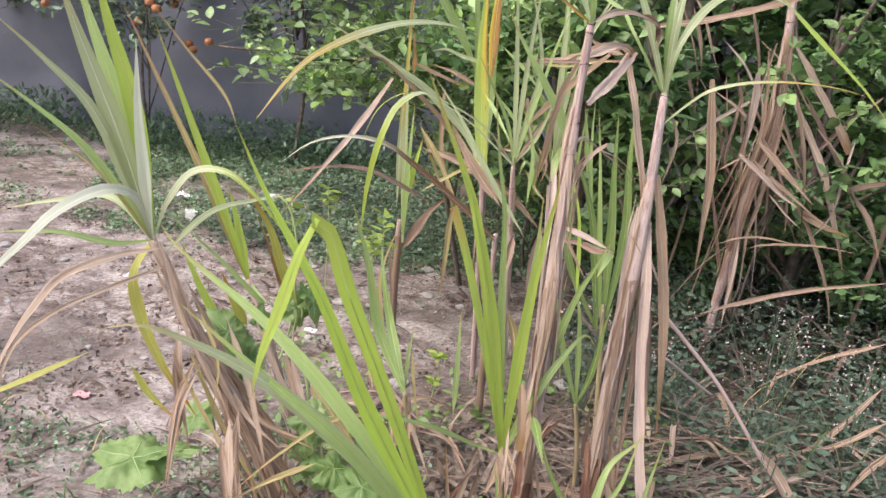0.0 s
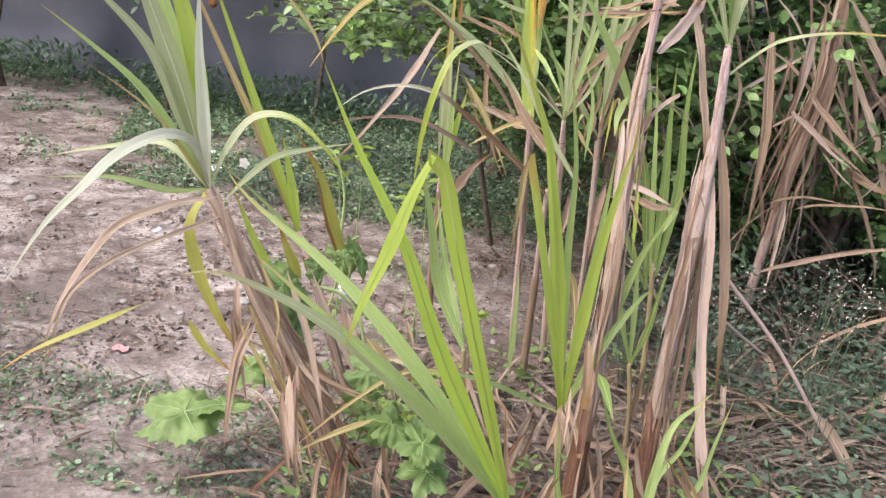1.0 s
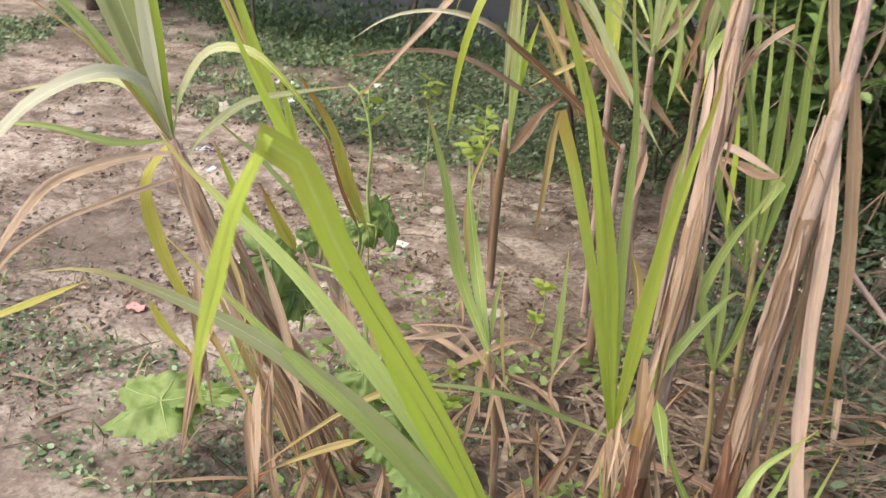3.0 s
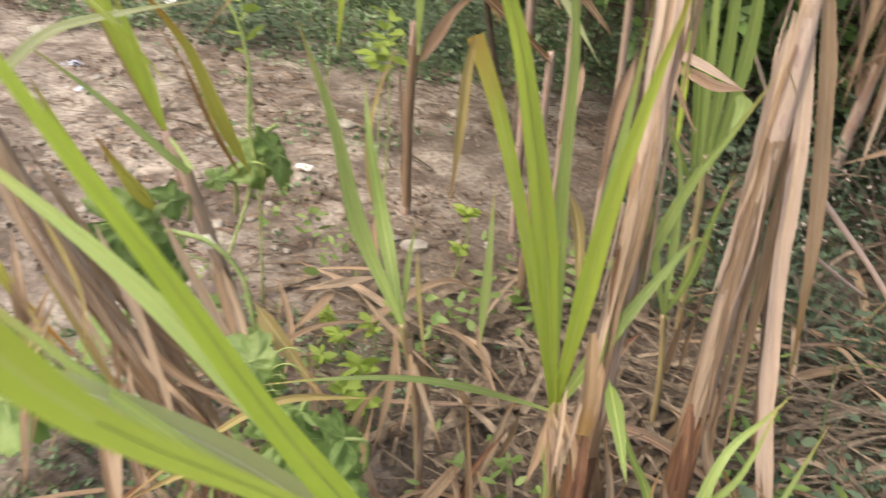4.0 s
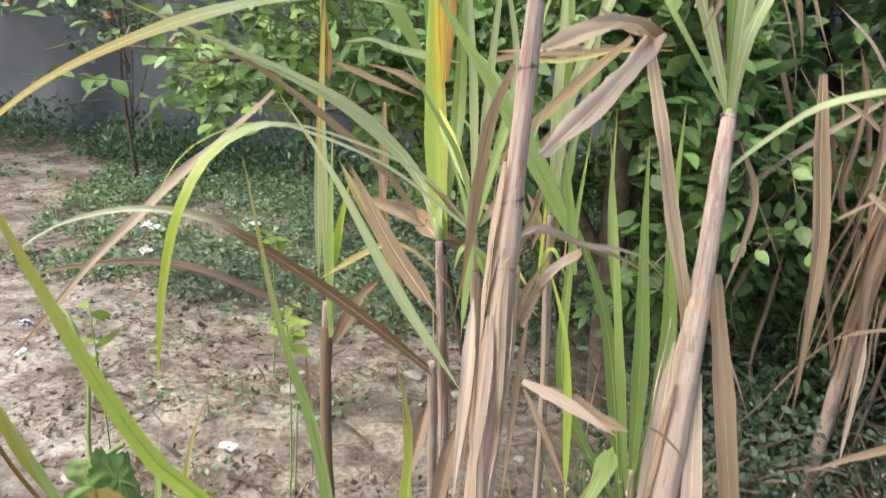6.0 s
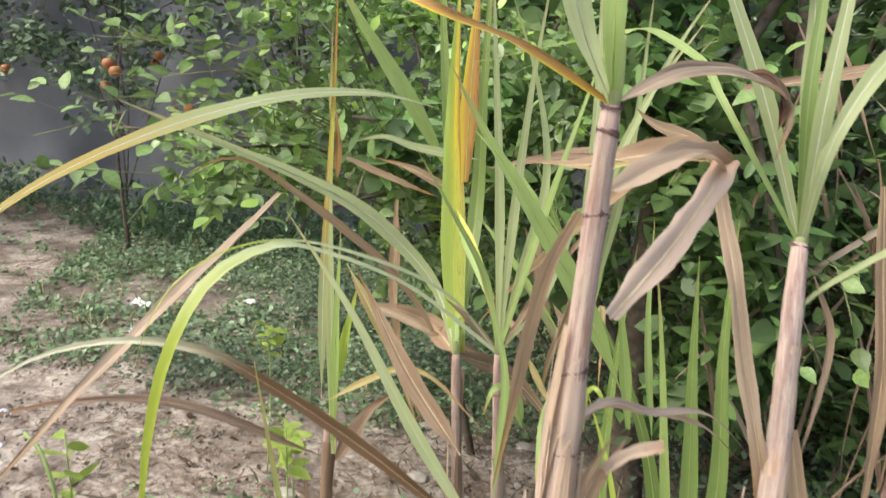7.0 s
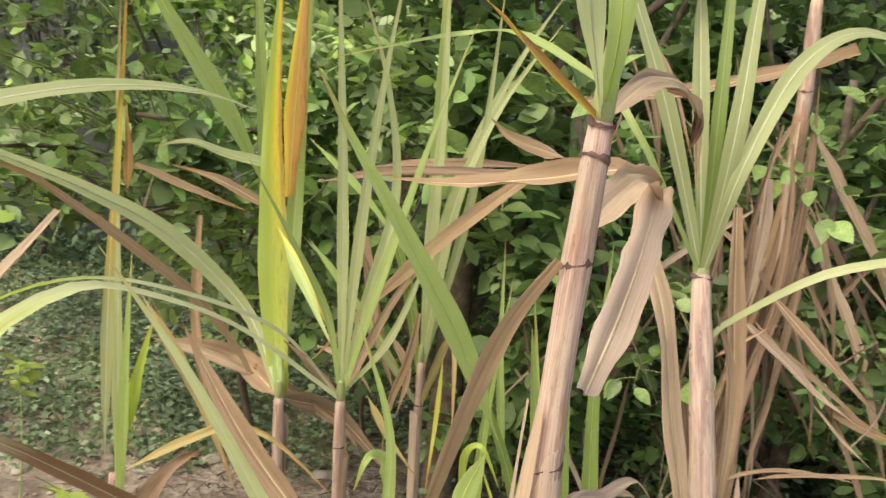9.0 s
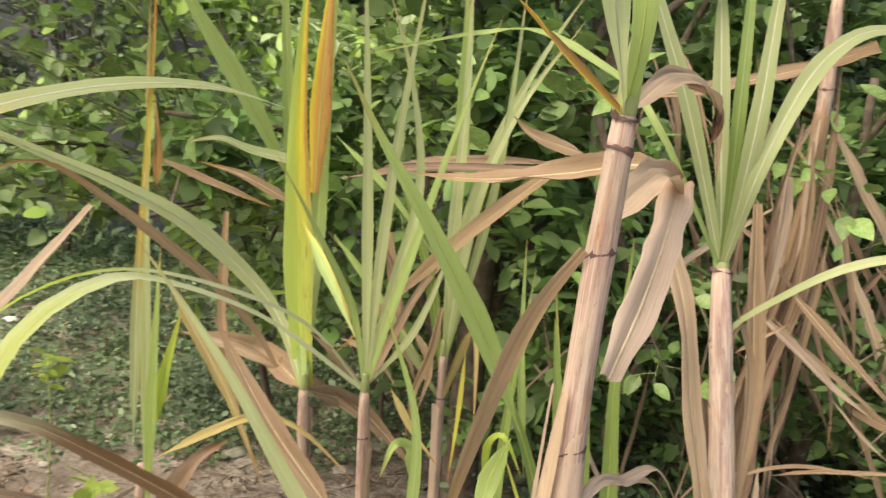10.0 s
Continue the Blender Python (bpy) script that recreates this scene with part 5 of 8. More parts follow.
shoot_m = plant((0.747, 3.294, 0.0), KINDS["shoot_m"])
stalk(shoot_m, "gstem", 0.009, 0.008, (0.747, 3.294, -0.030), (0.720, 3.304, 0.318), (0.704, 3.310, 0.501))
blade(shoot_m, "green2", 0.034, (0.708, 3.308, 0.455), (0.694, 3.323, 0.746), (0.674, 3.330, 0.962), (0.662, 3.336, 1.143))
blade(shoot_m, "green2", 0.034, (0.717, 3.310, 0.456), (0.740, 3.349, 0.743), (0.720, 3.356, 0.981), (0.716, 3.366, 1.203))
blade(shoot_m, "green", 0.02, (0.699, 3.307, 0.455), (0.652, 3.274, 0.783), (0.624, 3.279, 0.990), (0.598, 3.282, 1.146))
blade(shoot_m, "green2", 0.03, (0.694, 3.304, 0.409), (0.621, 3.313, 0.807), (0.541, 3.308, 0.994), (0.483, 3.302, 1.092))
blade(shoot_m, "green2", 0.026, (0.694, 3.304, 0.409), (0.568, 3.253, 0.664), (0.554, 3.263, 0.923), (0.568, 3.277, 1.164))
blade(shoot_m, "green", 0.03, (0.673, 2.841, 0.811), (0.663, 2.752, 0.813), (0.644, 2.703, 0.777))
blade(shoot_m, "green2", 0.0162, (0.587, 3.000, 0.987), (0.572, 3.000, 1.083), (0.555, 3.000, 1.178), loose=False)
blade(shoot_m, "ygreen", 0.014, (0.608, 2.995, 0.600), (0.578, 3.046, 0.865), (0.524, 3.087, 1.003))
blade(shoot_m, "brown", 0.024, (0.692, 2.931, 0.787), (0.645, 2.992, 0.764), (0.586, 3.043, 0.771), (0.518, 3.074, 0.763))

cane_e = plant((0.270, 3.620, 0.0), KINDS["cane_e"])
stalk(cane_e, "stem", 0.0105, 0.0095, (0.270, 3.620, -0.030), (0.250, 3.600, 0.400), (0.230, 3.573, 0.830))
blade(cane_e, "green", 0.036, (0.230, 3.573, 0.830), (0.166, 3.740, 1.094), (0.130, 3.731, 1.399), (0.102, 3.738, 1.679))
blade(cane_e, "green", 0.036, (0.230, 3.573, 0.830), (0.200, 3.815, 1.083), (0.198, 3.812, 1.386), (0.202, 3.808, 1.657))
blade(cane_e, "banded", 0.055, (0.228, 3.600, 0.822), (0.204, 3.632, 0.950), (0.184, 3.664, 1.110), (0.169, 3.680, 1.262), (0.165, 3.680, 1.411), (0.166, 3.680, 1.564))
blade(cane_e, "orange", 0.0399, (0.214, 3.620, 1.173), (0.213, 3.625, 1.271), (0.212, 3.630, 1.368), (0.212, 3.635, 1.453), (0.213, 3.640, 1.582), loose=False)
blade(cane_e, "pale", 0.037, (0.230, 3.573, 0.830), (0.154, 3.660, 0.942), (0.016, 3.620, 1.084), (-0.078, 3.500, 1.169), (-0.141, 3.365, 1.230), (-0.194, 3.260, 1.279), (-0.242, 3.155, 1.326), face=(0.1, -0.86, 0.5), rib=2.2, turn=0.0)
blade(cane_e, "pale", 0.030, (0.214, 3.761, 1.201), (0.101, 3.631, 1.233), (0.056, 3.581, 1.254), (0.013, 3.529, 1.247), rib=1.8)
blade(cane_e, "dry", 0.048, (0.230, 3.573, 0.830), (0.127, 3.719, 0.835), (0.068, 3.692, 0.864), (-0.021, 3.676, 0.870))
blade(cane_e, "dry", 0.040, (0.230, 3.573, 0.830), (0.328, 3.732, 0.730), (0.451, 3.704, 0.624))
blade(cane_e, "green", 0.044, (0.155, 3.724, 1.169), (0.086, 3.675, 1.307), (-0.021, 3.620, 1.479), (-0.076, 3.614, 1.567))
blade(cane_e, "goldtip", 0.046, (0.150, 3.644, 1.311), (0.064, 3.531, 1.339), (-0.043, 3.381, 1.337), (-0.159, 3.184, 1.292), (-0.242, 2.990, 1.223), (-0.267, 2.850, 1.159), (-0.305, 2.748, 1.068), rib=2.2, turn=0.0)
blade(cane_e, "pale_dry", 0.020, (-0.009, 3.636, 0.890), (0.078, 3.651, 0.865), (0.159, 3.664, 0.831), (0.201, 3.712, 0.781))
blade(cane_e, "straw", 0.013, (0.066, 3.685, 0.745), (0.008, 3.682, 0.874), (-0.036, 3.662, 0.983))
blade(cane_e, "dry", 0.014, (0.022, 3.782, 1.091), (0.034, 3.776, 0.937), (0.039, 3.753, 0.807))
blade(cane_e, "tan_end", 0.018, (-0.080, 3.725, 1.184), (0.009, 3.739, 1.150), (0.122, 3.758, 1.112), loose=False)
blade(cane_e, "tan_end", 0.022, (0.155, 3.808, 1.113), (0.048, 3.790, 1.163), (-0.034, 3.776, 1.183), loose=False)
blade(cane_e, "tan_end", 0.0185, (0.172, 3.600, 0.859), (0.140, 3.600, 0.910), (0.073, 3.560, 1.002), (-0.001, 3.480, 1.094), (-0.059, 3.410, 1.161), (-0.120, 3.340, 1.220), (-0.153, 3.300, 1.222), (-0.197, 3.260, 1.191), face=(0.1, -0.86, 0.5), loose=False, turn=0.0)
blade(cane_e, "straw", 0.024, (-0.020, 3.596, 0.982), (0.093, 3.564, 0.821), (0.179, 3.526, 0.658))
blade(cane_e, "brown", 0.018, (0.263, 3.573, 1.211), (0.391, 3.555, 1.246), (0.554, 3.543, 1.264), (0.695, 3.526, 1.289))
blade(cane_e, "straw", 0.012, (0.384, 3.510, 1.241), (0.481, 3.485, 1.245), (0.581, 3.461, 1.272), (0.687, 3.393, 1.285))
blade(cane_e, "green", 0.018, (0.217, 3.559, 1.111), (0.275, 3.480, 1.047), (0.328, 3.416, 0.981))
blade(cane_e, "yellow", 0.012, (0.194, 3.642, 1.116), (0.259, 3.564, 1.051), (0.321, 3.484, 0.975))
blade(cane_e, "tan_end", 0.0187, (0.037, 3.740, 1.099), (0.046, 3.710, 0.920), (0.070, 3.680, 0.819), (0.113, 3.650, 0.704), (0.156, 3.620, 0.638), loose=False)
blade(cane_e, "dry", 0.0238, (0.166, 3.680, 0.839), (0.255, 3.673, 0.790), (0.338, 3.667, 0.740), (0.378, 3.660, 0.701), loose=False)
sheath(cane_e, "sheath_pink", 0.1, 0.6)
tatters(cane_e, 6, 0.1, 0.8, 0.0145, 26)
sheath(cane_e, "sheath_pink", 0.55, 0.95)
collar(cane_e, "pale", 0.03)

cane_f = plant((0.400, 3.420, 0.0), KINDS["cane_f"])
stalk(cane_f, "stem", 0.0095, 0.0085, (0.400, 3.420, -0.030), (0.370, 3.410, 0.500), (0.347, 3.395, 0.911))
blade(cane_f, "pale", 0.0190, (0.347, 3.395, 0.911), (0.324, 3.426, 1.173), (0.305, 3.417, 1.378), (0.280, 3.424, 1.606))
blade(cane_f, "pale", 0.0190, (0.347, 3.395, 0.911), (0.351, 3.431, 1.175), (0.364, 3.428, 1.385), (0.383, 3.442, 1.583))
blade(cane_f, "green", 0.0130, (0.347, 3.395, 0.911), (0.316, 3.399, 1.039), (0.254, 3.353, 1.171), (0.202, 3.306, 1.274))
blade(cane_f, "green", 0.0158, (0.347, 3.395, 0.911), (0.404, 3.423, 1.165), (0.456, 3.444, 1.371), (0.492, 3.457, 1.496))
blade(cane_f, "pale", 0.0189, (0.347, 3.395, 0.911), (0.364, 3.442, 1.031), (0.397, 3.459, 1.218), (0.372, 3.446, 1.377), (0.318, 3.427, 1.528))
blade(cane_f, "paletip", 0.019, (0.347, 3.395, 0.911), (0.210, 3.283, 1.047), (0.117, 3.140, 1.127), (0.081, 3.022, 1.157), (0.035, 2.950, 1.125), (0.007, 2.895, 1.041), (-0.018, 2.880, 0.914), (-0.027, 2.867, 0.768), swell=True)
blade(cane_f, "paletip", 0.0087, (0.347, 3.395, 0.911), (0.259, 3.345, 1.024), (0.137, 3.199, 1.116), (0.069, 3.103, 1.148), (0.022, 3.009, 1.146), (-0.018, 2.950, 1.112), (-0.042, 2.915, 1.050), (-0.052, 2.900, 0.990))
blade(cane_f, "green", 0.021, (0.434, 3.149, 0.893), (0.422, 3.107, 0.962), (0.403, 3.062, 0.986), (0.391, 3.057, 0.946))
blade(cane_f, "green", 0.0360, (0.568, 3.219, 0.950), (0.506, 3.191, 1.079), (0.420, 3.150, 1.224), (0.346, 3.127, 1.336), (0.303, 3.116, 1.411))
blade(cane_f, "dry", 0.0149, (0.347, 3.395, 0.911), (0.307, 3.393, 0.951), (0.265, 3.303, 1.030))
blade(cane_f, "dry", 0.0149, (0.347, 3.395, 0.911), (0.429, 3.595, 1.052), (0.550, 3.625, 1.199))
blade(cane_f, "tan_end", 0.026, (0.611, 3.400, 1.302), (0.544, 3.425, 1.234), (0.468, 3.450, 1.153), (0.373, 3.475, 1.039), (0.284, 3.500, 0.925), loose=False)
blade(cane_f, "straw", 0.0158, (0.046, 3.337, 0.792), (0.139, 3.314, 0.859), (0.207, 3.285, 0.902), (0.267, 3.252, 0.906), (0.360, 3.221, 0.845))
blade(cane_f, "brown", 0.0149, (0.347, 3.583, 1.105), (0.374, 3.583, 1.029), (0.388, 3.563, 0.940))
blade(cane_f, "green", 0.0139, (0.257, 3.490, 1.290), (0.344, 3.484, 1.217), (0.444, 3.470, 1.105))
blade(cane_f, "green", 0.0158, (0.253, 3.609, 1.109), (0.357, 3.604, 0.990), (0.439, 3.587, 0.891))
blade(cane_f, "ygreen", 0.0112, (0.523, 3.164, 0.894), (0.522, 3.151, 0.962), (0.536, 3.137, 0.978), (0.567, 3.129, 0.925))
blade(cane_f, "straw", 0.0139, (0.384, 3.489, 0.883), (0.429, 3.450, 0.826), (0.480, 3.413, 0.781))
blade(cane_f, "pale", 0.0139, (0.353, 3.416, 0.919), (0.412, 3.415, 1.008), (0.469, 3.436, 1.187))
blade(cane_f, "dry", 0.0124, (0.288, 3.562, 0.935), (0.352, 3.487, 0.939), (0.395, 3.406, 0.918))
sheath(cane_f, "sheath_pink", 0.1, 0.75)
tatters(cane_f, 6, 0.1, 0.88, 0.0125, 27)
sheath(cane_f, "pale_dry", 0.5, 0.9)
collar(cane_f, "pale", 0.03)

cane_g = plant((0.500, 3.600, 0.0), KINDS["cane_g"])
stalk(cane_g, "stem", 0.0085, 0.0075, (0.500, 3.600, -0.030), (0.490, 3.600, 0.500), (0.473, 3.591, 0.850), (0.469, 3.594, 0.912))
blade(cane_g, "pale", 0.0245, (0.474, 3.592, 0.871), (0.462, 3.606, 1.153), (0.459, 3.616, 1.344), (0.442, 3.627, 1.614))
blade(cane_g, "pale", 0.0270, (0.471, 3.593, 0.892), (0.492, 3.596, 1.178), (0.547, 3.598, 1.355), (0.638, 3.606, 1.512))
blade(cane_g, "pale", 0.0185, (0.471, 3.593, 0.892), (0.526, 3.622, 1.226), (0.540, 3.644, 1.583))
blade(cane_g, "green2", 0.0229, (0.466, 3.592, 0.892), (0.429, 3.595, 1.052), (0.353, 3.591, 1.240))
blade(cane_g, "straw", 0.0154, (0.475, 3.590, 0.830), (0.513, 3.519, 0.984), (0.526, 3.425, 0.848))
blade(cane_g, "brown", 0.0211, (0.329, 3.673, 1.227), (0.485, 3.660, 1.256), (0.682, 3.653, 1.269))
blade(cane_g, "dry", 0.0264, (0.663, 3.564, 1.297), (0.565, 3.548, 1.324), (0.534, 3.544, 1.348))
blade(cane_g, "green", 0.0325, (0.469, 3.692, 1.095), (0.457, 3.702, 1.338), (0.438, 3.711, 1.587))
blade(cane_g, "green", 0.0154, (0.632, 3.524, 0.728), (0.599, 3.532, 0.949), (0.587, 3.586, 1.151))
blade(cane_g, "pale", 0.0210, (0.467, 3.689, 1.063), (0.508, 3.690, 1.245), (0.583, 3.697, 1.442), (0.654, 3.700, 1.574))
blade(cane_g, "dry", 0.0145, (0.409, 3.629, 0.947), (0.447, 3.588, 0.891), (0.435, 3.564, 0.815))
blade(cane_g, "yellow", 0.0080, (0.491, 3.342, 1.016), (0.491, 3.335, 0.914), (0.487, 3.327, 0.800))
blade(cane_g, "green2", 0.0191, (0.497, 3.740, 1.087), (0.480, 3.683, 0.903), (0.470, 3.632, 0.811))
blade(cane_g, "dry", 0.0237, (0.349, 3.670, 1.108), (0.371, 3.660, 1.001), (0.404, 3.650, 0.889), (0.430, 3.640, 0.827), loose=False)
blade(cane_g, "pale", 0.0170, (0.477, 3.590, 0.824), (0.397, 3.600, 0.928), (0.310, 3.610, 1.044), (0.241, 3.620, 1.110), rib=1.4, loose=False)
blade(cane_g, "tan_end", 0.0153, (0.456, 3.550, 1.013), (0.445, 3.533, 0.936), (0.422, 3.517, 0.858), (0.417, 3.500, 0.782), loose=False)
sheath(cane_g, "sheath_pink", 0.1, 0.9)
collar(cane_g, "pale", 0.03)

cane_h = plant((-0.070, 3.680, 0.0), KINDS["cane_h"])
stalk(cane_h, "stem", 0.012, 0.010, (-0.070, 3.680, -0.030), (-0.080, 3.670, 0.300), (-0.080, 3.670, 0.600))
blade(cane_h, "pale", 0.024, (-0.057, 3.643, 0.518), (-0.078, 3.656, 0.905), (-0.091, 3.666, 1.211))
blade(cane_h, "green", 0.024, (-0.059, 3.644, 0.540), (-0.057, 3.638, 0.804), (-0.050, 3.633, 1.056))
blade(cane_h, "yellow", 0.022, (-0.060, 3.660, 0.513), (-0.095, 3.674, 1.005), (-0.096, 3.691, 1.408), (-0.092, 3.681, 1.561))
blade(cane_h, "ygreen", 0.03, (-0.064, 3.657, 0.664), (-0.041, 3.651, 0.792), (-0.010, 3.647, 0.932))
blade(cane_h, "brown", 0.04, (-0.056, 3.661, 0.492), (0.040, 3.597, 0.651), (0.112, 3.526, 0.742))
sheath(cane_h, "dry", 0.1, 0.9)
blade(cane_h, "goldtip", 0.024, (-0.092, 3.651, 0.647), (-0.100, 3.666, 0.953), (-0.092, 3.666, 1.268))
blade(cane_h, "rust", 0.018, (-0.067, 3.647, 1.145), (-0.069, 3.651, 1.223), (-0.078, 3.653, 1.304))
blade(cane_h, "straw", 0.007, (-0.102, 3.681, 1.266), (-0.103, 3.687, 1.390), (-0.105, 3.691, 1.493))
blade(cane_h, "brown", 0.012, (-0.086, 3.551, 0.538), (-0.065, 3.547, 0.342), (-0.059, 3.540, 0.162))

cane_k = plant((0.340, 3.250, 0.0), KINDS["cane_k"])
stalk(cane_k, "stem", 0.010, 0.008, (0.340, 3.250, -0.030), (0.335, 3.220, 0.350), (0.333, 3.172, 0.729))
blade(cane_k, "browntip", 0.024, (0.335, 3.171, 0.707), (0.199, 3.109, 0.836), (0.080, 3.049, 0.937), (-0.001, 2.994, 1.002), (-0.103, 2.934, 1.022), (-0.191, 2.874, 1.000), (-0.251, 2.817, 0.951))
blade(cane_k, "pale_dry", 0.023, (-0.090, 3.420, 1.150), (-0.095, 3.240, 1.090), (-0.095, 3.080, 1.050), (-0.115, 2.980, 1.000), (-0.150, 2.900, 0.940), (-0.200, 2.860, 0.868), (-0.280, 2.840, 0.772), loose=False)
blade(cane_k, "brown", 0.015, (0.140, 3.098, 0.816), (-0.049, 2.982, 0.921), (-0.171, 2.918, 0.927), (-0.289, 2.852, 0.902))
blade(cane_k, "dry", 0.034, (0.339, 3.176, 0.816), (0.235, 3.207, 0.930), (0.144, 3.241, 1.059))
blade(cane_k, "pale", 0.0195, (0.438, 2.973, 0.778), (0.321, 2.978, 0.936), (0.216, 2.985, 1.100), (0.122, 2.991, 1.218))
blade(cane_k, "green", 0.014, (0.428, 2.976, 0.870), (0.425, 3.002, 1.041), (0.380, 3.017, 1.161))
sheath(cane_k, "dry", 0.1, 0.6)

cane_r = plant((1.165, 4.030, 0.0), KINDS["cane_r"])
stalk(cane_r, "stem", 0.019, 0.015, (1.165, 4.030, -0.030), (1.209, 4.064, 0.486), (1.237, 4.078, 0.795), (1.277, 4.092, 1.136), (1.278, 4.106, 1.414), (1.266, 4.120, 1.660))
wrap(cane_r, "brown", 0.55, 1.05, 0.0235, 0.021)
wrap(cane_r, "dry", 0.9, 1.4, 0.022, 0.018, 0.5)
tatters(cane_r, 10, 0.3, 1.4, 0.026, 23)
blade(cane_r, "dry", 0.0331, (0.955, 3.550, 1.250), (0.974, 3.537, 1.105), (0.999, 3.525, 0.937), (1.003, 3.512, 0.763), (1.004, 3.500, 0.583), loose=False)
blade(cane_r, "dry", 0.0196, (1.270, 4.100, 1.413), (1.270, 4.075, 1.223), (1.248, 4.050, 1.027), (1.173, 4.025, 0.751), (1.111, 4.000, 0.467))
blade(cane_r, "brown", 0.0266, (1.276, 4.050, 1.497), (1.289, 4.030, 1.208), (1.277, 4.010, 1.015), (1.226, 3.990, 0.812), (1.190, 3.970, 0.605), (1.173, 3.950, 0.444))
blade(cane_r, "brown", 0.0295, (1.267, 4.050, 1.063), (1.254, 4.037, 0.851), (1.226, 4.025, 0.666), (1.232, 4.012, 0.505), (1.242, 4.000, 0.292))
blade(cane_r, "dry", 0.0239, (1.303, 4.000, 1.148), (1.286, 3.975, 0.999), (1.263, 3.950, 0.802), (1.235, 3.925, 0.624), (1.243, 3.900, 0.493))
blade(cane_r, "brown", 0.0151, (1.121, 4.100, 1.238), (1.235, 4.100, 1.086), (1.328, 4.100, 0.974), (1.424, 4.100, 0.860), (1.533, 4.100, 0.778), (1.657, 4.100, 0.702), (1.847, 4.100, 0.568))
blade(cane_r, "dry", 0.0172, (1.263, 4.050, 0.895), (1.344, 4.033, 0.823), (1.444, 4.017, 0.755), (1.539, 4.000, 0.704))
blade(cane_r, "tan_end", 0.0370, (1.398, 4.050, 0.787), (1.469, 4.017, 0.736), (1.541, 3.983, 0.708), (1.607, 3.950, 0.696))
blade(cane_r, "pale_dry", 0.036, (1.355, 4.170, 1.169), (1.437, 4.146, 1.036), (1.495, 4.122, 0.934), (1.541, 4.098, 0.830), (1.597, 4.074, 0.681), (1.658, 4.050, 0.508), loose=False)
blade(cane_r, "pale_dry", 0.034, (1.316, 4.120, 1.375), (1.405, 4.115, 1.256), (1.477, 4.110, 1.156), (1.531, 4.105, 1.086), (1.592, 4.100, 0.990), taper=False, loose=False)
blade(cane_r, "brown", 0.0189, (1.131, 4.200, 1.265), (1.179, 4.200, 1.090), (1.217, 4.200, 0.862))
blade(cane_r, "pale_dry", 0.0078, (1.229, 3.700, 0.872), (1.303, 3.700, 0.803), (1.388, 3.700, 0.738))
blade(cane_r, "dry", 0.0101, (1.065, 3.800, 0.911), (1.115, 3.800, 0.949), (1.168, 3.800, 0.987))
blade(cane_r, "dry", 0.0184, (0.918, 4.150, 1.484), (0.969, 4.150, 1.339), (0.992, 4.150, 1.232))
blade(cane_r, "brown", 0.0151, (1.136, 4.200, 1.526), (1.198, 4.200, 1.338), (1.244, 4.200, 1.120))
blade(cane_r, "dry", 0.0289, (0.722, 3.750, 1.387), (0.894, 3.783, 1.423), (1.082, 3.817, 1.479), (1.247, 3.850, 1.542), taper=False)
blade(cane_r, "brown", 0.0273, (1.575, 4.000, 0.859), (1.642, 4.000, 0.881), (1.756, 4.000, 0.918))
blade(cane_r, "brown", 0.0247, (1.621, 4.000, 0.839), (1.678, 3.950, 0.747), (1.722, 3.900, 0.632))
blade(cane_r, "dry", 0.0107, (1.235, 3.900, 0.603), (1.280, 3.867, 0.634), (1.462, 3.833, 0.667), (1.613, 3.800, 0.667))
blade(cane_r, "brown", 0.0212, (1.415, 4.250, 1.193), (1.503, 4.233, 1.060), (1.592, 4.217, 0.926), (1.691, 4.200, 0.758))
blade(cane_r, "brown", 0.0207, (1.177, 4.000, 1.201), (1.173, 3.983, 1.089), (1.172, 3.967, 0.951), (1.178, 3.950, 0.824))
blade(cane_r, "dry", 0.0144, (1.281, 4.050, 1.179), (1.273, 4.033, 1.049), (1.250, 4.017, 0.917), (1.226, 4.000, 0.810))
blade(cane_r, "dry", 0.0172, (1.207, 4.000, 0.951), (1.267, 3.967, 0.895), (1.354, 3.933, 0.837), (1.478, 3.900, 0.752))
blade(cane_r, "pale_dry", 0.0137, (1.299, 4.100, 0.973), (1.360, 4.083, 0.908), (1.444, 4.067, 0.831), (1.555, 4.050, 0.786))
blade(cane_r, "brown", 0.0146, (1.277, 4.000, 1.006), (1.328, 3.983, 0.883), (1.368, 3.967, 0.785), (1.382, 3.950, 0.655))
blade(cane_r, "dry", 0.0096, (1.107, 3.800, 0.632), (1.174, 3.800, 0.664), (1.255, 3.800, 0.681), (1.352, 3.800, 0.676), (1.440, 3.800, 0.663))
blade(cane_r, "sheath_pink", 0.0207, (1.208, 3.900, 0.631), (1.195, 3.850, 0.470), (1.183, 3.800, 0.307))
blade(cane_r, "brown", 0.0232, (1.221, 3.950, 0.916), (1.197, 3.933, 0.749), (1.202, 3.917, 0.582), (1.188, 3.900, 0.407))
blade(cane_r, "dry", 0.0139, (1.254, 3.950, 1.100), (1.338, 3.950, 0.991), (1.424, 3.950, 0.880))
blade(cane_r, "sheath_pink", 0.0308, (1.168, 3.950, 1.266), (1.176, 3.950, 1.172), (1.176, 3.950, 1.074), (1.171, 3.950, 0.974), loose=False)
blade(cane_r, "dry", 0.0135, (1.180, 3.900, 1.347), (1.200, 3.900, 1.231), (1.208, 3.900, 1.100), (1.205, 3.900, 0.973), (1.177, 3.900, 0.870), loose=False)
blade(cane_r, "dry", 0.0292, (1.211, 3.900, 1.018), (1.270, 3.867, 0.962), (1.333, 3.833, 0.902), (1.418, 3.800, 0.827), loose=False)
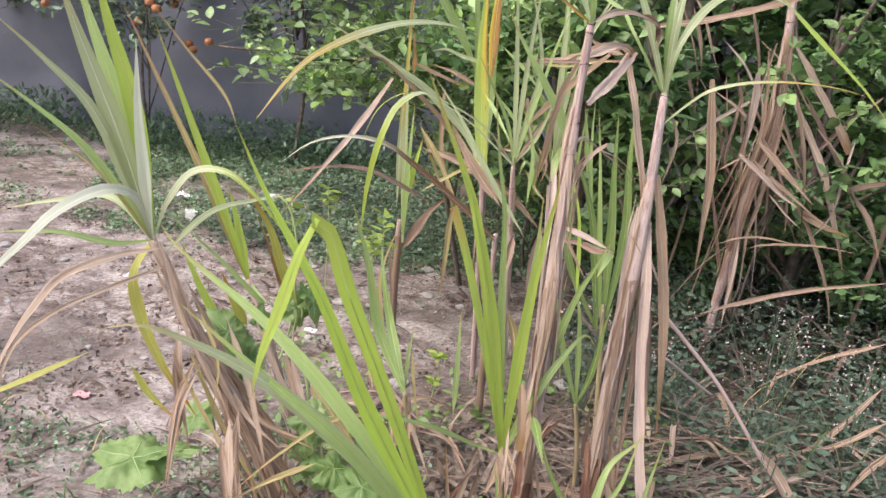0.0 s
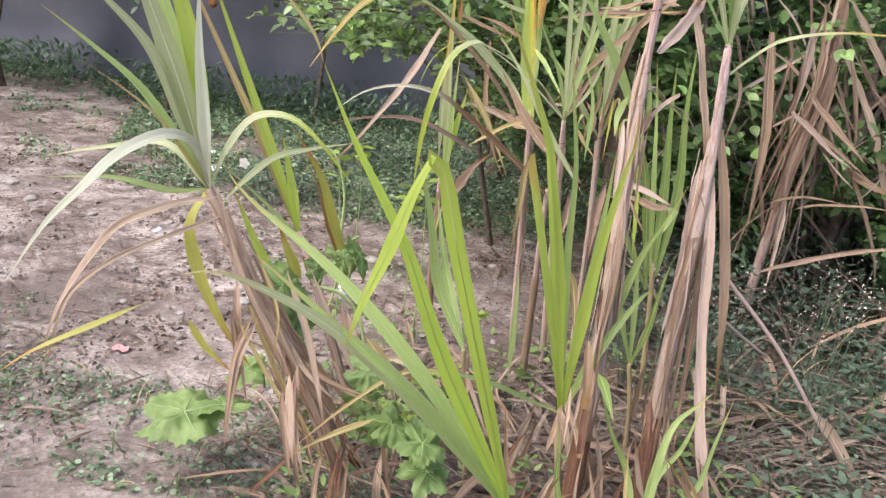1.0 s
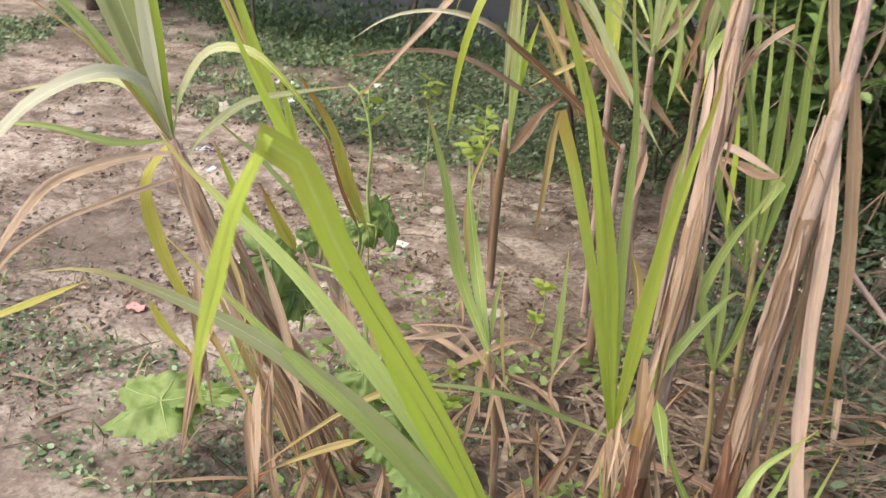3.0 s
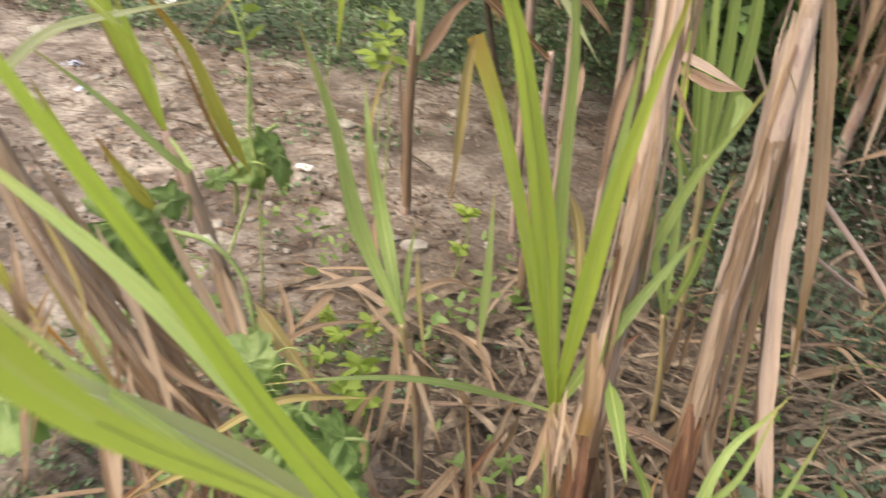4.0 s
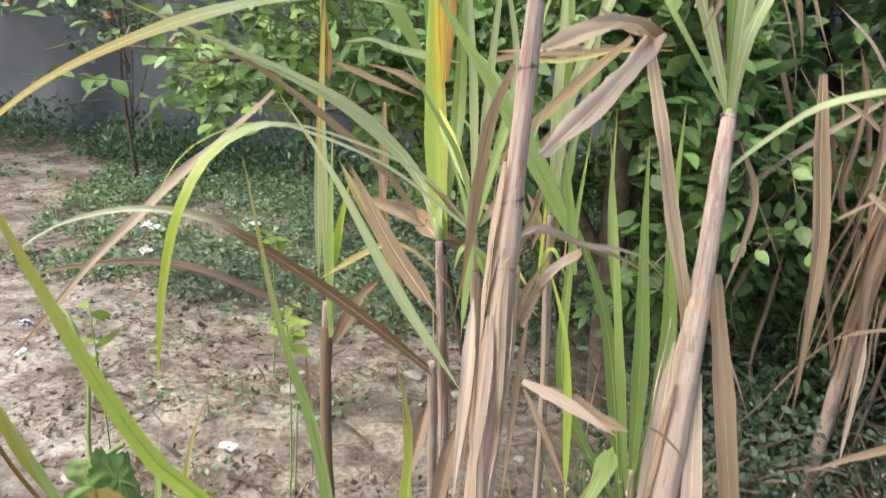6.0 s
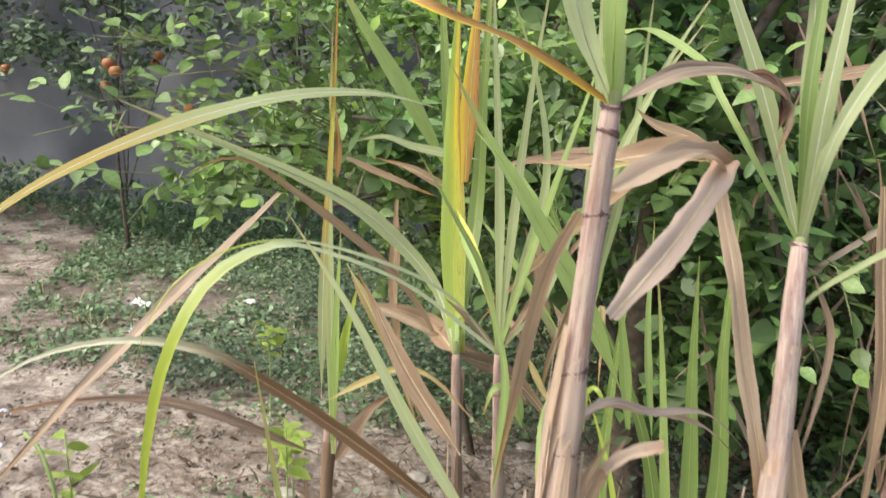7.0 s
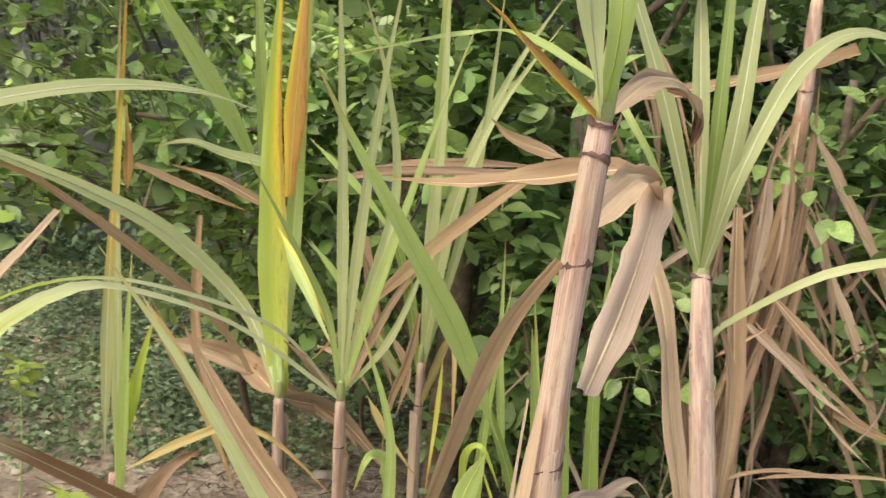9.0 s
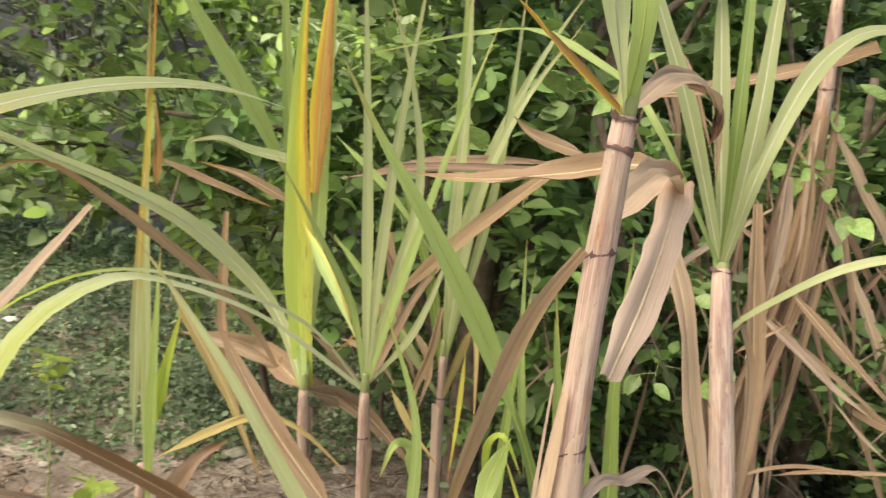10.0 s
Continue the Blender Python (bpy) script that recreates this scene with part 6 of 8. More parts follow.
blade(cane_r, "sheath_pink", 0.0253, (1.139, 3.850, 0.972), (1.219, 3.833, 0.909), (1.300, 3.817, 0.847), (1.377, 3.800, 0.803), loose=False)
blade(cane_r, "ygreen", 0.019, (1.100, 3.480, 1.532), (1.238, 3.457, 1.409), (1.396, 3.437, 1.272), (1.495, 3.407, 1.164))
# the tangle: dead leaves that hang and lean every way out of the clump
tangle = random.Random(88)
for k in range(44):
    x, y, z = 1.18 + tangle.gauss(0.0, 0.24), 4.16 + tangle.uniform(-0.14, 0.22), tangle.uniform(0.55, 1.55)
    lean, fall = tangle.gauss(0.06, 0.22), tangle.uniform(0.25, 0.7)
    low = max(0.04, z - fall)
    blade(cane_r, ("brown", "dry", "brown", "brown", "sheath_pink")[k % 5], tangle.uniform(0.006, 0.019), (x, y, z), (x + lean * 0.4, y - 0.03, z + (low - z) * 0.35 + 0.03), (x + lean * 0.8, y - 0.05, z + (low - z) * 0.7), (x + lean + tangle.gauss(0, 0.05), y - 0.04, low), loose=k % 3 == 0)

shoot_q = plant((0.680, 2.360, 0.0), KINDS["shoot_q"])
stalk(shoot_q, "gstem", 0.008, 0.006, (0.680, 2.360, -0.030), (0.680, 2.360, 0.060), (0.680, 2.360, 0.120))
blade(shoot_q, "green", 0.026, (0.680, 2.360, 0.080), (0.727, 2.469, 0.371), (0.781, 2.526, 0.409), (0.826, 2.580, 0.430))
blade(shoot_q, "green2", 0.022, (0.670, 2.360, 0.080), (0.648, 2.494, 0.210), (0.590, 2.515, 0.314), (0.553, 2.531, 0.409))
blade(shoot_q, "green", 0.02, (0.680, 2.350, 0.080), (0.713, 2.463, 0.228), (0.766, 2.495, 0.315), (0.799, 2.535, 0.440))
blade(shoot_q, "green", 0.018, (0.690, 2.360, 0.080), (0.803, 2.436, 0.234), (0.822, 2.446, 0.341), (0.847, 2.458, 0.482))
blade(shoot_q, "straw", 0.014, (0.660, 2.360, 0.080), (0.636, 2.449, 0.297), (0.645, 2.453, 0.344))
blade(shoot_q, "green2", 0.02, (0.550, 2.300, 0.020), (0.476, 2.374, 0.233), (0.470, 2.395, 0.312), (0.453, 2.422, 0.370))


# ---- ground ----
def ground_height(x, y):
    far = max(0.0, math.hypot(x, y - 3) - 5)
    return 0.035 * noise.noise(Vector((x * 0.8, y * 0.8, 0))) + 0.014 * noise.noise(Vector((x * 4, y * 4, 3))) + 0.006 * noise.noise(Vector((x * 13, y * 13, 5))) + 0.012 * min(far, 30)


def build_ground():
    xs = np.unique(np.concatenate([np.linspace(-4, 4, 230), np.sinh(np.linspace(-6, 6, 60)) * 1.2 * 2.5]))
    ys = np.unique(np.concatenate([np.linspace(-0.5, 7.5, 230), np.sinh(np.linspace(-6, 6, 60)) * 1.2 * 2.5 + 3]))
    v = [(x, y, ground_height(x, y)) for y in ys for x in xs]
    w = len(xs)
    f = [(j * w + i, j * w + i + 1, (j + 1) * w + i + 1, (j + 1) * w + i) for j in range(len(ys) - 1) for i in range(w - 1)]
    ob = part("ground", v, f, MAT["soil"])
    tagged(ob, "pale sandy garden soil with dark damp patches", "ground", kind="structure")


build_ground()


# ---- foliage in quantity ----
def leaf_cloud(name, places, dirs, sizes, material, parent=None, label="", ratio=0.5, bend=0.25, seed=1, curl=0.0, fine=False):
    """One mesh of many small creased leaves: a base, two sides, a middle and a tip each."""
    rg = np.random.default_rng(seed)
    n = len(places)
    d = dirs / (np.linalg.norm(dirs, axis=1)[:, None] + 1e-9)
    ref = rg.normal(size=(n, 3)) * 0.55 + np.array([0, 0, 1.0])
    s = np.cross(d, ref)
    s /= np.linalg.norm(s, axis=1)[:, None] + 1e-9
    m = np.cross(s, d)
    L = sizes[:, None]
    W = L * ratio * rg.uniform(0.75, 1.25, (n, 1)) * 0.5
    b = bend * rg.uniform(-0.3, 1.3, (n, 1))
    if fine:
        stations = ((0.12, 0.45), (0.3, 0.9), (0.5, 1.0), (0.7, 0.82), (0.88, 0.42))
    else:
        stations = ((0.28, 0.85), (0.62, 0.8))
    row = [places]
    for q, w in stations:
        mid = places + d * L * q - m * L * (b * 0.45 + curl) * q * q
        row += [mid - s * W * w + m * W * b * w, mid, mid + s * W * w + m * W * b * w]
    row.append(places + d * L - m * L * (b * 0.45 + curl))
    v = np.stack(row, 1).reshape(-1, 3)
    c = len(row)
    k = np.arange(n)[:, None] * c
    z = c - 4
    tri = np.concatenate([k + np.array(q) for q in ((0, 2, 1), (0, 3, 2), (z, z + 1, c - 1), (z + 1, z + 2, c - 1))], 0)
    quad = np.concatenate([k + np.array((1 + 3 * i + j, 2 + 3 * i + j, 5 + 3 * i + j, 4 + 3 * i + j)) for i in range(len(stations) - 1) for j in range(2)], 0)
    return part(name, v, tri.tolist() + quad.tolist(), material, parent, label)


def blade_cloud(name, base, tip, width, material, parent=None, label="", sag=0.2, seg=4):
    """One mesh of many narrow blades that rise from base and bend over to tip."""
    n = len(base)
    rows = []
    side = np.cross(tip - base, np.array([0.1, -0.3, 1.0]))
    side /= np.linalg.norm(side, axis=1)[:, None] + 1e-9
    ln = np.linalg.norm(tip - base, axis=1)[:, None]
    for i in range(seg + 1):
        t = i / seg
        c = base + (tip - base) * t + np.array([0, 0, 1.0]) * sag * ln * 4 * t * (1 - t)
        w = width[:, None] * (1 - t ** 2) * 0.5 + 0.0004
        rows += [c - side * w, c + side * w]
    v = np.stack(rows, 1).reshape(-1, 3)
    m = 2 * (seg + 1)
    k = np.arange(n)[:, None] * m
    f = np.concatenate([k + np.array((2 * i, 2 * i + 1, 2 * i + 3, 2 * i + 2)) for i in range(seg)], 0)
    return part(name, v, f.tolist(), material, parent, label)


def field(rg, n, box, keep):
    """n random places in a box of the plan, thinned by keep(x, y) in 0..1, on the ground."""
    out = []
    while len(out) < n:
        x, y = rg.uniform(box[0], box[1]), rg.uniform(box[2], box[3])
        if rg.random() < keep(x, y):
            out.append((x, y, ground_height(x, y)))
    return np.array(out)


def straw_drift(x, y):
    """How thick the fallen cane straw lies beside the clump, 0 to 1."""
    d = math.hypot((x - 1.12) / 0.45, (y - 2.95) / 0.36) + 0.5 * noise.noise(Vector((x * 3.2, y * 3.2, 61)))
    return max(0.0, min(1.0, 2.2 * (1.05 - d)))


def weeds_right(x, y):
    rim = 1.12 + 0.3 * noise.noise(Vector((x * 1.5, y * 1.5, 40))) + 0.15 * noise.noise(Vector((x * 5, y * 5, 41)))
    inside = max(0.0, min(1.0, (rim - math.hypot((x - 1.9) / 1.9, (y - 3.5) / 1.9)) / 0.4))
    edge = (0.85 if y < 3.3 else 0.45) + 0.25 * noise.noise(Vector((x * 2, y * 2, 7)))
    patch = noise.noise(Vector((x * 2.3, y * 2.3, 1))) + 0.5 * noise.noise(Vector((x * 6, y * 6, 9)))
    return inside * max(0.0, min(1.0, (x - edge) * 3)) * (0.12 + 0.88 * (patch > -0.12)) * (1 - 0.5 * straw_drift(x, y))


def weeds_left(x, y):
    p = noise.noise(Vector((x * 1.1, y * 1.1, 11))) + 0.6 * noise.noise(Vector((x * 3.5, y * 3.5, 4))) + 0.35 * noise.noise(Vector((x * 9, y * 9, 8)))
    bare_to = 4.75 + 0.35 * noise.noise(Vector((x, 3, 1)))
    if y > bare_to:
        grow = 0.0 + 0.55 * min(1.0, (y - bare_to) / 0.7)
    else:
        grow = -0.5 if y > (2.85 if x < -0.35 else 3.1) else 0.3
    if x < -0.42 * y - 0.2:
        grow = -0.55 if y < 5.0 else -0.15
    return max(0.0, min(1.0, (p + grow + 0.1) * 2.2))


def build_weeds():
    rg = np.random.default_rng(3)
    # low weeds in the shade: little tufts of small leaves on short stems
    tuft = field(rg, 4300, (0.6, 4.2, 1.4, 5.2), weeds_right)
    tall = rg.uniform(0.03, 0.24, len(tuft)) * (1 + 0.9 * np.clip((tuft[:, 1] - 3.2) / 0.8, 0, 1))
    who = np.repeat(np.arange(len(tuft)), 14)
    n = len(who)
    up = rg.random(n) ** 0.8
    out = rg.normal(0, 0.028, (n, 2)) * (0.5 + up[:, None])
    q = tuft[who] + np.stack([out[:, 0], out[:, 1], tall[who] * up + 0.004], 1)
    d = np.stack([out[:, 0] * 20 + rg.normal(0, 0.6, n), out[:, 1] * 20 + rg.normal(0, 0.6, n), rg.uniform(-0.2, 0.7, n)], 1)
    tagged(leaf_cloud("weeds", q, d, rg.uniform(0.012, 0.036, n) * (0.6 + 0.8 * rg.random(len(tuft)))[who], MAT["weed"], ratio=0.5, seed=4), "low dark green small-leaved weeds under the canes", "weeds", kind="stuff")
    # carpet on the open side
    p = field(rg, 56000, (-5.5, 1.6, 2.3, 7.9), weeds_left)
    q = p + np.stack([0 * p[:, 0], 0 * p[:, 0], rg.random(len(p)) ** 2 * 0.055 * np.clip(p[:, 1] / 5, 0.5, 1.5)], 1)
    d = np.stack([rg.normal(size=len(p)), rg.normal(size=len(p)), rg.uniform(-0.1, 0.5, len(p))], 1)
    tagged(leaf_cloud("ground_cover", q, d, rg.uniform(0.012, 0.032, len(p)) * np.clip(p[:, 1] / 4.5, 0.7, 1.3), MAT["cover"], ratio=0.72, seed=5), "patchy blue-green creeping weeds on sandy soil", "weeds", kind="stuff")
    # leafy herbs in clumps where the carpet meets the bush
    tuft = field(rg, 420, (-1.6, 0.9, 4.75, 6.6), lambda x, y: 1.0 if noise.noise(Vector((x * 1.7, y * 1.7, 15))) > 0.02 and y > 4.85 + 0.25 * noise.noise(Vector((x * 3, 1, 2))) else 0.03)
    who = np.repeat(np.arange(len(tuft)), 22)
    n = len(who)
    up = rg.random(n) ** 0.7
    out = rg.normal(0, 0.05, (n, 2)) * (0.4 + up[:, None])
    q = tuft[who] + np.stack([out[:, 0], out[:, 1], (rg.uniform(0.05, 0.26, len(tuft)))[who] * up], 1)
    d = np.stack([out[:, 0] * 14 + rg.normal(0, 0.6, n), out[:, 1] * 14 + rg.normal(0, 0.6, n), rg.uniform(-0.1, 0.6, n)], 1)
    tagged(leaf_cloud("herbs", q, d, rg.uniform(0.016, 0.040, n), MAT["weed"], ratio=0.55, seed=14), "dark green leafy herbs in clumps at the edge of the bush", "weeds", kind="stuff")
    # sparse weeds over the rest of the garden
    p = field(rg, 9000, (-7.5, 7.5, -4.0, 9.0), lambda x, y: 0.0 if (-5.5 < x < 3.0 and 2.0 < y < 7.9) else float(noise.noise(Vector((x * 0.8, y * 0.8, 71))) > 0.0) * 0.9 + 0.1)
    q = p + np.stack([0 * p[:, 0], 0 * p[:, 0], rg.uniform(0.0, 0.08, len(p))], 1)
    d = np.stack([rg.normal(size=len(p)), rg.normal(size=len(p)), rg.uniform(0.0, 0.8, len(p))], 1)
    tagged(leaf_cloud("ground_cover", q, d, rg.uniform(0.03, 0.07, len(p)), MAT["cover"], ratio=0.6, seed=6), "sparse creeping weeds on open garden soil", "weeds", kind="stuff")
    # grass blades
    p = field(rg, 420, (0.5, 3.6, 2.0, 5.5), weeds_right)
    a = rg.uniform(0, 6.28, len(p))
    r = rg.uniform(0.03, 0.22, len(p))
    tip = p + np.stack([np.cos(a) * r, np.sin(a) * r, rg.uniform(0.05, 0.32, len(p))], 1)
    tagged(blade_cloud("grass", p, tip, rg.uniform(0.003, 0.008, len(p)), MAT["grass"]), "thin grass blades among the weeds", "grass", kind="stuff")
    p = field(rg, 2600, (-5.5, 1.2, 2.3, 7.9), weeds_left)
    a = rg.uniform(0, 6.28, len(p))
    r = rg.uniform(0.02, 0.10, len(p))
    tip = p + np.stack([np.cos(a) * r, np.sin(a) * r, rg.uniform(0.02, 0.09, len(p)) * np.clip(p[:, 1] / 5, 0.6, 1.4)], 1)
    tagged(blade_cloud("grass", p, tip, rg.uniform(0.002, 0.005, len(p)) * np.clip(p[:, 1] / 4, 0.8, 1.5), MAT["grass"]), "short patchy grass on sandy soil", "grass", kind="stuff")
    # herbs at the foot of the canes
    p = field(rg, 720, (-0.45, 1.2, 2.2, 3.5), lambda x, y: 1.0 if noise.noise(Vector((x * 4, y * 4, 21))) > 0.12 else 0.0)
    q = p + np.stack([0 * p[:, 0], 0 * p[:, 0], rg.uniform(0.02, 0.16, len(p))], 1)
    d = np.stack([rg.normal(size=len(p)), rg.normal(size=len(p)), rg.uniform(0.0, 0.6, len(p))], 1)
    tagged(leaf_cloud("herbs", q, d, rg.uniform(0.015, 0.05, len(p)), MAT["gourd"], ratio=0.5, seed=8), "fresh green seedlings sprouting through dry litter", "herbs", kind="stuff")


build_weeds()


def litter_density(x, y):
    d = math.hypot((x - 0.55) / 1.0, (y - 2.8) / 0.8)
    return max(0.02 if x < 0.5 else 0.05, 1.1 - d)


def build_litter():
    rg = np.random.default_rng(12)
    p = field(rg, 1500, (-1.2, 2.9, 1.7, 4.6), litter_density)
    p[:, 2] += rg.uniform(0.004, 0.07, len(p)) * np.array([min(1.0, litter_density(a, b)) for a, b, _ in p])
    a = rg.uniform(0, 6.28, len(p))
    r = rg.uniform(0.04, 0.26, len(p))
    tip = p + np.stack([np.cos(a) * r, np.sin(a) * r, rg.uniform(-0.02, 0.05, len(p))], 1)
    tagged(blade_cloud("leaf_litter", p, tip, 0.003 + 0.02 * rg.random(len(p)) ** 2, MAT["straw_heap"], sag=0.05), "dry tan cane leaves littering the ground", "leaf litter", kind="stuff")
    p = field(rg, 9500, (-4.5, 0.9, 2.2, 6.4), lambda x, y: 0.15 + 0.85 * (noise.noise(Vector((x * 1.6, y * 1.6, 31))) > 0.05))
    p[:, 2] += 0.004
    a = rg.uniform(0, 6.28, len(p))
    r = rg.uniform(0.015, 0.09, len(p))
    tip = p + np.stack([np.cos(a) * r, np.sin(a) * r, rg.uniform(-0.002, 0.012, len(p))], 1)
    tagged(blade_cloud("straw_bits", p, tip, rg.uniform(0.0015, 0.007, len(p)), MAT["litter_dark"], sag=0.03), "scraps of straw and dead leaf on the soil", "leaf litter", kind="stuff")
    # a drift of straw beside the clump, the stalks lying mostly one way
    p = field(rg, 480, (0.5, 1.9, 2.3, 3.6), straw_drift)
    p[:, 2] += rg.uniform(0.005, 0.11, len(p))
    a = rg.normal(0.25, 0.55, len(p)) + np.pi * rg.integers(0, 2, len(p))
    r = rg.uniform(0.05, 0.34, len(p))
    tip = p + np.stack([np.cos(a) * r, np.sin(a) * r, rg.uniform(-0.05, 0.06, len(p))], 1)
    tagged(blade_cloud("leaf_litter", p, tip, rg.uniform(0.002, 0.009, len(p)), MAT["straw_heap"], sag=0.06), "drift of pinkish tan straw beside the canes", "leaf litter", kind="stuff")
    # loose straws caught in the weeds
    p = field(rg, 200, (0.8, 2.9, 2.3, 4.6), weeds_right)
    p[:, 2] += rg.uniform(0.03, 0.22, len(p))
    a = rg.uniform(0, 6.28, len(p))
    r = rg.uniform(0.08, 0.4, len(p))
    tip = p + np.stack([np.cos(a) * r, np.sin(a) * r, rg.uniform(-0.1, 0.1, len(p))], 1)
    tagged(blade_cloud("leaf_litter", p, tip, rg.uniform(0.003, 0.013, len(p)), MAT["straw_heap"], sag=0.08), "tan straws caught among the weeds", "leaf litter", kind="stuff")
    p = field(rg, 520, (0.75, 3.0, 3.7, 5.2), lambda x, y: 1.0)
    p[:, 2] += rg.uniform(0.0, 0.16, len(p))
    a = rg.uniform(0, 6.28, len(p))
    r = rg.uniform(0.1, 0.45, len(p))
    tip = p + np.stack([np.cos(a) * r, np.sin(a) * r, rg.uniform(-0.05, 0.25, len(p))], 1)
    tagged(blade_cloud("undergrowth", p, tip, rg.uniform(0.008, 0.024, len(p)), MAT["litter_dark"], sag=0.12), "dark tangle of dead leaves under the bush", "leaf litter", kind="stuff")
    # single long dead leaves lying on top
    for k in range(84):
        x, y = (rg.uniform(-0.25, 1.3), rg.uniform(2.15, 3.3)) if k < 60 else (rg.uniform(0.85, 1.75), rg.uniform(2.45, 3.7))
        a, r = rg.uniform(0, 6.28), rg.uniform(0.18, 0.5)
        z = 0.03 + rg.uniform(0, 0.09)
        b = (x + math.cos(a) * r, y + math.sin(a) * r, 0.03 + rg.uniform(0, 0.06))
        c = ((x + b[0]) / 2 + rg.normal(0, 0.03), (y + b[1]) / 2 + rg.normal(0, 0.03), z + rg.uniform(0.0, 0.07))
        t = thing("dead_leaf", (x, y, z), "dry curled cane leaf lying on the litter", "dead leaf", "fallen cane leaves")
        blade(t, ("dry", "pale_dry", "brown", "dry")[k % 4], rg.uniform(0.009, 0.027), (x, y, z), c, b, face=(0, -0.2, 1))
    # dead strips that stand and lean round the feet of the stems
    feet = ((0.52, 2.49), (0.69, 2.53), (0.51, 2.56), (0.25, 2.56), (0.0, 2.45), (0.43, 2.2), (0.68, 2.89), (0.68, 2.36))
    for k in range(88):
        x, y = feet[k % 8]
        a, d = rg.uniform(0, 6.28), rg.uniform(0.03, 0.17)
        x, y, z = x + math.cos(a) * d, y + math.sin(a) * d, rg.uniform(0.12, 0.36)
        b = (x + math.cos(a) * rg.uniform(0.0, 0.16), y + math.sin(a) * rg.uniform(0.0, 0.16) - 0.02, 0.03)
        c = ((x + b[0]) / 2 + rg.normal(0, 0.015), (y + b[1]) / 2 + rg.normal(0, 0.015), z * 0.55 + rg.uniform(0.0, 0.05))
        t = thing("dead_leaf", b, "dry strap of dead cane leaf leaning in the litter", "dead leaf", "fallen cane leaves")
        blade(t, ("dry", "tan_end", "pale_dry", "brown", "rot", "dry")[k % 6], rg.uniform(0.009, 0.024), b, c, (x, y, z), loose=False)


build_litter()


def build_flakes():
    """Small dead flakes and crumbs of earth strewn over the open soil, thicker in drifts."""
    rg = np.random.default_rng(19)
    p = field(rg, 12000, (-4.2, 0.9, 2.4, 5.6), lambda x, y: 0.05 + 0.95 * (noise.noise(Vector((x * 2.3, y * 2.3, 51))) + 0.4 * noise.noise(Vector((x * 7, y * 7, 5))) > 0.12))
    p[:, 2] += rg.uniform(0.002, 0.012, len(p))
    d = np.stack([rg.normal(size=len(p)), rg.normal(size=len(p)), rg.uniform(-0.15, 0.3, len(p))], 1)
    tagged(leaf_cloud("leaf_flakes", p, d, 0.005 + 0.028 * rg.random(len(p)) ** 2.2, MAT["litter"], ratio=0.6, bend=0.6, seed=20), "dark crumbled leaf flakes strewn on the soil", "leaf litter", kind="stuff")
    p = field(rg, 2600, (-3.2, 0.9, 2.6, 5.2), lambda x, y: 0.15 + 0.85 * (noise.noise(Vector((x * 3, y * 3, 33))) > 0.1))
    n = len(p)
    r = (0.002 + 0.009 * rg.random(n) ** 2)[:, None]
    dirs = np.array([(1, 0, 0), (0, 1, 0), (-1, 0, 0), (0, -1, 0), (0, 0, 1), (0, 0, -0.6)])
    v = (p[:, None] + dirs[None] * (r * rg.uniform(0.6, 1.3, (n, 6)))[:, :, None] + np.array([0, 0, 0.002])).reshape(-1, 3)
    f = np.concatenate([np.arange(n)[:, None] * 6 + np.array(q) for q in ((0, 1, 4), (1, 2, 4), (2, 3, 4), (3, 0, 4), (1, 0, 5), (2, 1, 5), (3, 2, 5), (0, 3, 5))], 0)
    tagged(part("crumbs", v, f.tolist(), MAT["clod"]), "crumbs and small clods of pale sandy earth", "soil crumbs", kind="stuff")


build_flakes()


def stone(at, size, rg):
    bm = bmesh.new()
    bmesh.ops.create_icosphere(bm, subdivisions=2, radius=1)
    o = Vector(rg.uniform(0, 90, 3))
    for v in bm.verts:
        v.co *= 1 + 0.35 * noise.noise(v.co * 1.1 + o)
        v.co.x *= size
        v.co.y *= size * 0.8
        v.co.z *= size * 0.45
    me = bpy.data.meshes.new("stone")
    bm.to_mesh(me)
    bm.free()
    me.materials.append(MAT["stone"])
    ob = new("stone", me)
    ob.location, ob.rotation_euler = at, (0, 0, rg.uniform(0, 6))
    tagged(ob, "small rounded grey-beige stone on the soil", "stone", "stones on the soil")


def build_stones():
    rg = np.random.default_rng(41)
    for p in field(rg, 110, (-3.0, 0.9, 2.9, 5.2), lambda x, y: 1.0 if x > -1.0 else 0.4):
        stone((p[0], p[1], p[2] + 0.004), rg.choice([0.012, 0.018, 0.025, 0.04], p=[0.4, 0.35, 0.18, 0.07]), rg)


build_stones()


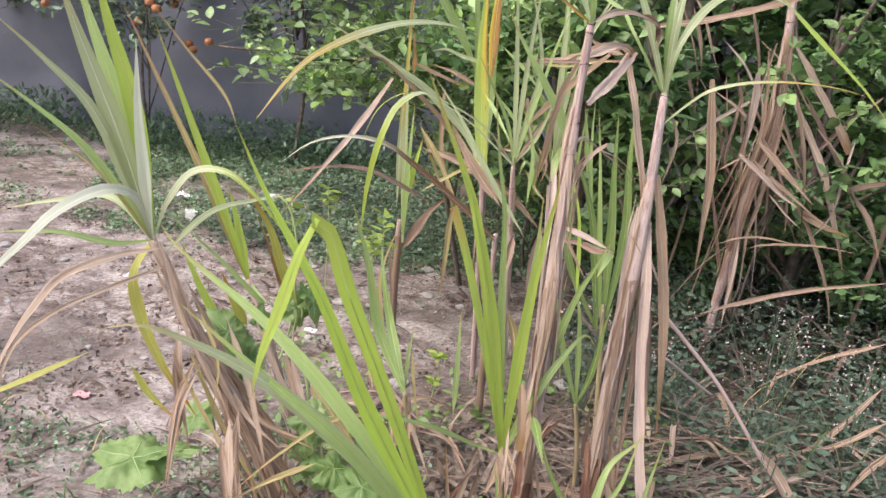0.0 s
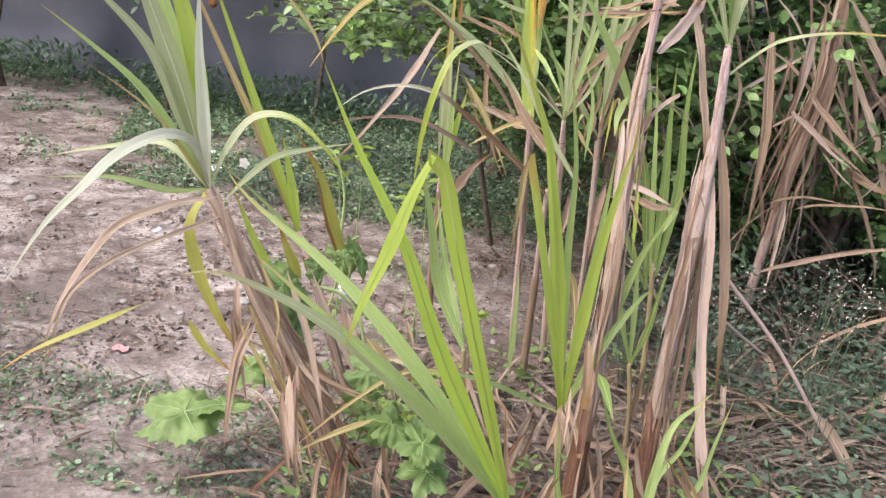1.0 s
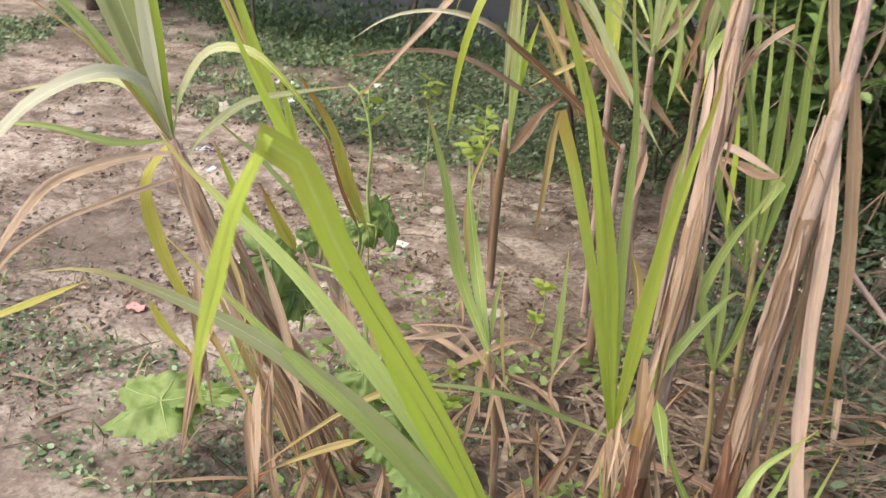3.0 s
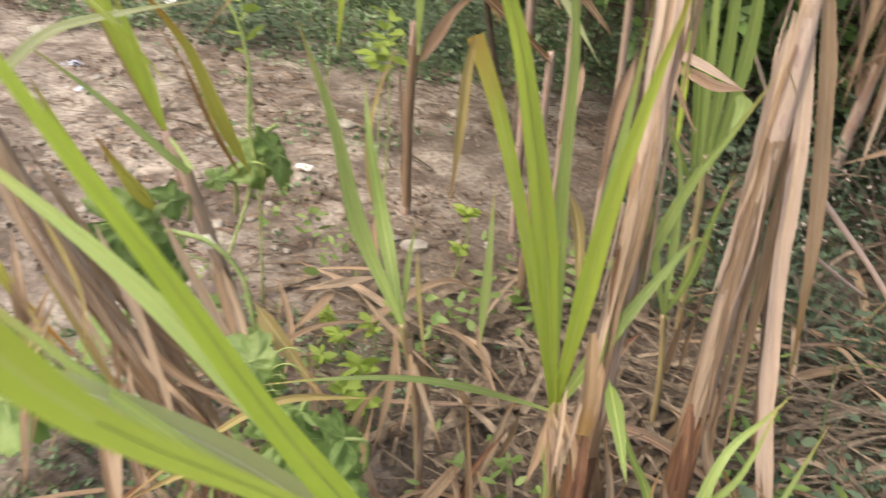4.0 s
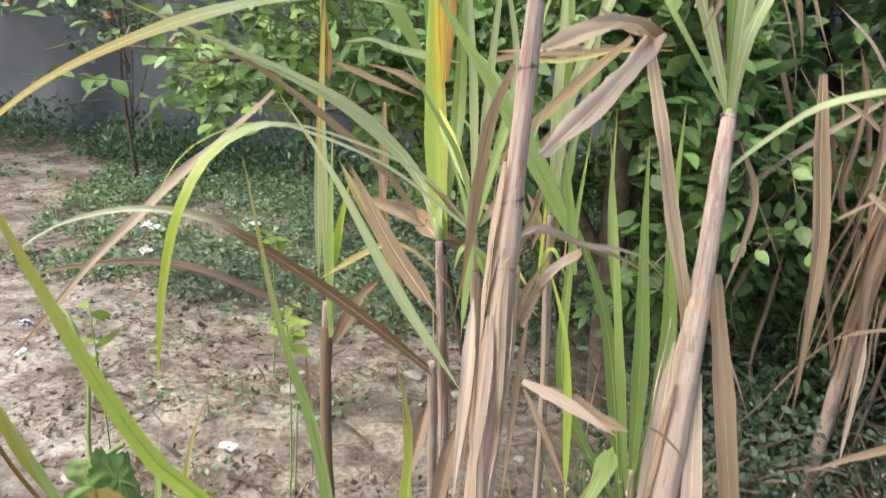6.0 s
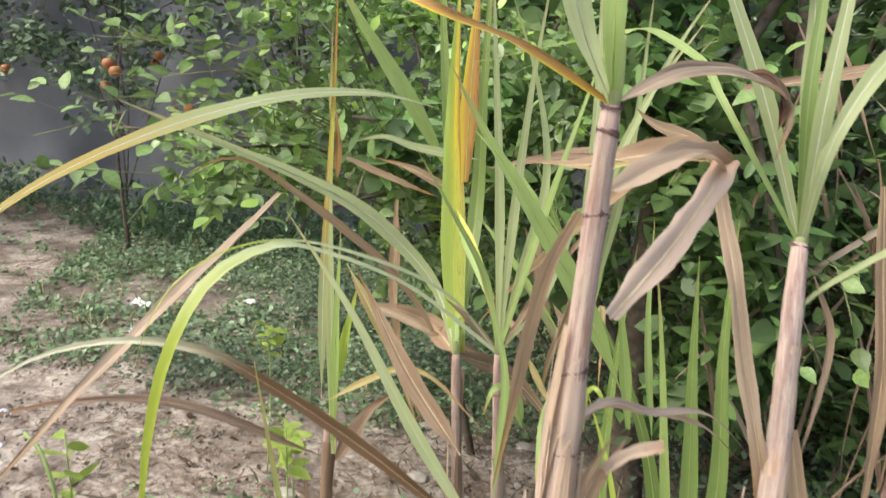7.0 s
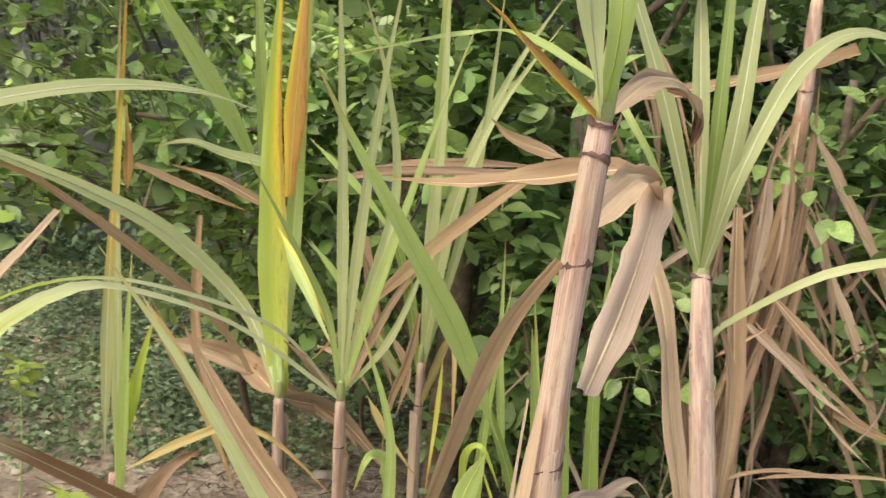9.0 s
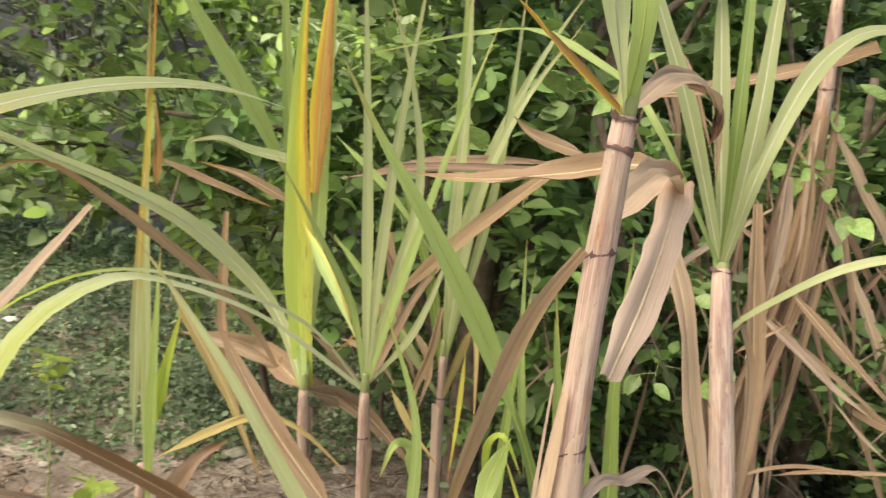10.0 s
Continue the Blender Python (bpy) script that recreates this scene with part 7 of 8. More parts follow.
# ---- bush behind the canes ----
def limb_tree(name, at, label, category, height, spread, leaves, leaf_size, material, seed, low=0.35, shift=(0, 0), ratio=0.55, limbs=9, girth=1.0):
    """A tapered trunk, limbs that fork, twigs, and leaves set along the twigs in clumps."""
    rg = np.random.default_rng(seed)
    t = thing(name, at, label, category)
    base = np.array(at)
    top = base + np.array([shift[0] * 0.5, shift[1] * 0.5, height * 0.55])
    v, f = tube([tuple(base - [0, 0, 0.05]), tuple(base + (top - base) * 0.5 + rg.normal(0, 0.05, 3)), tuple(top)], [0.05 * girth * height / 2.4, 0.035 * girth * height / 2.4, 0.02 * girth], 16, 8)
    part("trunk", v, f, MAT["bark"], t)
    P, D, S, tips = [], [], [], []
    per = leaves // (limbs * 9)
    for k in range(limbs):
        a = 6.28 * k / limbs + rg.uniform(-0.3, 0.3)
        h0 = height * rg.uniform(low * 0.45, 0.5)
        s = base + (top - base) * min(1.0, h0 / (height * 0.55))
        reach = spread * rg.uniform(0.65, 1.1)
        e = base + np.array([math.cos(a) * reach + shift[0], math.sin(a) * reach + shift[1], height * rg.uniform(low, 1.0)])
        if name == "citrus_bush":
            e[1] = max(e[1], 4.0 if e[0] > -0.05 else 3.7)
        mid = (s + e) / 2 + np.array([0, 0, 0.12 * height]) + rg.normal(0, 0.06, 3)
        v, f = tube([tuple(s), tuple(mid), tuple(e)], [0.022 * girth * height / 2.4, 0.012 * girth, 0.005], 14, 6)
        part("limb", v, f, MAT["bark"], t)
        line, _ = spline([tuple(s), tuple(mid), tuple(e)], 20)
        for j in range(9):
            o = line[rg.integers(6, 20)]
            d = rg.normal(size=3) * np.array([1, 1, 0.75]) + (e - s) / np.linalg.norm(e - s) * 0.6
            d /= np.linalg.norm(d)
            q = o + d * rg.uniform(0.15, 0.5) * spread * 0.75 + np.array([0, 0, -0.05])
            tips.append((o, q))
            u = rg.random(per) ** 0.7
            c = o + (q - o) * u[:, None] + rg.normal(0, 0.05 * spread, (per, 3))
            P.append(c)
            D.append(d * 0.5 + rg.normal(size=(per, 3)) * np.array([1, 1, 0.6]))
            S.append(rg.uniform(0.5, 1.3, per) * leaf_size)
    o = np.array([p for p, _ in tips])
    q = np.array([p for _, p in tips])
    tagged(blade_cloud("twig", o, q, np.full(len(o), 0.0045), MAT["bark"], t, sag=0.03), kind="stuff")
    P, D, S = np.concatenate(P), np.concatenate(D), np.concatenate(S)
    keep = P[:, 2] > 0.12
    if name == "citrus_bush":
        # the canes stand clear of the bush, and its side towards the open soil is bare below
        keep &= ~((P[:, 0] > -0.35) & (P[:, 1] < 3.98)) & ~((P[:, 0] > 0.9) & (P[:, 0] < 2.0) & (P[:, 1] < 4.2)) & ~((P[:, 0] < -0.25) & (P[:, 2] < 0.98)) & (P[:, 1] > 3.5)
    leaf_cloud("crown", P[keep], D[keep], S[keep], material, t, ratio=ratio, seed=seed + 1, fine=name == "citrus_bush", bend=0.4)
    return t


BUSH = "citrus bush with glossy rounded green leaves and dark gaps"
front_bush = limb_tree("citrus_bush", (0.60, 4.35, 0.02), BUSH, "bush", 2.75, 0.82, 5600, 0.065, MAT["citrus"], 51, 0.14)
side_bush = limb_tree("citrus_bush", (0.05, 4.75, 0.02), BUSH, "bush", 2.1, 0.75, 8200, 0.048, MAT["citrus_lit"], 52, 0.42, (-0.35, -0.35), limbs=12, girth=0.34)


def leaf_mesh(seed):
    """One unit leaf, ovate and creased, shared by all the leaves of the sprays."""
    v, f = [(0, 0, 0)], []
    rg = random.Random(seed)
    rows = ((0.1, 0.13), (0.25, 0.27), (0.42, 0.32), (0.6, 0.29), (0.78, 0.19), (0.92, 0.08))
    for q, w in rows:
        z = -0.16 * q * q
        v += [(q, -w, z + w * 0.3 + rg.uniform(-0.015, 0.015)), (q, 0, z), (q, w, z + w * 0.3 + rg.uniform(-0.015, 0.015))]
    v.append((1.0, 0, -0.18))
    for i in range(len(rows) - 1):
        for j in range(2):
            f.append((1 + 3 * i + j, 4 + 3 * i + j, 5 + 3 * i + j, 2 + 3 * i + j))
    k = len(v) - 4
    f += [(0, 1, 2), (0, 2, 3), (k, k + 3, k + 1), (k + 1, k + 3, k + 2)]
    me = bpy.data.meshes.new("leaf")
    me.from_pydata(v, [], f)
    me.polygons.foreach_set("use_smooth", np.ones(len(me.polygons), dtype=bool))
    me.materials.append(MAT["spray_leaf"])
    return me


LEAF_MESHES = [leaf_mesh(k) for k in range(3)]


def loose_leaf(bush, at, along, size, rg):
    x = Vector(along).normalized()
    y = Vector((rg.normal() * 0.5, rg.normal() * 0.5, 1.0)).cross(x).normalized()
    z = x.cross(y)
    ob = new("leaf", LEAF_MESHES[rg.integers(0, 3)])
    ob.parent = bush
    m = Matrix((x, y, z)).transposed().to_4x4() @ Matrix.Diagonal((size, size * rg.uniform(0.85, 1.1), size, 1.0))
    m.translation = Vector(at) - ORIGIN[bush.name]
    ob.matrix_basis = m


def spray(bush, start, end, leaves, size, seed):
    """One long twig that reaches out of a bush, with alternate leaves along it and its side shoots."""
    rg = np.random.default_rng(seed)
    a, b = np.array(start), np.array(end)
    mid = (a + b) / 2 + np.array([0, 0, 0.07]) + rg.normal(0, 0.05, 3)
    v, f = tube([tuple(a), tuple(mid), tuple(b)], [0.0026, 0.001], 16, 6)
    part("limb", v, f, MAT["twig"], bush)
    line, _ = spline([tuple(a), tuple(mid), tuple(b)], 40)
    P, D, o, q = [], [], [], []
    for k in range(7):
        c = line[8 + int(31 * k / 7)]
        e = c + (b - a) / np.linalg.norm(b - a) * rg.uniform(0.03, 0.10) + rg.normal(0, 0.055, 3)
        o.append(c)
        q.append(e)
        for j in range(leaves // 10):
            P.append(c + (e - c) * rg.uniform(0.2, 1.05))
            D.append((e - c) * 6 + rg.normal(size=3) * np.array([1, 1, 0.7]))
    for k in range(leaves // 3):
        P.append(line[rg.integers(12, 40)])
        D.append((b - a) + rg.normal(size=3) * np.array([1, 1, 0.7]))
    tagged(blade_cloud("twig", np.array(o), np.array(q), np.full(7, 0.003), MAT["twig"], bush, sag=0.03), kind="stuff")
    for p, d in list(zip(P, D))[::2][:20]:
        loose_leaf(bush, p, d, rg.uniform(0.65, 1.25) * size, rg)


for k, end in enumerate(((-0.82, 3.55, 1.12), (-0.5, 3.6, 1.14), (-0.62, 3.65, 1.28), (-0.95, 3.8, 1.15), (-0.45, 3.80, 1.22), (-0.70, 3.8, 1.42), (-0.35, 3.75, 1.36), (-0.95, 4.05, 1.40), (-0.05, 3.80, 1.28), (-0.55, 4.0, 1.55), (-0.25, 3.85, 1.55), (-0.85, 3.95, 1.16), (-0.5, 3.65, 1.07), (-0.78, 3.7, 1.04), (-0.62, 3.9, 1.0), (-0.9, 4.1, 1.28), (-1.1, 4.2, 1.45), (-0.75, 4.2, 1.6), (-0.45, 4.0, 1.45), (-1.05, 4.0, 1.2), (-0.3, 4.0, 1.15), (-0.15, 3.9, 1.42), (-0.65, 4.1, 1.5))):
    spray(side_bush, (-0.1 + 0.02 * (k % 3), 4.25, 0.95 + 0.05 * (k % 4)), end, 54, 0.053, 600 + 3 * k)
for k, end in enumerate(((0.50, 3.72, 1.27), (0.60, 3.80, 1.16), (0.22, 3.82, 1.13), (0.40, 3.80, 0.98), (0.78, 3.84, 1.38), (0.96, 3.66, 1.00), (1.22, 3.86, 1.26), (0.92, 3.82, 0.82), (0.30, 3.86, 1.45), (0.62, 3.86, 1.45), (1.50, 3.95, 1.15), (1.75, 3.95, 0.95), (1.55, 3.9, 1.4))):
    spray(front_bush, (end[0] + 0.06 * (k % 3 - 1), 4.35, end[2] - 0.12), end, 46, 0.062, 700 + 3 * k)
limb_tree("citrus_bush", (1.55, 4.45, 0.02), BUSH, "bush", 2.7, 0.85, 6600, 0.06, MAT["citrus"], 53, 0.06, girth=0.55)
limb_tree("citrus_bush", (2.55, 4.5, 0.02), BUSH, "bush", 2.6, 1.0, 4600, 0.065, MAT["citrus"], 54, 0.06)
limb_tree("citrus_bush", (1.0, 5.3, 0.02), BUSH, "bush", 3.0, 1.2, 4000, 0.09, MAT["citrus"], 55, 0.15)
limb_tree("citrus_bush", (2.4, 5.6, 0.02), BUSH, "bush", 3.2, 1.3, 4000, 0.09, MAT["citrus"], 56, 0.15)
limb_tree("citrus_bush", (3.8, 5.0, 0.02), BUSH, "bush", 3.0, 1.3, 3400, 0.09, MAT["citrus"], 57, 0.15)
for k, at in enumerate(((0.85, 4.75, 0.0), (1.5, 4.95, 0.0), (2.15, 4.8, 0.0), (2.9, 5.1, 0.0), (0.35, 5.2, 0.0), (1.9, 4.45, 0.0), (2.4, 4.6, 0.0), (1.35, 4.6, 0.0), (2.6, 5.6, 0.0), (3.3, 5.7, 0.0), (1.9, 5.6, 0.0))):
    limb_tree("low_shrub", at, "low dark green shrub under the citrus bushes", "shrub", 0.95, 0.55, 1500, 0.06, MAT["citrus"], 640 + k, 0.1, girth=0.5)
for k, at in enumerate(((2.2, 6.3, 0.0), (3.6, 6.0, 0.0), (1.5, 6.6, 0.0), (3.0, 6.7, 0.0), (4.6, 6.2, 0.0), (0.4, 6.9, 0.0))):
    limb_tree("citrus_bush", at, "citrus bush with dimmed leaf colour before the dark backdrop", "bush", 2.9, 1.25, 4200, 0.1, MAT["hazed_leaf"], 660 + k, 0.08)
limb_tree("citrus_bush", (-0.1, 6.0, 0.02), BUSH, "bush", 2.9, 1.1, 3200, 0.09, MAT["citrus"], 58, 0.4)


# ---- orange tree and the dark background ----
def orange_fruit(tree, at, r):
    bm = bmesh.new()
    bmesh.ops.create_uvsphere(bm, u_segments=16, v_segments=10, radius=r)
    for v in bm.verts:
        v.co.z *= 0.93
        if v.co.z > r * 0.8:
            v.co.z -= r * 0.08
        v.co *= 1 + 0.02 * noise.noise(v.co * 60)
    vs, fs = [tuple(v.co + Vector(at)) for v in bm.verts], [tuple(v.index for v in f.verts) for f in bm.faces]
    bm.free()
    part("fruit", vs, fs, MAT["peel"], tree, "ripe orange fruit")


tree = limb_tree("orange_tree", (-2.75, 6.75, 0.02), "dim orange tree bearing ripe orange fruit", "tree", 2.5, 0.95, 4800, 0.06, MAT["hazed_leaf"], 61, 0.12, girth=0.28)
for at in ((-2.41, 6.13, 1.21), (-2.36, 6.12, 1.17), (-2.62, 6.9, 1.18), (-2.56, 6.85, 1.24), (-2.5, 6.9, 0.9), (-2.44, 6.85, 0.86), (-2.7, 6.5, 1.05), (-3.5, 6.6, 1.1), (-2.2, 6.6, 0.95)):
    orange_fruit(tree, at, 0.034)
limb_tree("orange_tree", (-4.3, 6.9, 0.02), "dim leafy orange tree at the garden's edge", "tree", 2.6, 1.2, 5200, 0.07, MAT["hazed_leaf"], 62, 0.3)
limb_tree("orange_tree", (-1.7, 7.1, 0.02), "dim leafy orange tree close to the dark backdrop", "tree", 2.7, 0.9, 3600, 0.065, MAT["hazed_leaf"], 63, 0.5, girth=0.4)


def backdrop_foot():
    """Tall grass and weeds that have grown up along the foot of the dark backdrop."""
    rg = np.random.default_rng(91)
    p = field(rg, 9000, (-8.5, 1.5, 6.9, 7.6), lambda x, y: 0.25 + 0.75 * (noise.noise(Vector((x * 1.2, y * 2, 61))) > -0.2))
    h = rg.uniform(0.0, 0.42, len(p)) * np.array([0.6 + 0.6 * abs(noise.noise(Vector((a * 0.9, b, 3)))) for a, b, _ in p])
    d = np.stack([rg.normal(size=len(p)), rg.normal(size=len(p)), rg.uniform(0.2, 1.4, len(p))], 1)
    tagged(leaf_cloud("hedge_weeds", p + np.stack([0 * h, 0 * h, h], 1), d, rg.uniform(0.03, 0.08, len(p)), MAT["hedge"], ratio=0.4, seed=92), "tall green weeds along the foot of the dark backdrop", "weeds", kind="stuff")


backdrop_foot()


def dark_backdrop():
    """Added dark sheet along the garden's far side, sagging in folds between posts; its colour holds the deep shade and
    haze.
    """
    t = thing("backdrop_sheet", (-4.0, 7.7, 0.05), "dark blue-grey backdrop standing in for deep shade and haze", "fence")
    nx, nz = 220, 22
    v = []
    for i in range(nx):
        x = -13 + 15.5 * i / (nx - 1)
        for k in range(nz):
            z = 0.05 + 4.2 * k / (nz - 1)
            y = 7.7 + 0.09 * noise.noise(Vector((x * 0.9, z * 1.6, 2))) + 0.05 * math.sin(x * 5 + noise.noise(Vector((x, z, 0))) * 3) - 0.012 * x * x * 0.2
            v.append((x, y, z + 0.02))
    f = [(i * nz + k, (i + 1) * nz + k, (i + 1) * nz + k + 1, i * nz + k + 1) for i in range(nx - 1) for k in range(nz - 1)]
    part("net", v, f, MAT["net"], t)
    for i in range(9):
        x = -12.6 + 1.85 * i
        pv, pf = tube([(x, 7.8 - 0.0024 * x * x, 0), (x, 7.8 - 0.0024 * x * x, 4.4)], [0.04, 0.035], 8, 8)
        part("post", pv, pf, MAT["bark"], t)


dark_backdrop()
# added ring of trees, mostly unseen: closes the place and cuts low sky light
wood = random.Random(5)
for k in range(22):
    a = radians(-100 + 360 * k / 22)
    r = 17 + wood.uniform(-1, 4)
    limb_tree("tree", (math.sin(a) * r, 3 + math.cos(a) * r, 0.1), "added leafy tree closing the garden round and cutting low sky light", "tree", wood.uniform(8, 10.5), wood.uniform(2.8, 3.6), 2000, 0.34, MAT["hazed_leaf"], 70 + k, 0.15)


# ---- dry cane clump at the right ----
def dry_cane(at, height, lean, seed, leaves):
    rg = np.random.default_rng(seed)
    c = plant(at, "dead sugarcane hung with pinkish brown dry leaves", "sugarcane")
    top = (at[0] + lean[0], at[1] + lean[1], height)
    mid = ((at[0] + top[0]) / 2 + rg.normal(0, 0.03), (at[1] + top[1]) / 2, height * 0.5)
    stalk(c, "stem", 0.009, 0.007, (at[0], at[1], -0.03), mid, top)
    pts = STEMS[c.name][0]
    for k in range(leaves):
        o = pts[rg.integers(18, 58)]
        a = rg.uniform(0, 6.28)
        r, drop = rg.uniform(0.08, 0.30), rg.uniform(0.35, 0.85)
        up = rg.uniform(0.02, 0.16)
        d = np.array([math.cos(a), math.sin(a), 0]) * rg.choice([1.0, 2.2])
        p1 = o + d * r * 0.4 + [0, 0, up]
        p2 = o + d * r * 0.9 + [0, 0, up - drop * 0.35]
        p3 = o + d * r * rg.uniform(0.6, 1.3) + [0, 0, max(up - drop, 0.05 - o[2])]
        blade(c, ("dry", "brown", "brown", "brown", "dry")[rg.integers(0, 5)], rg.uniform(0.009, 0.025), tuple(o), tuple(p1), tuple(p2), tuple(p3))
    for k in range(3):
        sheath(c, "dry", rg.uniform(0.1, 0.5), rg.uniform(0.6, 1.0))
    return c


dry_cane((1.75, 4.2, 0), 1.9, (0.15, 0.2), 82, 5)
dry_cane((2.1, 4.1, 0), 1.7, (0.35, 0.2), 83, 6)
dry_cane((2.5, 4.0, 0), 1.6, (0.1, 0.3), 85, 5)


# ---- places of the small things ----
STICK = [
    (0.868, 2.995, 0.599),
    (1.045, 2.976, 0.422),
    (1.187, 2.949, 0.24),
    (1.311, 2.937, 0.083),
]
STICK_LEAF = [
    (1.169, 2.955, 0.252),
    (1.235, 2.947, 0.195),
    (1.302, 2.919, 0.111),
    (1.37, 2.908, -0.001),
]
STICK_TWO = [
    (0.895, 3.037, 0.452),
    (0.979, 3.067, 0.388),
    (1.062, 3.105, 0.327),
]
FALLEN = [
    ((1.05, 3.504, 0.453), (1.372, 3.656, 0.525), (1.8, 3.827, 0.577)),
    ((1.666, 3.437, 0.298), (1.499, 3.311, 0.163), (1.326, 3.187, 0.094)),
    ((1.634, 3.253, 0.259), (1.477, 3.176, 0.19), (1.326, 3.104, 0.181)),
    ((1.717, 3.627, 0.395), (1.525, 3.672, 0.278), (1.278, 3.533, 0.185)),
    ((1.599, 3.071, 0.251), (1.513, 3.008, 0.195), (1.445, 2.948, 0.141)),
]
SCRAPS = [
    ((-0.461, 3.836, 0.01), 0.055, 'plastic', 'white scrap of plastic on the soil'),
    ((-1.006, 3.013, 0.0), 0.05, 'pinkscrap', 'faded pink scrap on sandy soil'),
    ((-1.502, 4.161, 0.0), 0.07, 'bluescrap', 'pale blue scrap of plastic on the soil'),
    ((-1.7, 5.278, 0.03), 0.09, 'plastic', 'white scrap of plastic in the weeds'),
    ((-1.92, 5.645, 0.03), 0.1, 'plastic', 'crumpled white scrap on the grass'),
    ((-1.658, 4.39, 0.0), 0.07, 'bluescrap', 'pale blue scrap of plastic on the soil'),
    ((-1.4, 5.85, 0.05), 0.07, 'plastic', 'small white scrap in the grass'),
]
VINE_AT = (-0.32, 2.5, 0.0)
VINE_LINES = [
    [(-0.225, 2.97, 0.403), (-0.254, 2.978, 0.535), (-0.261, 2.999, 0.679), (-0.3, 3.013, 0.779), (-0.338, 3.022, 0.802)],
    [(-0.183, 2.495, 0.572), (-0.115, 2.506, 0.557), (-0.067, 2.513, 0.5), (-0.037, 2.496, 0.397), (0.003, 2.473, 0.307), (0.03, 2.43, 0.255)],
    [(-0.21, 3.017, 0.538), (-0.262, 3.006, 0.487), (-0.263, 2.984, 0.389), (-0.282, 2.905, 0.264)],
]
VINE_LEAVES = [
    ((-0.248, 2.968, 0.466), 0.056, (66, 8), 20),
    ((-0.191, 2.97, 0.492), 0.064, (58, -14), 110),
    ((-0.275, 2.522, 0.55), 0.068, (50, 20), 30),
    ((-0.242, 2.569, 0.463), 0.061, (60, -15), 80),
    ((-0.02, 2.427, 0.4), 0.048, (50, 10), 10),
    ((0.076, 2.397, 0.346), 0.041, (30, 10), 140),
    ((-0.194, 2.538, 0.599), 0.031, (70, 10), 60),
    ((-0.141, 2.593, 0.623), 0.02, (60, 0), 20),
    ((-0.254, 2.562, 0.457), 0.058, (55, 10), 20),
    ((-0.032, 2.459, 0.33), 0.048, (55, 0), 0),
    ((0.027, 2.423, 0.257), 0.051, (40, 5), 50),
    ((0.131, 2.399, 0.269), 0.048, (35, 10), -30),
    ((-0.058, 2.549, 0.349), 0.027, (40, 0), 30),
    ((0.172, 2.326, 0.382), 0.048, (40, 30), 70),
]
TENDRILS = [
    (-0.136, 2.501, 0.516),
    (0.047, 2.44, 0.425),
    (0.042, 2.433, 0.397),
    (-0.191, 2.574, 0.468),
]
VINE_FLOWERS = [
    (-0.312, 2.551, 0.435),
    (-0.307, 2.599, 0.504),
    (-0.382, 2.584, 0.475),
    (-0.12, 2.505, 0.557),
    (-0.395, 2.548, 0.841),
]
GOURD_AT = (-0.75, 2.3, 0.0)
GOURD_LEAVES = [
    ((-0.409, 2.471, 0.21), 0.08, (14, 10), 200),
    ((-0.482, 2.413, 0.203), 0.112, (8, -6), 25),
    ((-0.383, 2.566, 0.267), 0.055, (35, 0), -20),
    ((0.065, 2.39, 0.289), 0.054, (24, 5), 30),
    ((0.156, 2.319, 0.299), 0.058, (21, 20), 0),
    ((0.173, 2.317, 0.226), 0.061, (24, 0), 50),
    ((-0.036, 2.498, 0.235), 0.05, (30, 10), 70),
]
SEEDLINGS = [
    ((-0.191, 3.704, 0.534), 0.06),
    ((-0.572, 4.36, 0.523), 0.06),
    ((-0.099, 3.478, 0.676), 0.05),
    ((-0.308, 3.078, 0.786), 0.05),
    ((-0.034, 2.914, 0.1), 0.04),
    ((0.051, 2.805, 0.12), 0.045),
    ((0.034, 2.745, 0.1), 0.045),
    ((0.033, 2.943, 0.13), 0.04),
    ((-0.094, 3.01, 0.08), 0.035),
    ((0.082, 2.723, 0.1), 0.04),
    ((0.142, 3.5, 0.15), 0.045),
    ((0.154, 3.377, 0.1), 0.035),
    ((0.05, 3.065, 0.1), 0.03),
    ((-0.062, 2.878, 0.06), 0.035),
]


# ---- sticks, scraps, vines and flowers ----
def fallen_cane(name, label, r0, r1, *points):
    t = thing(name, points[0], label, "stick")
    v, f = tube(points, [r0, r1], 20, 8)
    part("stem", v, f, MAT["stem"], t)
    return t


t = fallen_cane("fallen_cane", "bleached dry cane leaning across the weeds", 0.006, 0.005, *STICK)
blade(t, "pale_dry", 0.035, *STICK_LEAF)
fallen_cane("fallen_stick", "thin dry stick lying in the weeds", 0.005, 0.004, *STICK_TWO)
for a, b, c in FALLEN:
    t = thing("dead_leaf", a, "long dry cane leaf fallen across the weeds", "dead leaf", "fallen cane leaves")
    blade(t, "dry", 0.021, a, b, c, face=(0, -0.5, 0.8))


def scrap(at, size, material, label, seed):
    rg = np.random.default_rng(seed)
    n = 6
    v = []
    for i in range(n):
        for j in range(n):
            q = Vector((i, j, seed * 3.1))
            v.append((at[0] + size * (i / (n - 1) - 0.5) * (1 + 0.3 * noise.noise(q)), at[1] + size * 0.7 * (j / (n - 1) - 0.5) * (1 + 0.3 * noise.noise(q + Vector((5, 5, 5)))),
                      at[2] + 0.012 + size * 0.28 * noise.noise(q * 0.6)))
    f = [(i * n + j, i * n + j + 1, (i + 1) * n + j + 1, (i + 1) * n + j) for i in range(n - 1) for j in range(n - 1)]
    ob = part("scrap", v, f, MAT[material])
    tagged(ob, label, "litter", "scraps on the soil")


for k, (at, size, material, label) in enumerate(SCRAPS):
    scrap(at, size, material, label, k + 1)


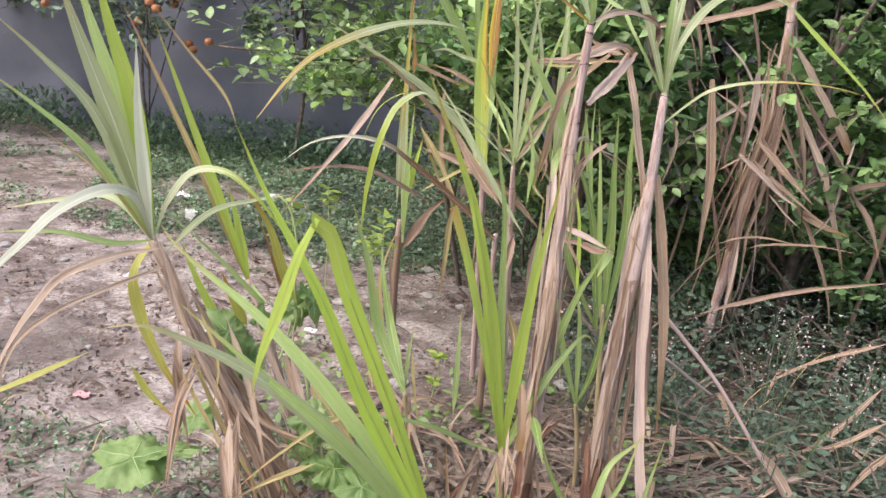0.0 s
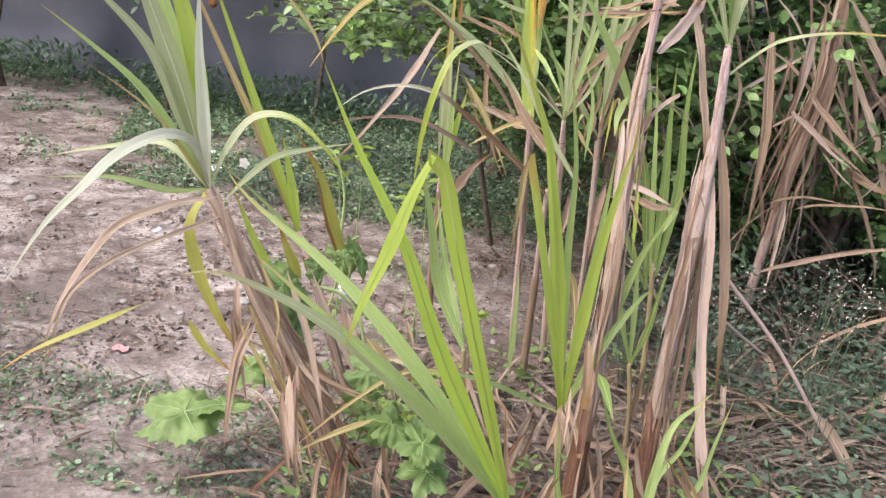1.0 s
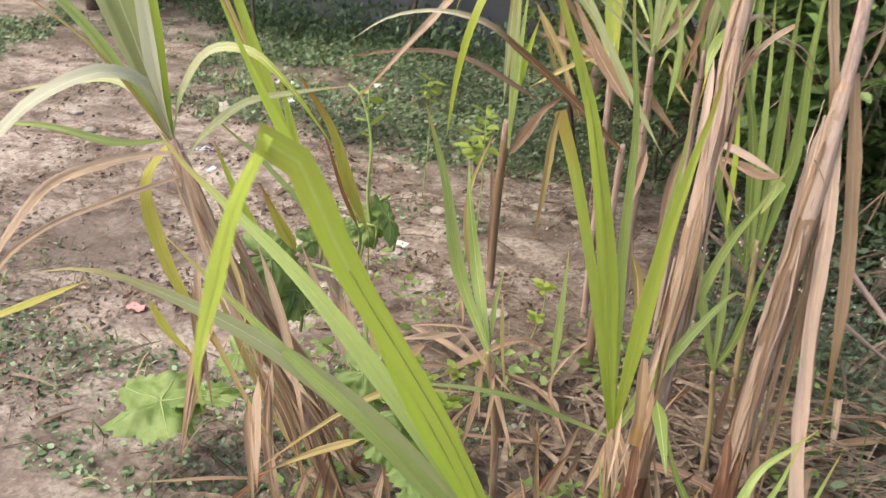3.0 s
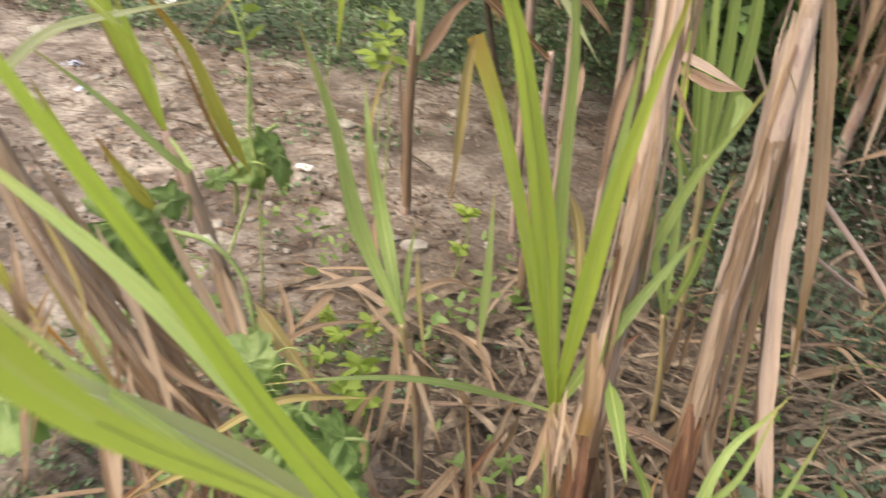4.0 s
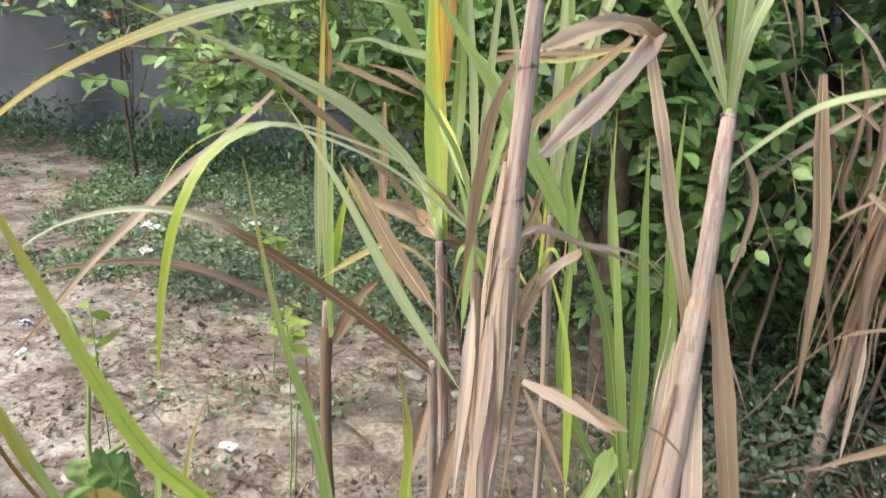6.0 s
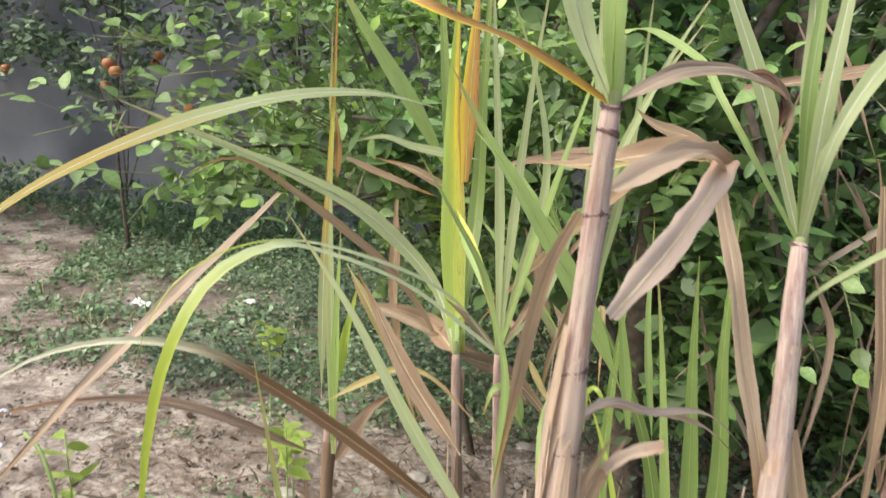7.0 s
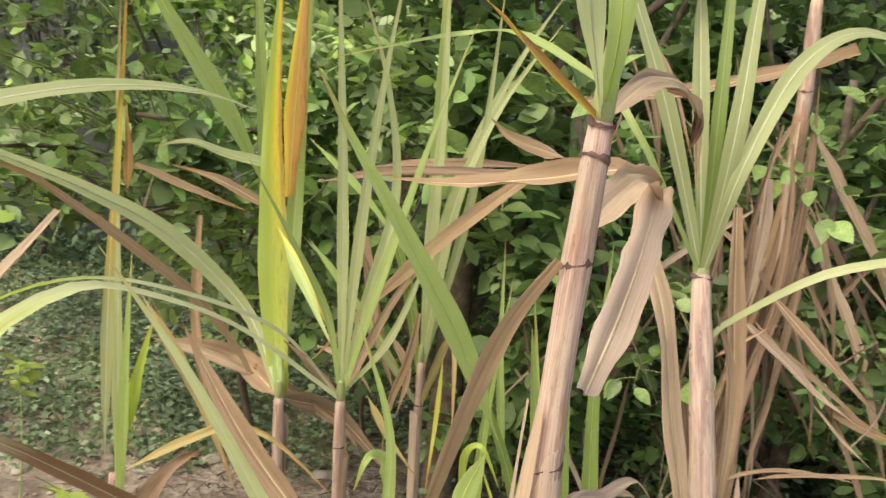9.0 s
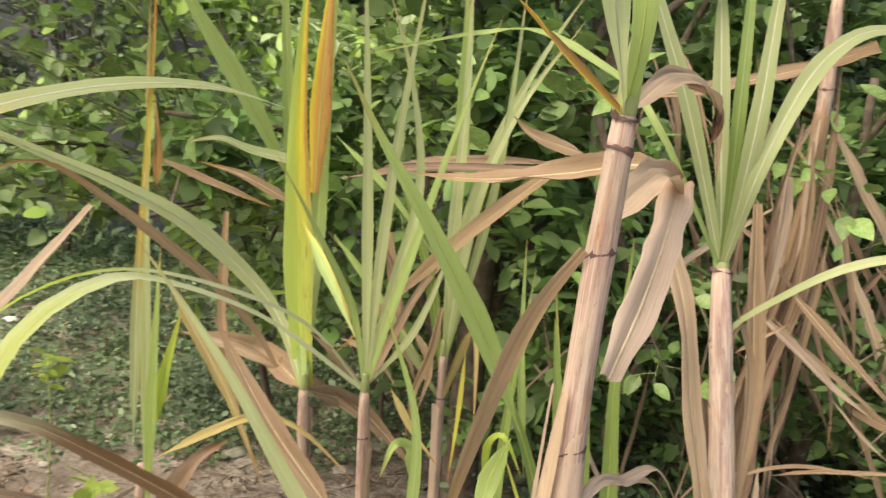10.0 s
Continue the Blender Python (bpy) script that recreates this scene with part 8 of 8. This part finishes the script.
def gourd_leaf(parent, at, size, tilt, turn, seed, material="gourd"):
    """A broad lobed, veined leaf with a wavy toothed rim, on its own stalk."""
    rg = np.random.default_rng(seed)
    rings, around = 9, 64
    m = Matrix.LocRotScale(Vector(at), Euler((radians(tilt[0]), radians(tilt[1]), radians(turn))), None)
    v = [tuple(m @ Vector((0, 0, 0)))]
    ph = rg.uniform(0, 20)
    for k in range(1, rings + 1):
        q = k / rings
        for j in range(around):
            a = 2 * math.pi * j / around
            lobe = 1 + 0.13 * math.cos(5 * a + 0.6 * math.sin(a + ph)) + 0.04 * math.cos(13 * a + ph) + 0.055 * math.cos(32 * a) * (q > 0.95) - 0.5 * math.exp(-((a - math.pi) / 0.2) ** 2)
            vein = 0.035 * (abs(math.cos(2.5 * a)) ** 0.5 - 0.6) * q
            z = size * (vein - 0.16 * q * q + 0.40 * q * noise.noise(Vector((ph, 1.3 * math.cos(a) + 1.5 * q, 1.3 * math.sin(a)))) + 0.11 * noise.noise(Vector((ph + 5, 5.5 * q * math.cos(a), 5.5 * q * math.sin(a)))) * min(1.0, 2 * q))
            v.append(tuple(m @ Vector((size * q * lobe * math.cos(a), size * q * lobe * math.sin(a), z))))
    f = [(0, 1 + j, 1 + (j + 1) % around) for j in range(around)]
    f += [(1 + (k - 1) * around + j, 1 + k * around + j, 1 + k * around + (j + 1) % around, 1 + (k - 1) * around + (j + 1) % around) for k in range(1, rings) for j in range(around)]
    leaf = part("leaf", v, f, MAT[material], parent)
    for a in (-144, -72, 0, 72, 144):
        line = [Vector(v[1 + k * around + round((a % 360) / 360 * around) % around]) + (m.to_3x3() @ Vector((0, 0, 0.0008))) for k in range(rings - 1)]
        tv, tf = tube([Vector(v[0])] + line, [size * 0.015, size * 0.004], 10, 5)
        part("vein", tv, tf, MAT["vein"], leaf)
    foot = (at[0] + rg.uniform(-0.06, 0.06), at[1] + rg.uniform(0.0, 0.08), max(0.0, at[2] - rg.uniform(0.05, 0.14)))
    tv, tf = tube([foot, ((foot[0] + at[0]) / 2 + 0.015, (foot[1] + at[1]) / 2, (foot[2] + at[2]) / 2 + 0.03), at], [0.004, 0.003], 12, 6)
    part("leaf_stalk", tv, tf, MAT["vine"], parent)


def tendril(parent, at, seed):
    rg = np.random.default_rng(seed)
    pts = []
    for k in range(26):
        q = k / 25
        r = 0.02 * (1 - q) + 0.003
        a = q * 14
        pts.append((at[0] - 0.05 * q * rg.choice([1.0]) + r * math.cos(a), at[1] - 0.02 * q, at[2] - 0.10 * q + r * math.sin(a)))
    v, f = tube(pts, [0.0013, 0.0008], 70, 5)
    part("tendril", v, f, MAT["vine"], parent)


def flower(parent, at, r, material="petal", petals=5):
    v, f = [], []
    for k in range(petals):
        a = 2 * math.pi * k / petals
        d, s = Vector((math.cos(a), 0.3, math.sin(a))), Vector((-math.sin(a), 0, math.cos(a)))
        o = Vector(at)
        i = len(v)
        v += [tuple(o), tuple(o + d * r * 0.6 - s * r * 0.4), tuple(o + d * r + Vector((0, -r * 0.2, 0))), tuple(o + d * r * 0.6 + s * r * 0.4)]
        f.append((i, i + 1, i + 2, i + 3))
    part("flower", v, f, MAT[material], parent, "small white flower")


vine = thing("gourd_vine", VINE_AT, "climbing gourd vine with broad soft green leaves and coiled tendrils", "vine")
for line in VINE_LINES:
    v, f = tube(line, [0.005, 0.003], 40, 6)
    part("vine_stem", v, f, MAT["vine"], vine)
for k, (at, size, tilt, turn) in enumerate(VINE_LEAVES):
    gourd_leaf(vine, at, size, tilt, turn, 200 + k)
for k, at in enumerate(TENDRILS):
    tendril(vine, at, 300 + k)
for at in VINE_FLOWERS:
    flower(vine, at, 0.016)

gourd = thing("gourd_plant", GOURD_AT, "low gourd plant with large rumpled green leaves on the soil", "gourd plant")
for k, (at, size, tilt, turn) in enumerate(GOURD_LEAVES):
    gourd_leaf(gourd, at, size, tilt, turn, 240 + k)


def flowering_weed(at, height, seed):
    """A wispy weed with forked stems that carry tiny pale flower heads."""
    rg = np.random.default_rng(seed)
    t = thing("flowering_weed", at, "wispy weed with tiny whitish flower heads", "weed", "flowering weeds")
    heads = []
    for k in range(6):
        a = rg.uniform(0, 6.28)
        e = np.array([at[0] + math.cos(a) * 0.14 * rg.random(), at[1] + math.sin(a) * 0.14 * rg.random(), at[2] + height * rg.uniform(0.6, 1)])
        v, f = tube([at, tuple((np.array(at) + e) / 2 + rg.normal(0, 0.012, 3)), tuple(e)], [0.0014, 0.0008], 7, 4)
        part("stem", v, f, MAT["weed"], t)
        heads += [e + rg.normal(0, 0.04, 3) for j in range(6)]
    P = np.repeat(np.array(heads), 5, 0)
    tagged(leaf_cloud("floret", P, rg.normal(size=P.shape), rg.uniform(0.003, 0.0065, len(P)), MAT["pinkpetal"], t, "tiny whitish florets", ratio=0.8, seed=seed), kind="stuff")


rgf = np.random.default_rng(77)
for k in range(13):
    flowering_weed((rgf.uniform(1.1, 2.4), rgf.uniform(2.9, 3.9), 0.0), rgf.uniform(0.3, 0.75), 400 + k)
for k in range(4):
    flowering_weed((rgf.uniform(0.65, 1.0), rgf.uniform(3.2, 3.5), 0.0), rgf.uniform(0.4, 0.62), 440 + k)


def seedling(at, size, seed):
    """A bright young sprig: a thin stem with pairs of pointed leaves."""
    rg = np.random.default_rng(seed)
    foot = (at[0] + rg.normal(0, 0.02), at[1] + rg.normal(0, 0.02), 0.0)
    t = thing("seedling", foot, "bright yellow-green seedling sprouting from the soil", "seedling", "young seedlings")
    v, f = tube([foot, ((foot[0] + at[0]) / 2 + 0.01, (foot[1] + at[1]) / 2, at[2] * 0.55), at], [0.003, 0.0015], 10, 5)
    part("stem", v, f, MAT["vine"], t)
    for k in range(11):
        q = 0.82 + 0.18 * k / 10
        p = np.array([[foot[0] + (at[0] - foot[0]) * q, foot[1] + (at[1] - foot[1]) * q, at[2] * q]])
        d = np.array([[math.cos(k * 2.4), math.sin(k * 2.4), rg.uniform(-0.1, 0.6)]])
        leaf_cloud("leaf", p, d, np.array([size * rg.uniform(0.7, 1.2)]), MAT["sprig"], t, ratio=0.5, seed=seed + k, fine=True, bend=0.3)


for k, (at, size) in enumerate(SEEDLINGS):
    seedling(at, size, 500 + 20 * k)
